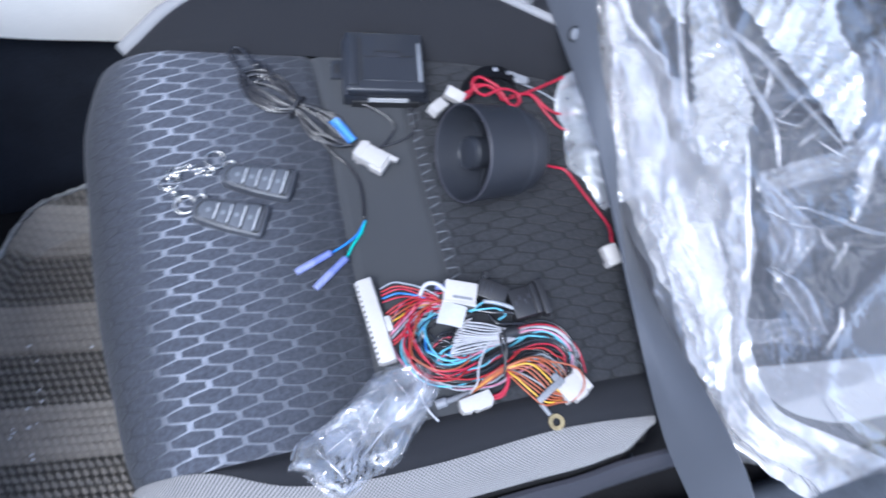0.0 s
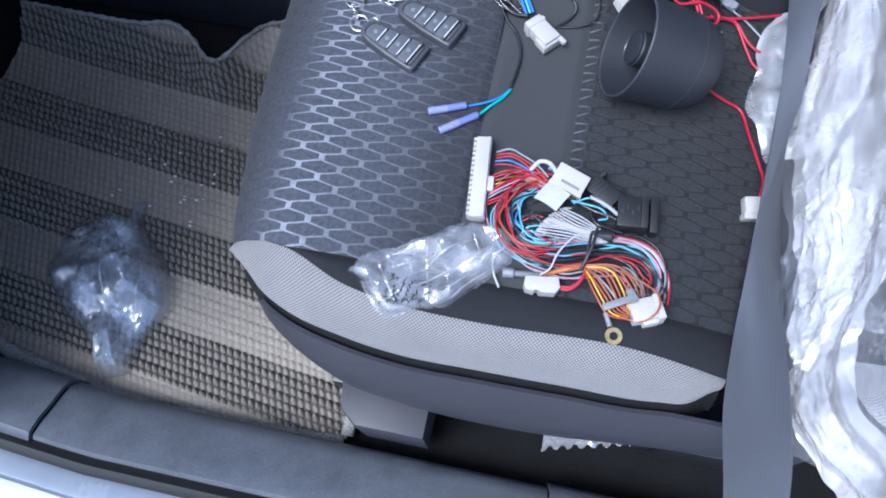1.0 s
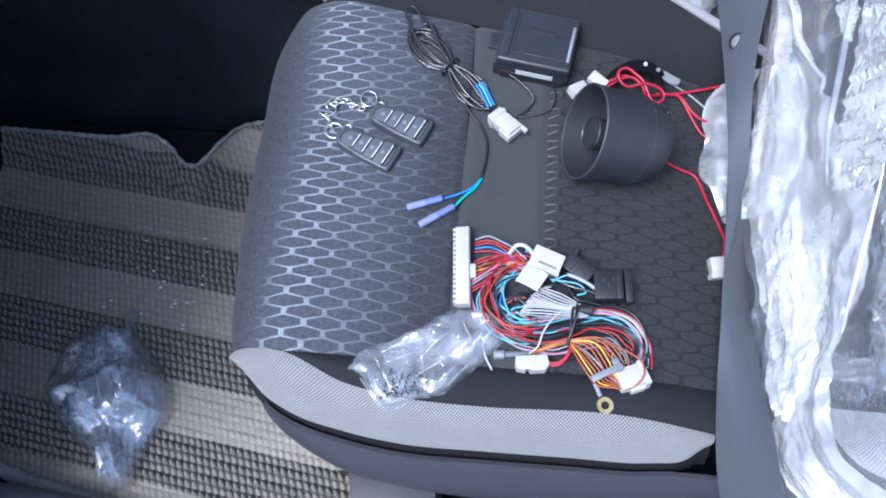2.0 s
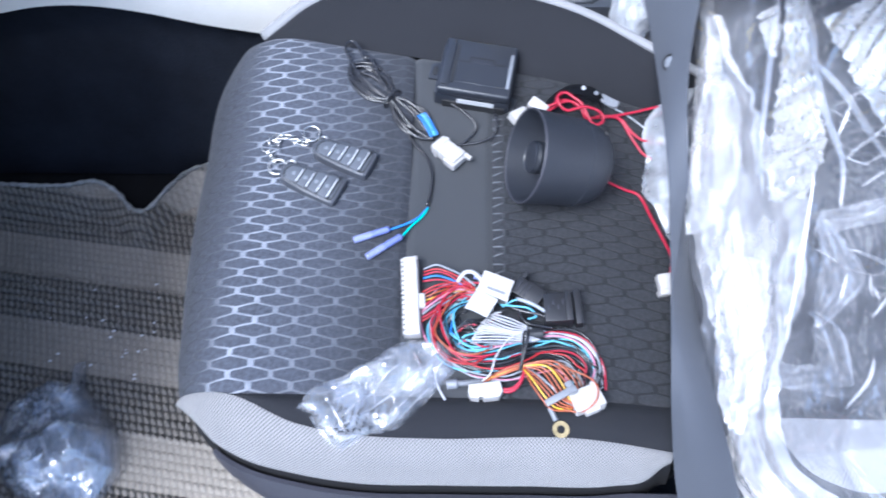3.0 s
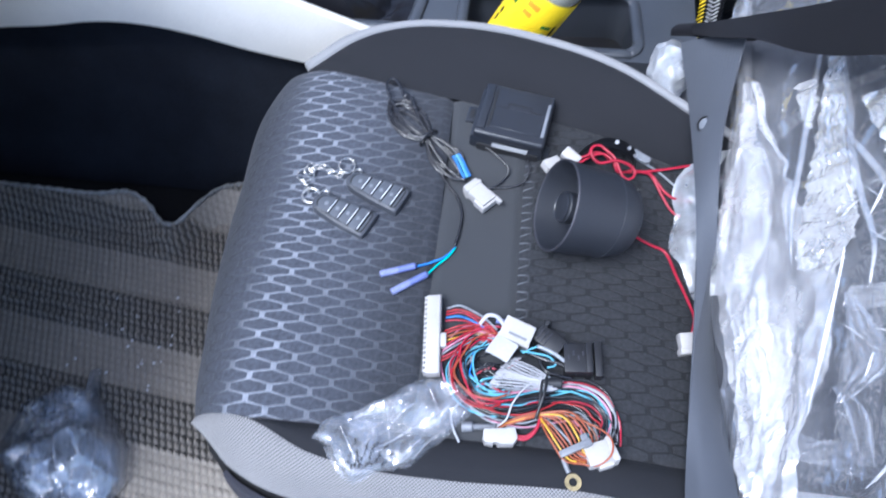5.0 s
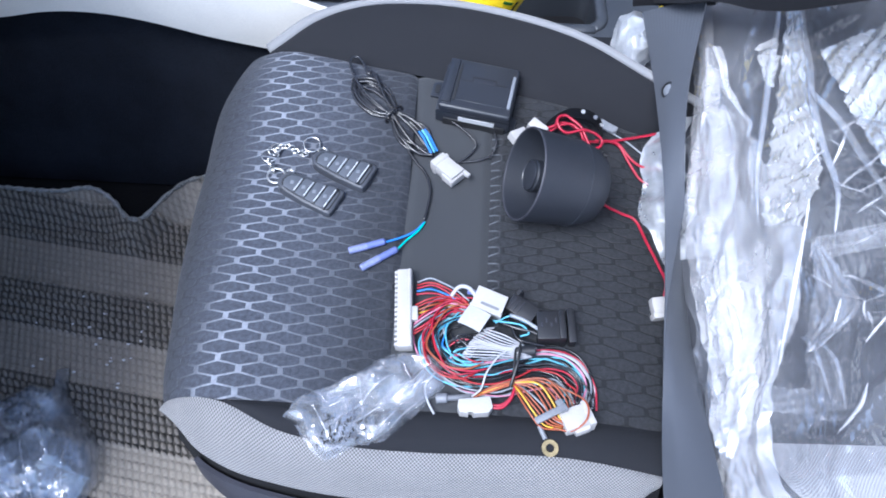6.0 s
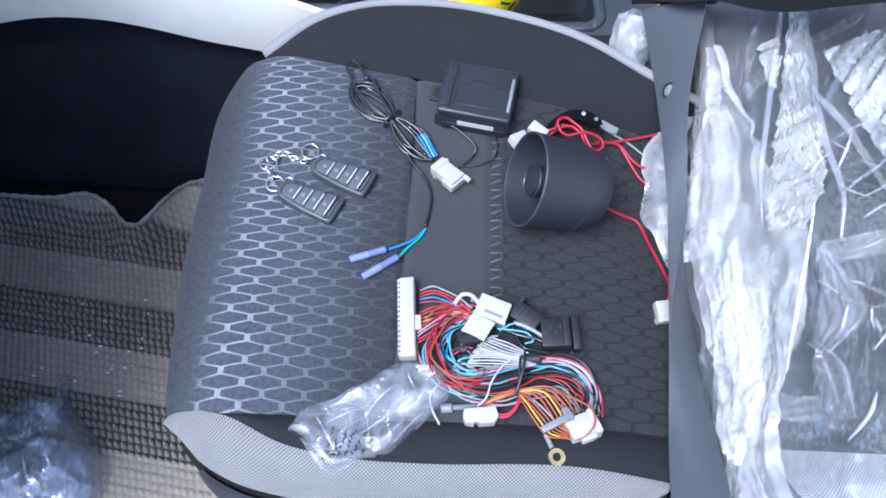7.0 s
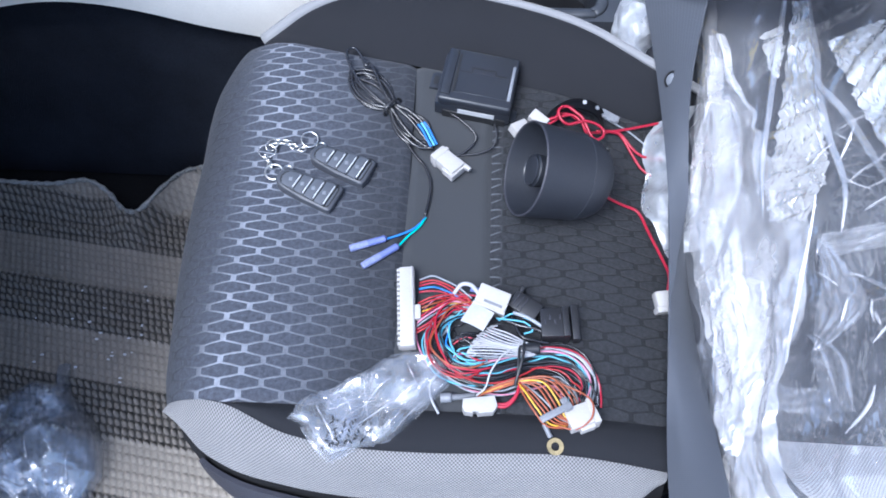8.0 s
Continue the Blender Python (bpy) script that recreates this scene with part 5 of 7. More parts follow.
# things past the seat
pack = thing("printed_packet", "tall packet with yellow and black stripes behind the console", "packet", at=(0.33, 0.62, 0.0))
pack_m = pose(0.317, 0.65, 0.229, 0, -9, 0)
part("packet_body", box_bm((0.036, 0.10, 0.45), 0.006, m=pack_m), BLACK_PLASTIC, pack)
for k in range(60):
    z = -0.205 + 0.0068 * k
    part("stripe", box_bm((0.010, 0.002, 0.0024), 0.0004, 1, pack_m @ pose(-0.0120, -0.0508, z, 0, -38, 0)), YELLOW_LABEL, pack, "yellow stripe")
    part("print_bar", box_bm((0.009, 0.002, 0.0020), 0.0003, 1, pack_m @ pose(-0.0010, -0.0508, z, 0, 40, 0)), LABEL_WHITE, pack)
    part("print_bar", box_bm((0.009, 0.002, 0.0020), 0.0003, 1, pack_m @ pose(0.0070, -0.0508, z + 0.0004, 0, -40, 0)), LABEL_WHITE, pack)


def crumpled(name, label, category, centre, radii, material, seed, rough=0.22, at_z=None, tail=None):
    """A crumpled sheet bunched into a lump that sits on its support."""
    bm = bmesh.new()
    bmesh.ops.create_icosphere(bm, subdivisions=5, radius=1.0)
    base = centre[2] if at_z is None else at_z
    for v in bm.verts:
        d = v.co.normalized()
        r = 1 + rough * (0.6 * noise.noise(d * 2.1 + Vector((seed, 0, 0))) + 0.30 * max(ridge(d + Vector((0, seed, 0)), 1.4), 0) ** 4 - 0.15 + 0.03 * max(ridge(d + Vector((seed, seed, 0)), 4.0), 0) ** 3)
        p = Vector((d.x * radii[0], d.y * radii[1], d.z * radii[2])) * r
        if tail is not None:
            pull = max(0.0, d.dot(Vector(tail).normalized())) ** 5
            p += Vector(tail) * pull
        p += Vector(centre)
        p.z = max(p.z, base + 0.001)
        v.co = p
    return tagged(part(name, bm, material, None), label, category)


crumpled("crumpled_sheet", "crumpled white plastic sheet between seat and console", "plastic sheet", (0.222, 0.378, 0.325), (0.024, 0.034, 0.028), FILM_SOFT, 3.0, at_z=0.28)
crumpled("crumpled_sheet", "crumpled clear plastic sheet on the far seat", "plastic sheet", (0.20, 0.76, 0.30), (0.10, 0.06, 0.06), FILM_SOFT, 5.0, at_z=0.24)
far_seat = thing("far_seat", "black cloth far front seat beyond the console", "car seat", at=(0.10, 0.93, 0.0))
part("base", box_bm((0.58, 0.42, 0.16), 0.03, 3, pose(0.10, 0.93, 0.07)), BLACK_CLOTH, far_seat)
part("cushion", box_bm((0.62, 0.46, 0.14), 0.05, 4, pose(0.10, 0.93, 0.20)), BLACK_CLOTH, far_seat)

# ---- remote key fobs on their chain ----
def key_fob(m, label):
    fob = thing("key_fob", label, "key fob", "remote key fobs")
    outline = [(-0.0315, 0.0), (-0.0300, 0.0060), (-0.0265, 0.0098), (-0.0200, 0.0118), (0.0, 0.0136), (0.0270, 0.0150), (0.0305, 0.0138), (0.0316, 0.0110), (0.0306, -0.0110), (0.0295, -0.0142), (0.0260, -0.0152), (0.0, -0.0132), (-0.0200, -0.0108), (-0.0270, -0.0085), (-0.0305, -0.0048)]
    body = part("body", prism_bm(outline, 0.0, 0.0105, 0.0022, 3), FOB_PLASTIC, fob)
    groove_line = [(x * 0.885 + 0.0006, y * 0.83) for x, y in outline]
    part("groove", prism_bm(groove_line, 0.0098, 0.0107, 0.0), RUBBER, body, "dark groove round the keypad")
    inner = [(x * 0.84 + 0.0008, y * 0.77) for x, y in outline]
    part("face_plate", prism_bm(inner, 0.0098, 0.0112, 0.0005), BUTTON_RUBBER, body, "raised grey face plate")
    cuts = [-0.0235, -0.0105, 0.0008, 0.0120, 0.0232]
    for a, b in zip(cuts, cuts[1:]):
        ha = 0.0074 + 0.12 * (a + 0.0235)
        hb = 0.0074 + 0.12 * (b + 0.0235)
        key = part("button", prism_bm([(a + 0.001 - 0.0008, -ha), (b - 0.001 - 0.0008, -hb), (b - 0.001 + 0.0008, hb), (a + 0.001 + 0.0008, ha)], 0.0108, 0.0122, 0.0006), BUTTON_RUBBER, fob, "soft grey rubber button")
        c = (a + b) / 2
        part("button_mark", box_bm((0.0032, 0.0036, 0.0003), 0.0, m=pose(c, 0.0, 0.01225, 0, 0, 20)), FAINT_PRINT, key, "pale printed mark")
    for x in cuts[1:]:
        h = 0.0070 + 0.12 * (x + 0.0235)
        part("silver_bar", box_bm((0.0008, 1.7 * h, 0.0016), 0.0003, 2, pose(x - 0.0002, 0, 0.0124, 0, 0, -4)), SILVER_PAINT, fob, "thin silver bar")
        part("bar_groove", box_bm((0.0011, 2.1 * h, 0.0016), 0.0002, 1, pose(x + 0.0011, 0, 0.0118, 0, 0, -4)), RUBBER, fob, "dark groove beside the bar")
    lug = [(-0.0265 + 0.0042 * math.cos(a), 0.0105 + 0.0042 * math.sin(a), 0.006) for a in np.linspace(0, 2 * math.pi, 13)]
    tube("lug", lug, 0.0009, CHROME, fob, "bright wire lug", closed=True, steps=2)
    fob.matrix_basis = m
    return fob


key_fob(Matrix.Translation(on_seat(-0.1035, 0.1530, -0.001)) @ pose(0, 0, 0, 2, 6, -20), "dark grey four-button remote fob on the patterned cloth")
key_fob(Matrix.Translation(on_seat(-0.0755, 0.1825, -0.001)) @ pose(0, 0, 0, 1, 3, -20), "dark grey four-button remote fob beside its twin")

chain = thing("key_chain", "bright chrome ring chain joining the two fobs", "key chain", at=(-0.135, 0.19, 0.32))


def ring_at(x, y, r, tilt, turn, wire=0.0011, squash=1.0, name="ring"):
    c = on_seat(x, y, 0.004 + 0.4 * r * abs(math.sin(radians(tilt))))
    m = Matrix.Translation(c) @ pose(0, 0, 0, tilt, 0, turn)
    return tube(name, [m @ Vector((r * math.cos(a), r * squash * math.sin(a), 0)) for a in np.linspace(0, 2 * math.pi, 17)], wire, CHROME, chain, closed=True, steps=2)


for x, y, r, tilt, turn, squash in ((-0.138, 0.171, 0.0085, 12, 0, 0.9), (-0.108, 0.207, 0.0080, 14, 30, 1.0), (-0.148, 0.194, 0.0085, 10, 10, 0.8), (-0.144, 0.200, 0.0072, 35, 60, 0.6)):
    ring_at(x, y, r, tilt, turn, 0.0008, squash, "split_ring")
for k in range(7):
    f = k / 6
    ring_at(-0.142 + 0.028 * f, 0.2005 + 0.004 * math.sin(5 * f), 0.0034, 70 if k % 2 else 10, 5, 0.0007, 0.65, "chain_link")
for k in range(4):
    f = k / 3
    ring_at(-0.148 + 0.006 * f, 0.187 - 0.010 * f, 0.0034, 70 if k % 2 else 10, -65, 0.0007, 0.65, "chain_link")

# ---- black cable hank with its plug ----
hank = thing("cable_hank", "hank of thin black cable tied in the middle with white plug", "cable", at=(-0.03, 0.24, 0.32))
head, knot, foot = Vector((-0.0755, 0.2840, 0)), Vector((-0.0300, 0.2435, 0)), Vector((0.0105, 0.2050, 0))


def hank_loop(k):
    """One turn of cable: out round the head, through the tie, and round the foot."""
    pts = []
    fat = (0.0150, 0.0115, 0.0080, 0.0045, 0.0130)[k]
    lean = (-0.0015, 0.0010, -0.0005, 0.0020, 0.0000)[k]
    for i in range(36):
        a = 2 * math.pi * i / 36
        c, s = math.cos(a), math.sin(a)
        u = abs(c)
        end = head if c > 0 else foot
        reach = (1.02, 0.93, 0.98, 0.86, 0.80)[k] if c > 0 else (0.92, 1.02, 0.84, 0.97, 0.90)[k]
        along = (end - knot)
        side = Vector((-along.y, along.x, 0)).normalized() * (1 if c > 0 else -1)
        wide = (0.0028 + 0.0012 * (k % 3)) * (1 - u) ** 2 + (fat if c > 0 else 0.85 * fat) * math.sin(math.pi * min(u, 0.999) ** 1.15) ** 0.8
        wide += 0.35 * fat * math.sqrt(max(0.0, 1 - u)) * u
        p = knot + along * (u * reach) + side * ((1 if s > 0 else -1) * wide * min(1.0, abs(s) * 2.2) + lean * u + 0.0016 * noise.noise(Vector((c * 2, s * 2, k * 3.1))))
        pts.append(on_seat(p.x, p.y, 0.0020 + 0.0021 * ((k * 2 + (s > 0)) % 4) * (0.45 + 0.55 * (1 - u)) + 0.001 * noise.noise(Vector((c * 3, s * 3, k)))))
    return pts + [pts[0]]


side = Vector((-(foot - head).y, (foot - head).x, 0)).normalized()
for k in range(5):
    tube("cable_loop", hank_loop(k), 0.00155, CABLE_BLACK, hank, steps=3, closed=True)
big = [(-0.0324, 0.2405), (-0.0623, 0.2665), (-0.0779, 0.2929), (-0.0803, 0.3067), (-0.0736, 0.3105), (-0.0655, 0.2995), (-0.0600, 0.2875), (-0.0561, 0.2916), (-0.0499, 0.2800), (-0.0392, 0.2581), (-0.0290, 0.2440)]
tube("cable_loop", [on_seat(x, y, 0.008) for x, y in big], 0.00155, CABLE_BLACK, hank, steps=5)
tie = [knot + side * (0.011 * math.cos(a)) + Vector((0, 0, seat_z(-0.030, 0.2435) + 0.006 + 0.008 * math.sin(a))) for a in np.linspace(0, 2 * math.pi, 15)]
tube("cable_tie", tie, 0.0015, CABLE_BLACK, hank, "black twist tie", closed=True, steps=2)
tail = [(-0.0326, 0.2396), (-0.0189, 0.2170), (-0.0051, 0.1973), (0.0048, 0.1860), (0.0113, 0.1676), (0.0105, 0.1470), (0.0080, 0.1320)]
tube("lead", [on_seat(x, y, 0.0026) for x, y in tail], 0.0013, CABLE_BLACK, hank)
tube("blue_lead", [on_seat(x, y, 0.002) for x, y in ((0.009, 0.130), (0.000, 0.118), (-0.012, 0.110), (-0.026, 0.1035))], 0.00105, WIRES["blue"], hank, "blue wire")
tube("green_lead", [on_seat(x, y, 0.002) for x, y in ((0.009, 0.130), (0.0035, 0.119), (-0.006, 0.108), (-0.014, 0.0965))], 0.00105, WIRES["green"], hank, "green wire")
for a, b in (((-0.025, 0.1040), (-0.0560, 0.0915)), ((-0.0135, 0.0970), (-0.0430, 0.0745))):
    p, q = on_seat(*a, 0.0035), on_seat(*b, 0.0035)
    tube("terminal_sleeve", [p, p.lerp(q, 0.15), p.lerp(q, 0.85), q], lambda s: 0.0020 + 0.0012 * smooth(s * 6), BLUE_SLEEVE, hank, "blue vinyl terminal sleeve", sides=10)
    tube("sleeve_tip", [p.lerp(q, 0.52), p.lerp(q, 0.6), p.lerp(q, 0.96), p.lerp(q, 1.02)], lambda s: 0.0034 - 0.0006 * smooth((s - 0.7) * 4), SLEEVE_TIP, hank, "paler end of the sleeve", sides=10)
for color, off in (("blue", 0.0), ("cyan", 0.003), ("blue", 0.0055)):
    tube("plug_wire", [on_seat(x + off, y + off * 0.5, 0.006) for x, y in ((-0.004, 0.2275), (0.001, 0.2210), (0.006, 0.2120), (0.010, 0.2050))], 0.0012, WIRES[color], hank, color.replace("cyan", "sky blue") + " wire")
plug_m = Matrix.Translation(on_seat(0.0262, 0.1890, 0.0065)) @ pose(0, 0, 0, 0, 0, -43)
plug = part("plug", box_bm((0.030, 0.017, 0.012), 0.0015, 2, plug_m), NYLON_WHITE, hank, "white nylon plug")
part("plug_step", box_bm((0.014, 0.021, 0.008), 0.001, 2, plug_m @ pose(0.010, 0, -0.001)), NYLON_WHITE, plug)
part("plug_latch", box_bm((0.008, 0.004, 0.004), 0.0008, 2, plug_m @ pose(0.019, 0.0075, 0.003)), NYLON_WHITE, plug)
part("plug_collar", box_bm((0.004, 0.019, 0.0135), 0.0008, 2, plug_m @ pose(-0.009, 0, 0)), NYLON_WHITE, plug)

# ---- control box ----
box_m = Matrix.Translation((0.0520, 0.2680, 0.3290)) @ pose(0, 0, 0, 3, 3, -9)
unit = thing("control_box", "black plastic alarm control box with mounting tabs", "control box", at=tuple(box_m.translation))
case = part("case", box_bm((0.074, 0.062, 0.017), 0.0018, 2, box_m @ pose(0, 0, 0.0115)), BOX_PLASTIC, unit)
lid = part("lid", box_bm((0.071, 0.064, 0.010), 0.003, 3, box_m @ pose(0.001, 0, 0.0235)), BOX_PLASTIC, unit)
part("lid_ridge", box_bm((0.009, 0.056, 0.003), 0.0012, 2, box_m @ pose(-0.0285, 0.001, 0.0287)), BOX_PLASTIC, lid)
part("lid_slot", box_bm((0.0022, 0.048, 0.001), 0.0, 1, box_m @ pose(-0.0215, 0.001, 0.0287)), RUBBER, lid, "dark moulded slot")
part("lid_ridge", box_bm((0.0032, 0.042, 0.0022), 0.0009, 2, box_m @ pose(0.0325, -0.001, 0.0290)), FAINT_PRINT, lid, "bright strip on the lid")
for x, y, w, d in ((-0.0130, 0.004, 0.012, 0.0012), (0.0035, 0.0105, 0.024, 0.0012), (-0.0073, 0.0072, 0.0012, 0.0065), (0.0158, 0.0080, 0.0012, 0.0050), (0.0215, 0.0055, 0.0110, 0.0012)):
    part("lid_line", box_bm((w, d, 0.0008), 0.0, 1, box_m @ pose(x, y, 0.0286)), RUBBER, lid, "engraved line")
part("lid_panel", box_bm((0.050, 0.026, 0.0010), 0.0004, 1, box_m @ pose(0.005, -0.0085, 0.0284)), BOX_PLASTIC, lid)
for k in range(6):
    part("raised_mark", box_bm((0.0022, 0.0016, 0.0006), 0.0, 1, box_m @ pose(-0.004 + 0.0036 * k, 0.0055, 0.0287)), TRIM_GREY, lid)
part("sticker", box_bm((0.036, 0.0006, 0.0058), 0.0, 1, box_m @ pose(0.0040, -0.0317, 0.0125)), LABEL_WHITE, case, "white paper sticker")
part("tab", prism_bm([(-0.0475, -0.009), (-0.036, -0.009), (-0.036, 0.011), (-0.045, 0.011), (-0.0475, 0.008)], 0.004, 0.0075, 0.0008, m=box_m @ pose(0, 0.004, 0)), BOX_PLASTIC, unit, "mounting tab with slot")
part("tab_slot", prism_bm(rounded(0.0045, 0.011, 0.002), 0.0074, 0.0080, m=box_m @ pose(-0.0425, 0.005, 0)), RUBBER, unit, "dark mounting slot")
part("tab", prism_bm([(0.036, -0.028), (0.043, -0.027), (0.043, -0.014), (0.036, -0.012)], 0.002, 0.007, 0.0008, m=box_m), BOX_PLASTIC, unit, "mounting tab with slot")
part("connector_bay", box_bm((0.062, 0.002, 0.009), 0.0005, 1, box_m @ pose(0.002, -0.0312, 0.0058)), RUBBER, case, "dark connector opening")
tube("aerial_lead", [box_m @ Vector((-0.023, -0.030, 0.006)), box_m @ Vector((-0.010, -0.036, 0.006)), on_seat(0.0520, 0.2190, 0.006), on_seat(0.0500, 0.2100, 0.004), on_seat(0.0400, 0.2010, 0.003), on_seat(0.0270, 0.1965, 0.002), on_seat(0.010, 0.197, 0.002)], 0.0011, CABLE_BLACK, unit, "thin black lead")
tube("aerial_lead", [box_m @ Vector((0.023, -0.031, 0.006)), on_seat(0.0730, 0.2200, 0.005), on_seat(0.0690, 0.2080, 0.003), on_seat(0.0560, 0.2020, 0.002), on_seat(0.0400, 0.2000, 0.0015), on_seat(0.034, 0.1985, 0.0015)], 0.0010, CABLE_BLACK, unit, "thin black lead")

# ---- siren ----
mouth, tail_end = Vector((0.0950, 0.1490, 0.3720)), Vector((0.1600, 0.1560, 0.3480))
axis = (tail_end - mouth).normalized()
siren_m = Matrix.Translation(mouth) @ axis.to_track_quat("Z", "Y").to_matrix().to_4x4() @ Matrix.Diagonal((0.97, 0.97, 1.0, 1))
siren = thing("siren", "matt black plastic alarm siren horn lying on its side", "siren", at=(0.13, 0.155, 0.317))
part("horn", lathe_bm([(0.0155, 0.040), (0.030, 0.038), (0.0345, 0.032), (0.0385, 0.012), (0.0410, 0.0002), (0.0428, 0.0002), (0.0424, 0.006), (0.0408, 0.030), (0.0398, 0.0470), (0.0392, 0.0476), (0.0392, 0.0490), (0.0385, 0.0540), (0.0365, 0.0610), (0.0325, 0.0680), (0.0265, 0.0722), (0.0190, 0.0738), (0.0, 0.0740)], siren_m, 64), SIREN_PLASTIC, siren)
part("lip", lathe_bm([(0.0410, 0.0004), (0.0414, -0.0007), (0.0424, -0.0009), (0.0431, 0.0001), (0.0429, 0.0010)], siren_m, 64), TRIM_GREY, siren, "thin paler lip of the horn")
part("throat", lathe_bm([(0.0, 0.0400), (0.0160, 0.0400)], siren_m, 30), RUBBER, siren, "dark throat of the horn")
core = part("core", lathe_bm([(0.0, 0.0050), (0.0085, 0.0050), (0.0128, 0.0058), (0.0140, 0.0072), (0.0150, 0.0085), (0.0146, 0.0130), (0.0125, 0.0400)], siren_m, 36), SIREN_PLASTIC, siren, "round centre plug")
part("core_rim", lathe_bm([(0.0126, 0.0057), (0.0131, 0.0049), (0.0139, 0.0054), (0.0141, 0.0072)], siren_m, 36), BOX_PLASTIC, core, "paler rim of the centre plug")
for k in range(3):
    part("vane", box_bm((0.003, 0.022, 0.014), 0.0006, 1, siren_m @ pose(0, 0, 0, 0, 0, 30 + 120 * k) @ pose(0, 0.022, 0.032)), SIREN_PLASTIC, siren)
part("moulding_ring", lathe_bm([(0.0396, 0.0462), (0.0405, 0.0466), (0.0405, 0.0474), (0.0394, 0.0480)], siren_m, 64), BOX_PLASTIC, siren, "fine moulding line")
part("end_notch", box_bm((0.004, 0.006, 0.004), 0.0008, 1, siren_m @ pose(0.010, 0.0335, 0.064)), RUBBER, siren, "dark notch in the back shell")
bracket_pts = glide([(0.112, 0.222, 0.334), (0.115, 0.232, 0.343), (0.127, 0.244, 0.348), (0.142, 0.251, 0.350), (0.159, 0.250, 0.349), (0.171, 0.243, 0.344), (0.174, 0.232, 0.335)], 6)
rows = [[p + Vector((0.001 * t, -0.013 + 0.017 * t / 4, -0.005 * (t / 4) ** 2)) for t in range(5)] for p in bracket_pts]
bracket = lay("bracket", rows, BRACKET_STEEL, siren, "black steel mounting bracket", thick=0.0016)
for i, u in enumerate((22, 27, 31)):
    p = rows[u][2]
    part("bolt_hole", lathe_bm([(0.0, 0.0004), (0.0012, 0.0004), (0.0014, 0.0010), (0.0020, 0.0010), (0.0022, 0.0)], Matrix.Translation(p + Vector((0, 0, 0.001))) @ pose(0, 0, 0, 25, 10 * i, 0), 12), STEEL, bracket, "bright steel eyelet")
clamp = part("clamp", prism_bm([(-0.011, -0.004), (0.008, -0.0045), (0.011, -0.001), (0.010, 0.004), (-0.009, 0.005)], 0.0, 0.0035, 0.0008, m=Matrix.Translation(on_seat(0.184, 0.2505, 0.002)) @ pose(0, 0, 0, 6, 0, -32)), TAPE_GREY, siren, "smoky plastic clamp")
tube("clamp_wire", [on_seat(0.178, 0.247, 0.006), on_seat(0.192, 0.243, 0.004), on_seat(0.206, 0.238, 0.003), on_seat(0.226, 0.222, 0.006)], 0.0009, WIRES["grey"], siren, "grey wire")


def red_lead(pts, r=0.0013, name="red_lead"):
    return tube(name, [on_seat(x, y, h) for x, y, h in pts], r, WIRES["crimson"], siren, "crimson wire", steps=7)


red_lead([(0.1150, 0.2235, 0.019), (0.1210, 0.2262, 0.020), (0.1284, 0.2288, 0.021), (0.1311, 0.2364, 0.021), (0.1383, 0.2401, 0.021), (0.1465, 0.2355, 0.021), (0.1531, 0.2297, 0.022), (0.1568, 0.2235, 0.021), (0.1613, 0.2151, 0.020), (0.1663, 0.2122, 0.019), (0.1731, 0.2157, 0.019), (0.1743, 0.2223, 0.020), (0.1671, 0.2265, 0.021), (0.1558, 0.2262, 0.023), (0.1480, 0.2240, 0.022), (0.1393, 0.2219, 0.021), (0.1325, 0.2255, 0.022), (0.1301, 0.2335, 0.023), (0.1340, 0.2385, 0.023)], 0.0014)
red_lead([(0.1150, 0.2210, 0.017), (0.1230, 0.2245, 0.017), (0.1330, 0.2310, 0.018), (0.1440, 0.2330, 0.019), (0.1530, 0.2265, 0.019), (0.1580, 0.2200, 0.016), (0.1671, 0.2255, 0.010), (0.1787, 0.2310, 0.006), (0.1964, 0.2370, 0.006), (0.2142, 0.2428, 0.007), (0.2349, 0.2494, 0.008)], 0.0014)
red_lead([(0.1700, 0.2285, 0.009), (0.1860, 0.2335, 0.006), (0.1962, 0.2317, 0.006), (0.2076, 0.2192, 0.006), (0.2189, 0.2123, 0.007), (0.2372, 0.2111, 0.008)])
red_lead([(0.1720, 0.2290, 0.008), (0.1865, 0.2335, 0.005), (0.1960, 0.2310, 0.005), (0.2073, 0.2133, 0.005), (0.2155, 0.2010, 0.005), (0.2248, 0.1940, 0.006)])
red_lead([(0.1180, 0.2300, 0.013), (0.1270, 0.2350, 0.015), (0.1400, 0.2360, 0.016), (0.1490, 0.2310, 0.017)])
red_lead([(0.1640, 0.1560, 0.024), (0.1790, 0.1612, 0.006), (0.1950, 0.1580, 0.003), (0.2091, 0.1528, 0.003), (0.2178, 0.1293, 0.004), (0.2268, 0.1036, 0.005), (0.2305, 0.0868, 0.007), (0.2270, 0.0700, 0.008)], 0.0014)
for x, y, turn, h in ((0.0935, 0.2180, 38, 0.018), (0.1115, 0.2270, -35, 0.018)):
    part("white_plug", box_bm((0.018, 0.011, 0.009), 0.0012, 2, Matrix.Translation(on_seat(x, y, h)) @ pose(0, 0, 0, 8, 12, turn)), NYLON_WHITE, siren, "white nylon plug")
end_m = Matrix.Translation(on_seat(0.2215, 0.0590, 0.007)) @ pose(0, 0, 0, 0, 10, -80)
cap_plug = part("white_plug", box_bm((0.019, 0.014, 0.011), 0.002, 2, end_m), NYLON_WHITE, siren, "white nylon plug")
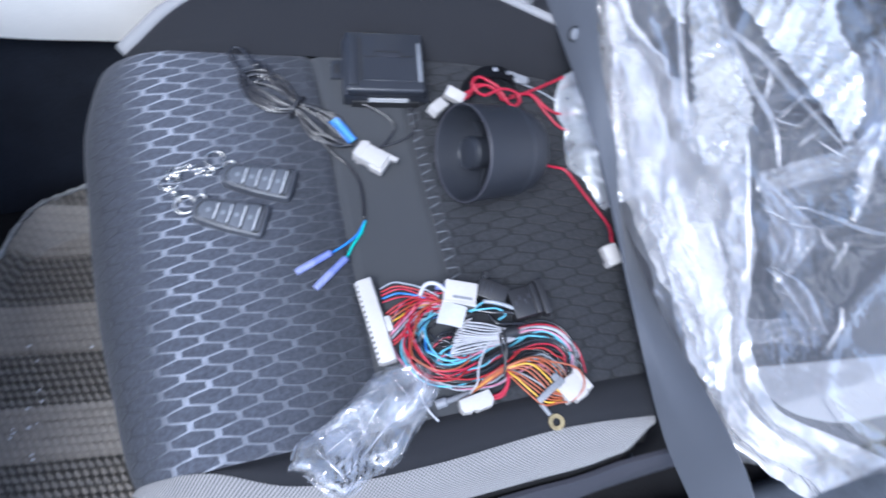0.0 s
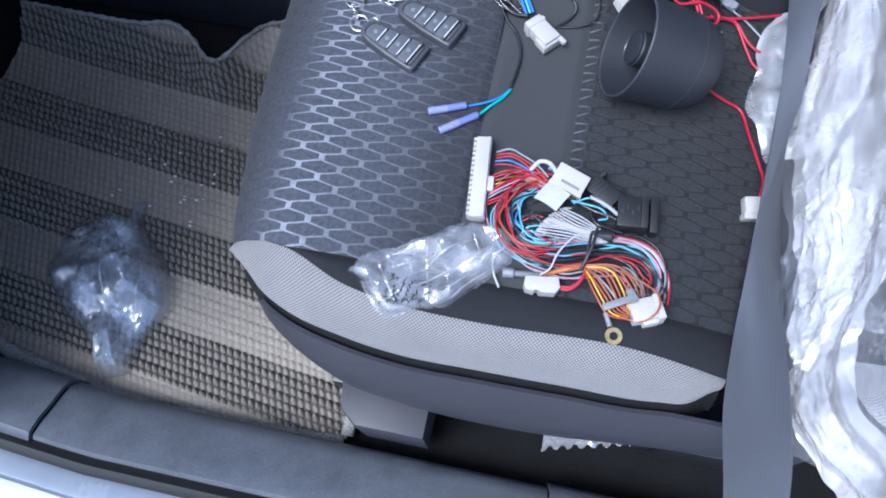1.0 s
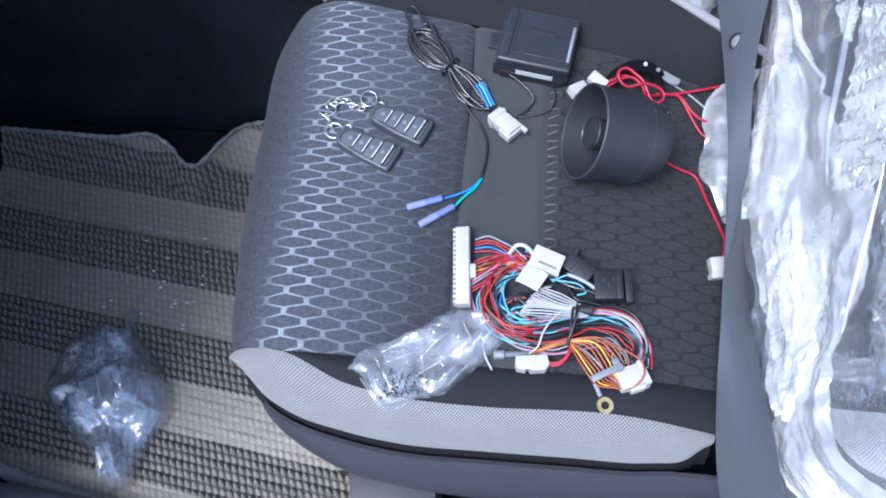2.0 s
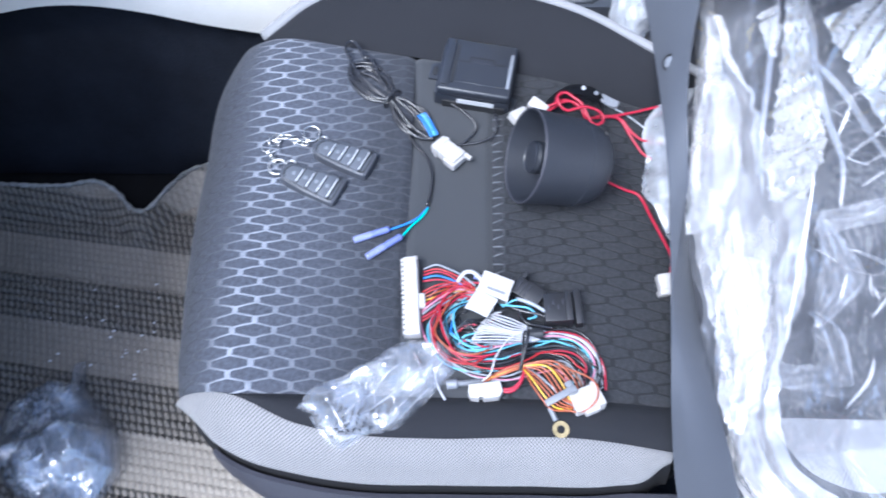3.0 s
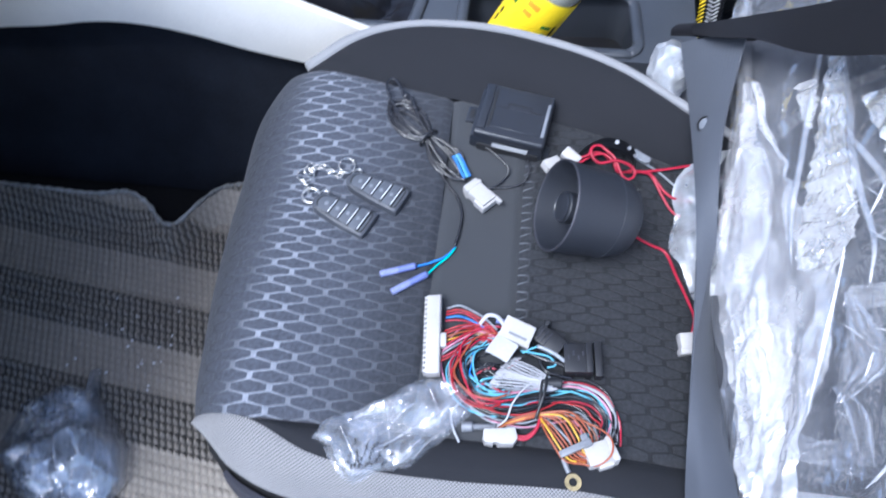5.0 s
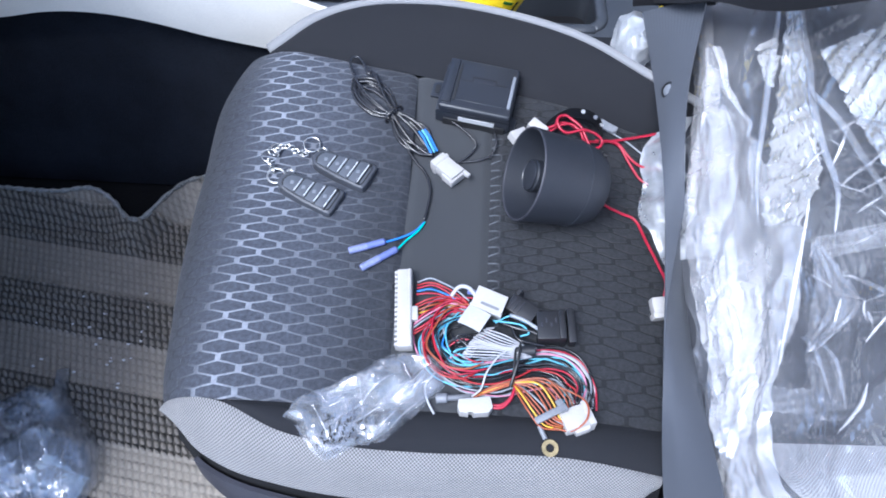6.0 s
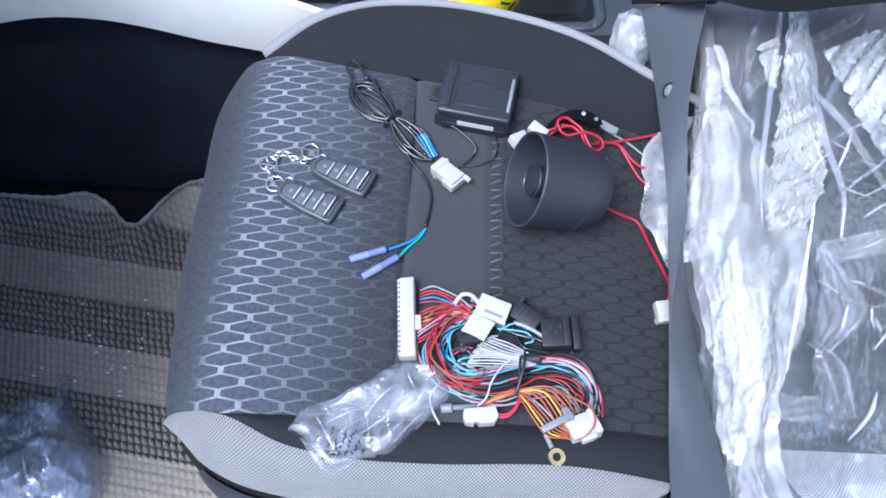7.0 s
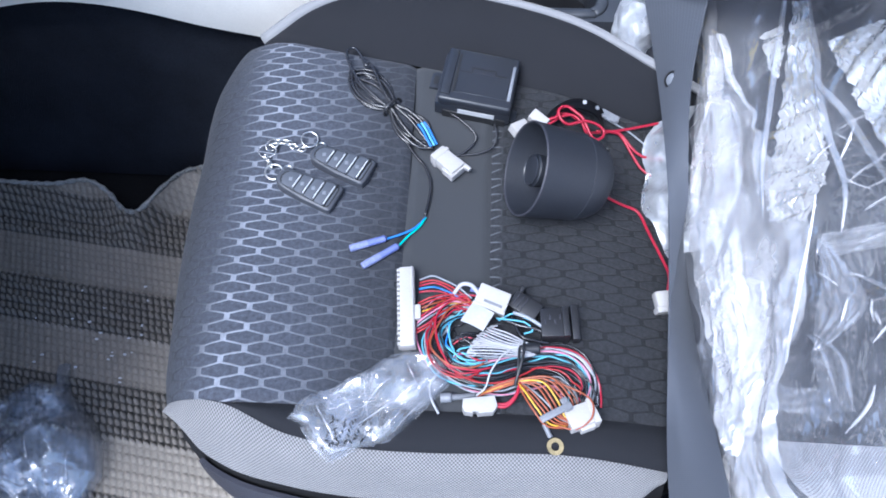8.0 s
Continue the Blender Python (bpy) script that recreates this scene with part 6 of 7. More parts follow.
part("plug_collar", box_bm((0.006, 0.017, 0.013), 0.002, 2, end_m @ pose(0.007, 0, 0)), NYLON_WHITE, cap_plug)

# ---- white sheet scrap tucked behind the belt ----
rows = []
scrap_edge = hermite([(0.105, 0.232), (0.125, 0.226), (0.145, 0.217), (0.158, 0.212), (0.172, 0.213), (0.182, 0.217), (0.215, 0.217), (0.228, 0.219), (0.250, 0.232)])
for i in range(31):
    y = 0.105 + 0.145 * i / 30
    x0 = scrap_edge(y)
    rows.append([(x0 + 0.034 * t / 10, y, seat_z(x0, y) + 0.004 + 0.03 * t / 10 + 0.012 * abs((y * 30 + t * 0.07) % 1 - 0.5) + 0.006 * noise.noise(Vector((y * 60, t * 0.5, 2)))) for t in range(11)])
tagged(lay("film_scrap", rows, FILM_SOFT, None, thick=0), "torn scrap of milky plastic film beside the belt", "plastic film")

# ---- wiring harness ----
loom = thing("wiring_harness", "bundle of coloured wires with white and black connectors", "wiring harness", at=(0.07, 0.0, 0.318))
random.seed(11)
WIRE_R = 0.00078
WORD = {"cyan": "sky blue"}


def wire(color, pts, r=WIRE_R, steps=5):
    return tube("wire", [on_seat(x, y, h) for x, y, h in pts], r, WIRES[color], loom, WORD.get(color, color) + " wire", sides=6, steps=steps)


# the long pin connector
con_m = Matrix.Translation(on_seat(-0.0015, 0.0355, 0.0065)) @ pose(0, 0, 0, 0, -4, 5)
long_con = part("long_connector", box_bm((0.0125, 0.0725, 0.0120), 0.0008, 2, con_m @ pose(0.001, 0, 0)), NYLON_WHITE, loom, "long white pin connector")
for k in range(16):
    part("tooth", box_bm((0.0026, 0.0026, 0.0115), 0.0003, 1, con_m @ pose(-0.0062, -0.0338 + 0.00450 * k, 0)), NYLON_WHITE, long_con)
part("latch", box_bm((0.006, 0.013, 0.006), 0.001, 2, con_m @ pose(0.0092, -0.006, 0.002)), NYLON_WHITE, long_con)
part("top_rail", box_bm((0.0020, 0.0720, 0.0016), 0.0004, 1, con_m @ pose(0.0055, 0, 0.0064)), NYLON_WHITE, long_con)

# leads from the long connector to the main bundle
groups = (
    (("crimson", "blue", "crimson", "red", "grey"), 0.058, ((0.018, 0.059), (0.028, 0.057), (0.040, 0.050), (0.052, 0.041))),
    (("yellow", "orange", "red", "red"), 0.037, ((0.018, 0.041), (0.030, 0.045), (0.042, 0.045), (0.054, 0.038))),
    (("red", "crimson", "grey", "pink", "crimson"), 0.020, ((0.016, 0.025), (0.026, 0.033), (0.038, 0.040), (0.052, 0.036))),
)
for colors, y0, way in groups:
    for k, c in enumerate(colors):
        o = (k - len(colors) / 2) * 0.0030
        pts = [(0.008, y0 + o, 0.007)] + [(x + 0.0015 * random.random(), y + o * (1 - 0.15 * i), 0.007 + 0.003 * random.random() + 0.0012 * k) for i, (x, y) in enumerate(way)]
        wire(c, pts)

# the main bundle: round the turn at its start, along the cushion and back at the end
course = [(0.055, 0.038), (0.040, 0.037), (0.028, 0.028), (0.0235, 0.008), (0.033, -0.012), (0.052, -0.020), (0.075, -0.018), (0.097, -0.011), (0.118, -0.0085), (0.135, -0.0140), (0.1440, -0.0265), (0.1440, -0.0400)]
shades = ("pink", "grey", "cyan", "black", "grey", "black", "black", "red", "black", "black", "crimson", "black", "black", "cyan", "black", "cyan", "grey", "pink", "white", "grey", "crimson", "black")
line = glide([(x, y, 0) for x, y in course], 2)
for k, c in enumerate(shades):
    f = k / (len(shades) - 1) - 0.5
    seed = random.random() * 10
    pts = []
    for i, p in enumerate(line):
        a, b = line[max(i - 1, 0)], line[min(i + 1, len(line) - 1)]
        side_dir = Vector((-(b - a).y, (b - a).x, 0)).normalized()
        s = i / (len(line) - 1)
        spread = 0.017 + 0.018 * smooth((s - 0.35) / 0.2) - 0.012 * smooth((s - 0.80) / 0.2)
        wob = (0.014 - 0.006 * smooth((s - 0.4) / 0.2)) * noise.noise(Vector((s * 4.5, seed, 0))) + 0.002 * noise.noise(Vector((s * 17, seed, 5)))
        q = p - side_dir * (f * spread * (-1) + wob)
        stack = 0.004 + 0.007 * (1 - abs(2 * f)) * (0.4 + 0.6 * ((k * 7) % 5) / 4)
        pts.append((q.x, q.y, stack + 0.002 * noise.noise(Vector((s * 7, seed, 3)))))
    wire(c, pts, steps=3)

# loose sky blue, red and black turns at the bundle's start
for k, (c, grow) in enumerate((("cyan", 1.0), ("cyan", 0.76), ("red", 1.16), ("orange", 1.08), ("cyan", 0.90), ("crimson", 1.02), ("black", 0.84), ("crimson", 1.22), ("blue", 0.60))):
    pts = []
    for i in range(10):
        a = radians(55 + 27 * i)
        pts.append((0.050 + 0.004 * math.sin(k * 2.1) + 0.027 * grow * math.cos(a) * (1 + 0.15 * math.sin(3 * a + k)) + 0.003 * random.random(), 0.008 + 0.004 * math.cos(k * 1.7) + 0.027 * grow * math.sin(a) + 0.003 * random.random(), 0.009 + 0.0015 * (k % 4)))
    wire(c, pts)
for k in range(12):
    c = ("crimson", "black", "cyan", "black", "black", "black")[k % 6]
    x0, y0 = 0.030 + 0.012 * random.random(), -0.010 + 0.030 * random.random()
    x1, y1 = 0.054 + 0.020 * random.random(), -0.010 + 0.034 * random.random()
    wire(c, [(x0, y0, 0.006), ((x0 + x1) / 2 - 0.006, (y0 + y1) / 2 + 0.012 * (random.random() - 0.5), 0.010 + 0.003 * random.random()), ((x0 + x1) / 2 + 0.006, (y0 + y1) / 2 + 0.012 * (random.random() - 0.5), 0.010 + 0.003 * random.random()), (x1, y1, 0.006)])
# white wires fanned out and gathered again
for k in range(20):
    f = k / 19
    tip = Vector((0.0505, -0.0075)).lerp(Vector((0.0690, 0.0175)), f) + Vector((-0.0025, 0.0015)) * math.sin(math.pi * f)
    close = Vector((0.0985, -0.0060 + 0.0115 * f))
    half = tip.lerp(close, 0.5) + Vector((0.0, 0.0025 * math.sin(7 * f) - 0.001))
    hook = tip + Vector((0.0060, 0.0022 if k % 2 else -0.0020))
    up = 0.014 + 0.0013 * (k % 3)
    wire("white" if k % 3 else "grey", [(hook.x, hook.y, up - 0.002), (tip.x, tip.y, up), (half.x, half.y, up + 0.001), (close.x, close.y, up - 0.001), (0.1090, -0.0020 + 0.006 * f, 0.011)], 0.00060)
wire("white", [(0.110, 0.004, 0.012), (0.094, 0.003, 0.016), (0.080, -0.006, 0.017), (0.070, -0.020, 0.015), (0.066, -0.032, 0.010), (0.059, -0.038, 0.006)])
wire("white", [(0.030, -0.018, 0.006), (0.022, -0.030, 0.005), (0.024, -0.042, 0.004), (0.030, -0.053, 0.003)], 0.0009)
wire("cyan", [(0.076, 0.026, 0.010), (0.088, 0.031, 0.014), (0.100, 0.027, 0.012), (0.108, 0.025, 0.010)])
wire("cyan", [(0.074, 0.027, 0.012), (0.086, 0.026, 0.012), (0.098, 0.024, 0.012), (0.104, 0.018, 0.010), (0.097, 0.015, 0.010)])
wire("black", [(0.080, 0.028, 0.008), (0.094, 0.022, 0.010), (0.108, 0.019, 0.010), (0.122, 0.012, 0.008)], 0.0016)
wire("grey", [(0.088, 0.032, 0.014), (0.100, 0.027, 0.015), (0.112, 0.020, 0.013), (0.119, 0.014, 0.011)], 0.0017)
wire("black", [(0.086, 0.036, 0.006), (0.094, 0.014, 0.009), (0.106, 0.010, 0.008), (0.118, 0.009, 0.006)], 0.0014)

# orange and yellow wires with their own connector
for k in range(7):
    f = k / 6
    c = ("orange", "orange", "yellow", "orange", "orange", "orange", "brown", "orange")[k % 8]
    wire(c, [(0.052 + 0.006 * f, -0.041 + 0.002 * f, 0.004), (0.074, -0.033 + 0.004 * f, 0.007), (0.092, -0.027 + 0.003 * f, 0.010), (0.106 + 0.012 * f, -0.030 + 0.008 * f, 0.012 + 0.002 * (k % 3)), (0.115 + 0.020 * f, -0.042 + 0.006 * f, 0.012), (0.121 + 0.017 * f, -0.052 + 0.002 * f, 0.010), (0.130 + 0.008 * f, -0.056, 0.009)])
for k in range(5):
    f = k / 4
    c = ("orange", "yellow", "orange", "orange", "grey", "orange")[k % 6]
    wire(c, [(0.091, -0.026, 0.009), (0.096 + 0.006 * f, -0.037 + 0.005 * f, 0.011 + 0.002 * (k % 2)), (0.104 + 0.010 * f, -0.050 + 0.007 * f, 0.011), (0.113 + 0.010 * f, -0.060 + 0.007 * f, 0.008), (0.127 + 0.006 * f, -0.061 + 0.004 * f, 0.007)])
wire("orange", [(0.112, -0.024, 0.012), (0.132, -0.030, 0.013), (0.147, -0.040, 0.018), (0.147, -0.054, 0.018), (0.136, -0.062, 0.010), (0.122, -0.060, 0.008)])

pc_m = Matrix.Translation(on_seat(0.1405, -0.0515, 0.0075)) @ pose(0, 0, 0, -6, 0, 22)
pcon = part("white_connector", box_bm((0.024, 0.017, 0.013), 0.0012, 2, pc_m), NYLON_WHITE, loom, "white nylon connector with orange wires")
part("latch", box_bm((0.012, 0.004, 0.008), 0.001, 2, pc_m @ pose(0.001, -0.0095, -0.001)), NYLON_WHITE, pcon)
part("collar", box_bm((0.005, 0.020, 0.0145), 0.0008, 2, pc_m @ pose(0.0095, 0, 0)), NYLON_WHITE, pcon)
t_m = Matrix.Translation(on_seat(0.1200, -0.0510, 0.0150)) @ pose(0, 0, 0, 0, -6, 28)
part("grey_tape", box_bm((0.027, 0.0055, 0.0035), 0.0012, 2, t_m), TAPE_GREY, loom, "grey tape wrap")
part("grey_tape", box_bm((0.006, 0.011, 0.0035), 0.0012, 2, t_m @ pose(0.010, 0.002, -0.001)), TAPE_GREY, loom, "grey tape wrap")
p, q = on_seat(0.1115, -0.0585, 0.007), on_seat(0.1165, -0.0680, 0.004)
tube("ring_neck", [p, p.lerp(q, 0.5), q], 0.0021, TAPE_GREY, loom, "grey crimp barrel")
bm = bmesh.new()
ring_m = Matrix.Translation(on_seat(0.1200, -0.0745, 0.0022)) @ pose(0, 0, 0, 6, 0, 0)
n_ring = 28
loops = [[bm.verts.new(ring_m @ Vector((r * math.cos(2 * math.pi * i / n_ring), r * math.sin(2 * math.pi * i / n_ring), z))) for i in range(n_ring)] for r, z in ((0.0064, 0.0), (0.0064, 0.0012), (0.0032, 0.0012), (0.0032, 0.0))]
for a in range(4):
    for i in range(n_ring):
        bm.faces.new((loops[a][i], loops[a][(i + 1) % n_ring], loops[(a + 1) % 4][(i + 1) % n_ring], loops[(a + 1) % 4][i]))
part("ring_terminal", bm, BRASS, loom, "brass ring terminal")

w3 = Matrix.Translation(on_seat(0.0620, -0.0462, 0.0058)) @ pose(0, 0, 0, 0, 0, 6)
part("white_connector", prism_bm([(-0.014, -0.001), (-0.0125, -0.005), (-0.006, -0.0065), (-0.0055, -0.0045), (-0.003, -0.0045), (-0.002, -0.0068), (0.010, -0.0066), (0.0135, -0.002), (0.012, 0.0065), (-0.013, 0.0055)], -0.0055, 0.0055, 0.001, m=w3), NYLON_WHITE, loom, "white nylon two-way connector")
for y in (-0.002, 0.0):
    wire("crimson", [(0.074, -0.0440 + y, 0.006), (0.083, -0.0435 + y, 0.007), (0.090, -0.037 + y * 0.5, 0.009), (0.0935, -0.0265, 0.010)], 0.0013)
tube("grey_splice", [on_seat(0.031, -0.0405, 0.004), on_seat(0.039, -0.0398, 0.005), on_seat(0.042, -0.0395, 0.005), on_seat(0.059, -0.0372, 0.004)], lambda s: 0.0040 - 0.0016 * smooth((s - 0.35) * 6), TAPE_GREY, loom, "grey taped splice", sides=9)

# white connector and folded white flag on the bundle
k_m = Matrix.Translation(on_seat(0.0700, 0.0415, 0.0150)) @ pose(0, 0, 0, 5, 4, -20)
kcon = part("white_connector", box_bm((0.027, 0.020, 0.011), 0.0012, 2, k_m), NYLON_WHITE, loom, "white nylon connector block")
part("lip", box_bm((0.028, 0.003, 0.0125), 0.0008, 2, k_m @ pose(0, -0.0085, 0)), NYLON_WHITE, kcon)
part("slot", box_bm((0.016, 0.0022, 0.0012), 0.0, 1, k_m @ pose(0.002, -0.004, 0.0056)), TAPE_GREY, kcon, "shallow moulded slot")
tube("sleeve", [on_seat(0.052, 0.0515, 0.016), on_seat(0.060, 0.0500, 0.016)], 0.0024, BLUE_SLEEVE, loom, "blue vinyl sleeve", sides=9)
tube("wire", [on_seat(x, y, h) for x, y, h in ((0.038, 0.048, 0.012), (0.044, 0.055, 0.016), (0.052, 0.054, 0.018), (0.058, 0.046, 0.020), (0.060, 0.040, 0.018))], 0.0018, WIRES["white"], loom, "white wire", steps=5)
f_m = Matrix.Translation(on_seat(0.0580, 0.0235, 0.0230)) @ pose(0, 0, 0, 4, -8, -28)
rows = [[f_m @ Vector((-0.0105 + 0.021 * i / 8, -0.0095 + 0.019 * j / 6, 0.0022 * math.sin(math.pi * i / 8) - 0.003 * (j / 6) ** 2)) for j in range(7)] for i in range(9)]
lay("paper_flag", rows, LABEL_WHITE, loom, "folded white paper flag", thick=0.0008)

# black fuse holder and relay socket
b_m = Matrix.Translation(on_seat(0.0985, 0.0400, 0.0075)) @ pose(0, 0, 0, 6, 0, -34)
fuse = part("fuse_holder", box_bm((0.026, 0.016, 0.011), 0.0012, 2, b_m), BLACK_PLASTIC, loom, "black plastic fuse holder")
for k in range(3):
    part("rib", box_bm((0.0010, 0.013, 0.0012), 0.0003, 1, b_m @ pose(-0.009 + 0.004 * k, -0.001, 0.0060)), TRIM_GREY, fuse)
part("clip", box_bm((0.004, 0.006, 0.016), 0.0008, 1, b_m @ pose(-0.010, 0.010, 0)), BLACK_PLASTIC, fuse)
r_m = Matrix.Translation(on_seat(0.1225, 0.0240, 0.0085)) @ pose(0, 0, 0, 0, -3, 3)
relay = part("relay_socket", box_bm((0.024, 0.025, 0.014), 0.0012, 2, r_m), BLACK_PLASTIC, loom, "black plastic relay socket")
part("flange", box_bm((0.006, 0.031, 0.011), 0.0010, 2, r_m @ pose(0.0165, 0.001, -0.001)), BLACK_PLASTIC, relay)
part("flange", box_bm((0.005, 0.026, 0.018), 0.0010, 2, r_m @ pose(0.0085, 0, 0.0)), BLACK_PLASTIC, relay)
for k in range(4):
    part("pin_slot", box_bm((0.0015, 0.004, 0.0012), 0.0002, 1, r_m @ pose(-0.008 + 0.004 * k, 0.004 * (k % 2), 0.0072)), TRIM_GREY, relay)
tie = [Vector((0.0945 - 0.004 * math.sin(a / 2), -0.010 + 0.018 * math.cos(a), seat_z(0.094, -0.01) + 0.008 + 0.010 * math.sin(a))) for a in np.linspace(0, 2 * math.pi, 17)]
tube("cable_tie", tie, 0.0011, BLACK_PLASTIC, loom, "black cable tie", closed=True, steps=2)
tube("cable_tie", [on_seat(0.0965, 0.006, 0.015), on_seat(0.0955, -0.004, 0.020), on_seat(0.0935, -0.014, 0.020), on_seat(0.0900, -0.026, 0.015), on_seat(0.089, -0.030, 0.012)], 0.0012, BLACK_PLASTIC, loom, "black cable tie")
tape_pts = [on_seat(x, y, 0.0125) for x, y in ((0.093, 0.000), (0.101, 0.001), (0.109, 0.0015))]
tube("black_tape", tape_pts, 0.0050, BLACK_PLASTIC, loom, "black tape wrap", sides=12)

# ---- crumpled bags ----
def film_bag(name, outline, height, material, parent, seed, ground, folds, size, rings=22, sharp=7, spikes=0.0):
    """One skin of a crumpled bag over a straight-edged outline: flat facets between straight creases. Gives its height."""
    rnd = random.Random(seed)
    cx = sum(p[0] for p in outline) / len(outline)
    cy = sum(p[1] for p in outline) / len(outline)
    reach = max(math.hypot(x - cx, y - cy) for x, y in outline)
    lines = straight_folds(rnd, folds, 0.35 * reach, 1.3 * reach, size)

    def lift(x, y, r):
        bend = fold_height(lines, x, y, seed)
        bend += spikes * max(ridge((x * 38, y * 38, seed), 1.0), 0) ** 3
        dome = height * max(1 - r * r, 0) ** 0.55
        return ground(x, y) + 0.0014 + max(dome + bend * (1 - r**4), 0.0)

    rim = []
    for k, p in enumerate(outline):
        q = outline[(k + 1) % len(outline)]
        rim += [(p[0] + (q[0] - p[0]) * i / 7, p[1] + (q[1] - p[1]) * i / 7) for i in range(7)]
    n = len(rim)
    verts = [(cx, cy, lift(cx, cy, 0))]
    for r in range(1, rings + 1):
        for x, y in rim:
            f = r / rings
            x, y = cx + (x - cx) * f, cy + (y - cy) * f
            verts.append((x, y, lift(x, y, f)))
    faces = [(0, 1 + k, 1 + (k + 1) % n) for k in range(n)]
    for r in range(rings - 1):
        o = 1 + r * n
        faces += [(o + k, o + n + k, o + n + (k + 1) % n, o + (k + 1) % n) for k in range(n)]
    ob = link(name, verts, faces, material, parent)
    ob.data.set_sharp_from_angle(angle=radians(sharp))

    def top(x, y):
        dx, dy, best = x - cx, y - cy, 1.0
        for k, p in enumerate(outline):
            q = outline[(k + 1) % len(outline)]
            ex, ey = q[0] - p[0], q[1] - p[1]
            det = dx * ey - dy * ex
            if abs(det) > 1e-12:
                s = ((p[0] - cx) * ey - (p[1] - cy) * ex) / det
                u = ((p[0] - cx) * dy - (p[1] - cy) * dx) / det
                if s > 0 and 0 <= u <= 1:
                    best = 1 / s
        return lift(x, y, best) if best < 1 else ground(x, y)

    return top


def any_seat(x, y):
    """The cushion, with the mesh band where the bag hangs over it."""
    z = seat_z(x, y)
    edge = mesh_top(x)
    return z - 0.9 * max(0.0, edge - y) * smooth((edge - y) / 0.02) + 0.002


bag = thing("plastic_bag", "small crumpled clear bag with dark printing on the cushion", "plastic bag", at=(-0.02, -0.05, 0.32))
bag_edge = [(-0.0870, -0.0640), (-0.0782, -0.0460), (-0.0507, -0.0330), (-0.0338, -0.0213), (-0.0167, -0.0084), (0.0060, -0.0023), (0.0340, -0.0040), (0.0372, -0.0287), (0.0162, -0.0530), (-0.0019, -0.0739), (-0.0269, -0.0824), (-0.0514, -0.0931), (-0.0684, -0.0792), (-0.0770, -0.0680)]
low_of_bag = film_bag("bag_skin", [(x * 0.97 - 0.0006, y * 0.97 - 0.0012) for x, y in bag_edge], 0.006, FILM_BAG, bag, 9, any_seat, 6, 0.36, rings=36, spikes=0.002)


def bag_folds(x, y):
    """Straight sharp folds that cross at several slants, largest first."""
    total = 0.0
    for w, (turn, gap, tall) in enumerate(((0.95, 0.030, 0.0060), (2.05, 0.026, 0.0030), (1.45, 0.0150, 0.0014), (0.75, 0.0085, 0.0006))):
        p, q = math.cos(turn) * y - math.sin(turn) * x, math.cos(turn) * x + math.sin(turn) * y
        d = p / gap + 0.7 * noise.noise(Vector((q * 16, p * 10, w * 3.1))) + 0.31 * w
        total += tall * (1 - 2 * abs(d % 1.0 - 0.5)) * (0.45 + 0.9 * abs(noise.noise(Vector((q * 20, p * 20, 9.0 + w)))))
    return total


def top_of_bag(x, y):
    base = low_of_bag(x, y)
    return base + bag_folds(x, y) * smooth((base - any_seat(x, y)) / 0.004)


rnd = random.Random(5)
upper = [(-0.0870, -0.0640), (-0.0782, -0.0460), (-0.0507, -0.0330), (-0.0338, -0.0213), (-0.0167, -0.0084), (0.0060, -0.0023), (0.0340, -0.0040)]
lower = [(-0.0770, -0.0680), (-0.0684, -0.0792), (-0.0514, -0.0931), (-0.0269, -0.0824), (-0.0019, -0.0739), (0.0162, -0.0530), (0.0372, -0.0287)]
verts, faces = [], []
for i, (a, b) in enumerate(ways(upper, lower, 64)):
    for j in range(44):
        u = (j + (rnd.uniform(-0.35, 0.35) if 0 < j < 43 else rnd.uniform(-0.8, 0.8))) / 43
        p = a.lerp(b, u)
        verts.append((p.y, p.z, top_of_bag(p.y, p.z) + rnd.uniform(0, 0.0001)))
for i in range(63):
    for j in range(43):
        q = (i * 44 + j, i * 44 + j + 1, (i + 1) * 44 + j + 1, (i + 1) * 44 + j)
        faces += [(q[0], q[1], q[2]), (q[0], q[2], q[3])] if rnd.random() < 0.5 else [(q[0], q[1], q[3]), (q[1], q[2], q[3])]
link("bag_skin", verts, faces, FILM_CRISP, bag).data.set_sharp_from_angle(angle=radians(18))
tuck = [(-0.0601, -0.0400), (-0.0310, -0.0410), (-0.0326, -0.0571), (-0.0276, -0.0702), (-0.0432, -0.0837), (-0.0522, -0.0799), (-0.0605, -0.0584)]
top_of_fold = film_bag("folded_film", tuck, 0.013, FILM_BAG, bag, 14, any_seat, 4, 0.30, rings=30)
mouth_end = [(-0.0160, -0.0560), (-0.0100, -0.0376), (0.0100, -0.0250), (0.0254, -0.0130), (0.0350, -0.0075), (0.0366, -0.0290), (0.0139, -0.0480)]
film_bag("folded_film", mouth_end, 0.016, FILM_VEIL, bag, 15, any_seat, 4, 0.30, rings=30)
film_bag("folded_film", [(-0.0330, -0.0240), (-0.0167, -0.0110), (0.0040, -0.0060), (0.0120, -0.0120), (-0.0080, -0.0240), (-0.0240, -0.0420)], 0.015, FILM_BAG, bag, 16, any_seat, 4, 0.36, rings=26)
tube("bag_corner", [Vector((-0.070, -0.066, any_seat(-0.070, -0.066) + 0.003)), Vector((-0.077, -0.061, any_seat(-0.077, -0.061) + 0.004)), Vector((-0.083, -0.060, any_seat(-0.083, -0.060) + 0.004)), Vector((-0.086, -0.064, any_seat(-0.086, -0.064) + 0.004))], lambda s: 0.0026 - 0.0018 * s, FILM_BAG, bag, "twisted corner of the bag")


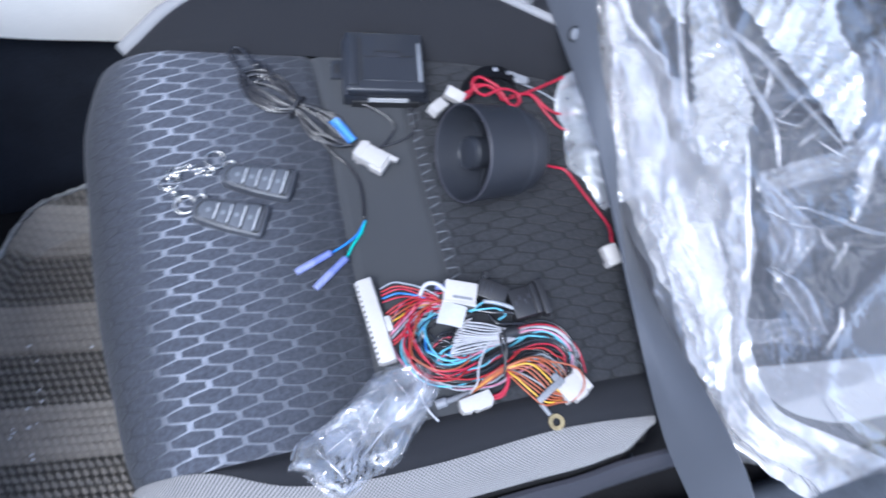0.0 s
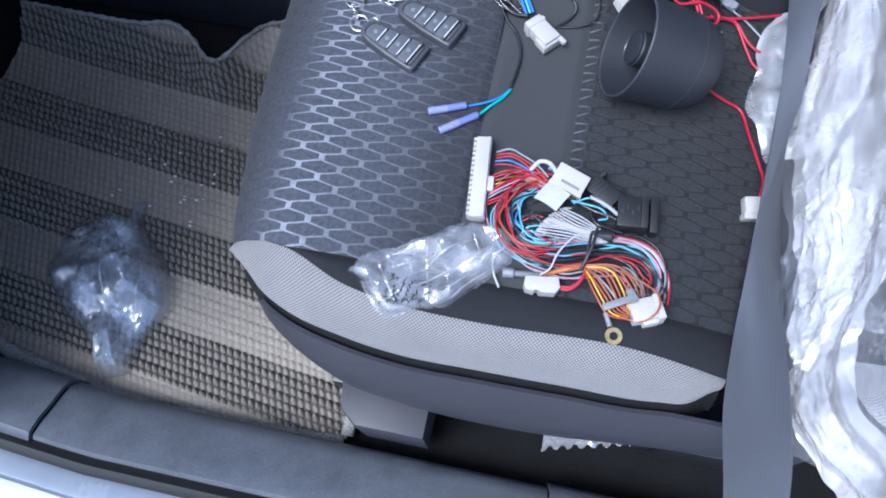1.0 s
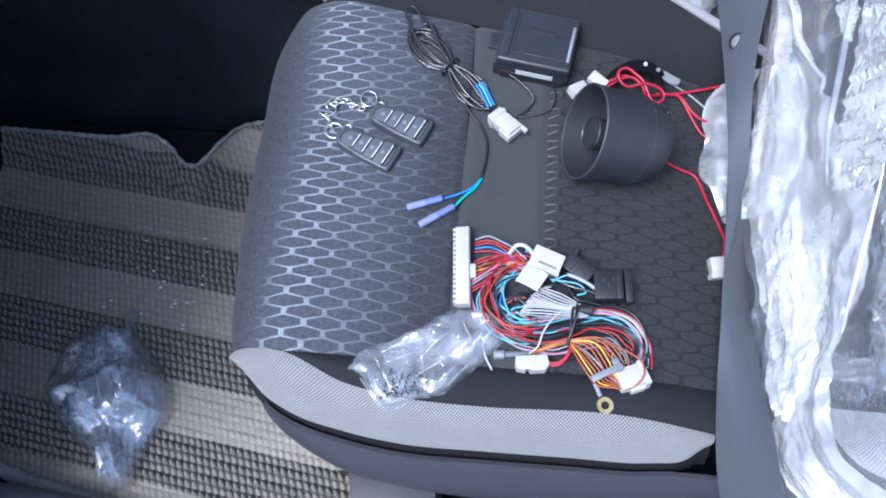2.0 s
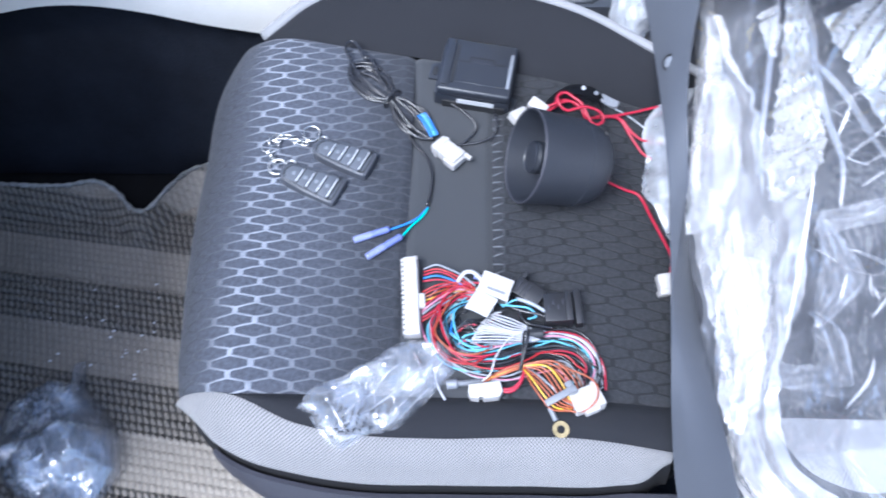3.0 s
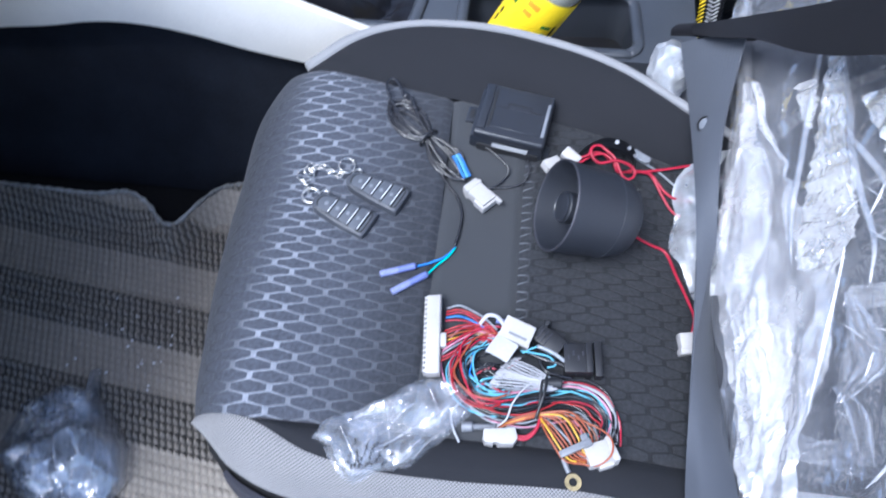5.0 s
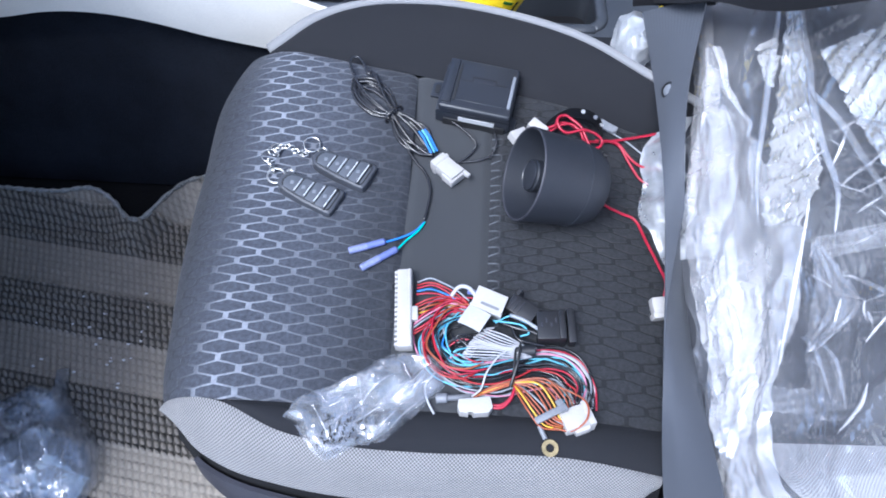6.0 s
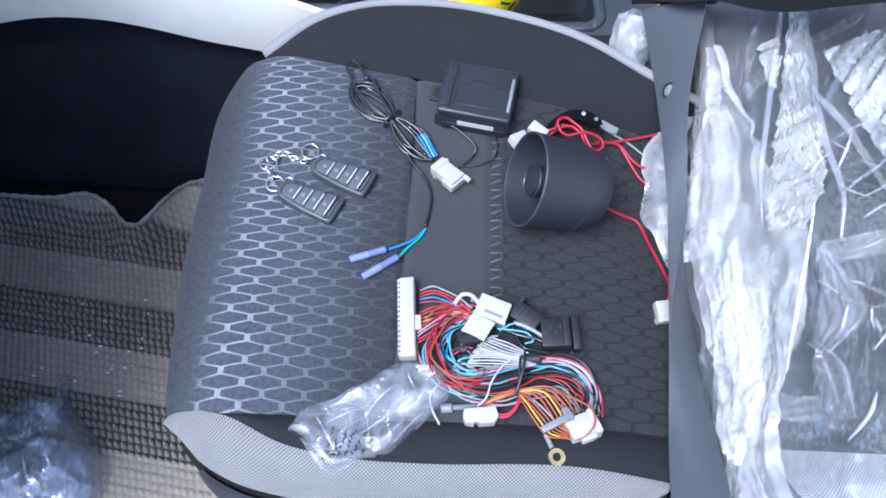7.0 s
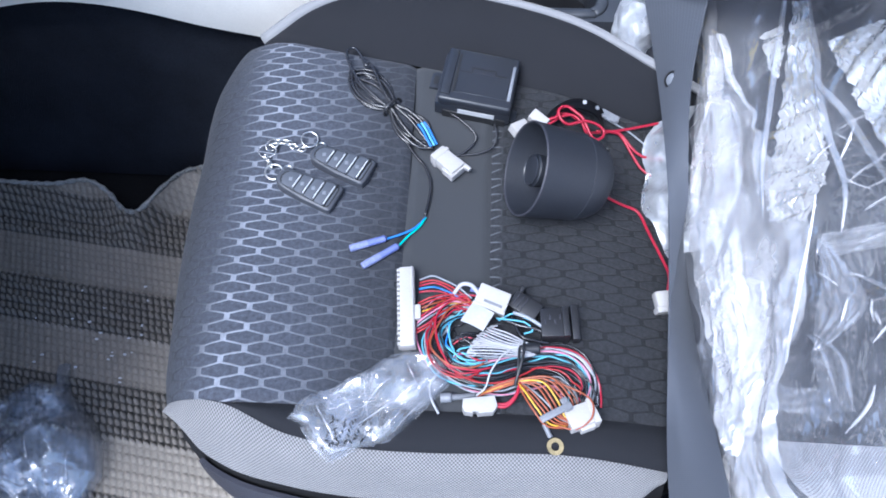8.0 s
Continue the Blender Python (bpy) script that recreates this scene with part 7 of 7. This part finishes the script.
def bag_crease(parent, top, a, b, r, bow=0.0):
    """A hard white crease in the film, from one point to another over its skin."""
    pts = []
    for i in range(9):
        f = i / 8
        x = a[0] + (b[0] - a[0]) * f - (b[1] - a[1]) * bow * math.sin(math.pi * f)
        y = a[1] + (b[1] - a[1]) * f + (b[0] - a[0]) * bow * math.sin(math.pi * f)
        pts.append(Vector((x, y, top(x, y) + 0.0005)))
    tube("film_crease", pts, lambda s: r * (0.15 + math.sin(math.pi * min(max(s, 0.02), 0.98))), FILM_PLEAT, parent, sides=5, steps=2, flat=0.4)


skin = lambda x, y: max(top_of_bag(x, y), top_of_fold(x, y))
for a, b, r, bow in (((-0.050, -0.080), (0.030, -0.020), 0.0011, 0.03), ((-0.046, -0.070), (0.005, -0.020), 0.0009, 0.12), ((-0.066, -0.052), (-0.044, -0.084), 0.0010, 0.05), ((-0.030, -0.030), (-0.020, -0.076), 0.0008, -0.10), ((-0.004, -0.072), (0.030, -0.030), 0.0009, 0.06), ((-0.060, -0.060), (-0.012, -0.034), 0.0007, -0.08), ((0.002, -0.014), (0.014, -0.038), 0.0007, 0.10), ((-0.018, -0.078), (0.006, -0.050), 0.0008, -0.06), ((-0.044, -0.042), (-0.036, -0.062), 0.0006, 0.2)):
    bag_crease(bag, skin, a, b, 0.8 * r, 0.25 * bow)
random.seed(3)
for k in range(6):
    o = Vector((-0.0560 + 0.0056 * k, -0.0860 + 0.0012 * k, 0))
    along = Vector((0.22 + 0.05 * k, 0.95, 0)).normalized()
    over = Vector((along.y, -along.x, 0))
    for g in range(8 - k // 2):
        if random.random() < 0.12:
            continue
        a = o + along * (0.0031 * g) + over * random.uniform(-0.0005, 0.0005)
        for stroke in range(2):
            b = a + along * random.uniform(-0.0004, 0.0020) + over * random.uniform(-0.0019, 0.0019)
            pts = [Vector((q.x, q.y, max(top_of_bag(q.x, q.y), top_of_fold(q.x, q.y)) + 0.0018)) for q in (a, a.lerp(b, 0.5), b)]
            tube("print_bar", pts, 0.00058, BLACK_INK, bag, "dark printed bar", sides=4, steps=1, flat=0.3)
            a = b

floor_bag = thing("plastic_bag", "crumpled smoky clear bag lying on the striped mat", "plastic bag", at=(-0.45, -0.05, 0.01))
ground_at = lambda x, y: 0.009
floor_edge = [(-0.540, 0.020), (-0.490, 0.052), (-0.455, 0.046), (-0.420, 0.020), (-0.385, -0.020), (-0.375, -0.060), (-0.392, -0.105), (-0.400, -0.150), (-0.420, -0.158), (-0.445, -0.125), (-0.500, -0.090), (-0.545, -0.040)]
top_of_floor_bag = film_bag("bag_skin", floor_edge, 0.052, FILM_FLOOR, floor_bag, 3, ground_at, 6, 0.42, 44, 8, 0.003)
film_bag("bag_skin", [(-0.46 + (x + 0.46) * 0.86, -0.04 + (y + 0.04) * 0.86) for x, y in floor_edge], 0.034, FILM_FLOOR, floor_bag, 8, ground_at, 6, 0.42, 36, 8, 0.003)
film_bag("bag_ear", [(-0.462, 0.000), (-0.468, 0.040), (-0.458, 0.076), (-0.448, 0.040), (-0.425, 0.004)], 0.030, FILM_FLOOR, floor_bag, 12, ground_at, 4, 0.50, 14)

for a, b, r, bow in (((-0.52, 0.0), (-0.43, -0.09), 0.0018, 0.08), ((-0.47, 0.03), (-0.41, -0.13), 0.0015, -0.06), ((-0.40, -0.02), (-0.415, -0.14), 0.0016, 0.10), ((-0.50, -0.06), (-0.42, -0.12), 0.0014, 0.05), ((-0.49, 0.03), (-0.44, -0.02), 0.0012, 0.15), ((-0.44, -0.05), (-0.39, -0.06), 0.0014, -0.1)):
    bag_crease(floor_bag, top_of_floor_bag, a, b, 0.7 * r, 0.3 * bow)

# ---- litter ----
random.seed(21)
for k in range(26):
    x, y = -0.43 + 0.10 * random.gauss(0, 0.6), 0.12 + 0.05 * random.gauss(0, 0.8)
    bm = bmesh.new()
    bmesh.ops.create_icosphere(bm, subdivisions=1, radius=0.0010 + 0.0012 * random.random())
    for v in bm.verts:
        v.co = Vector((v.co.x * (1 + random.random()), v.co.y, v.co.z * 0.6)) * (0.7 + 0.6 * random.random())
    bmesh.ops.transform(bm, matrix=Matrix.Translation((x, y, mat_z(x, y) + 0.0028)), verts=bm.verts)
    tagged(part("crumb", bm, FRAG_WHITE, None), "tiny pale crumb lying on the mat weave", "crumb", "crumbs on the mat")
rows = []
for i in range(29):
    x = 0.104 + 0.092 * i / 28
    y0 = -0.104 + 0.145 * (x - 0.104)
    torn = 0.004 * ((i // 2) % 2) + 0.003 * noise.noise(Vector((x * 90, 1, 0)))
    rows.append([(x, y0 - (0.036 - 0.010 * i / 28 - torn) * t / 6, 0.0625 + 0.003 * noise.noise(Vector((x * 60, t, 0)))) for t in range(7)])
tagged(lay("torn_tape", rows, FILM_VEIL, None, thick=0.0004), "torn strip of clear packing tape on the seat rail", "tape")
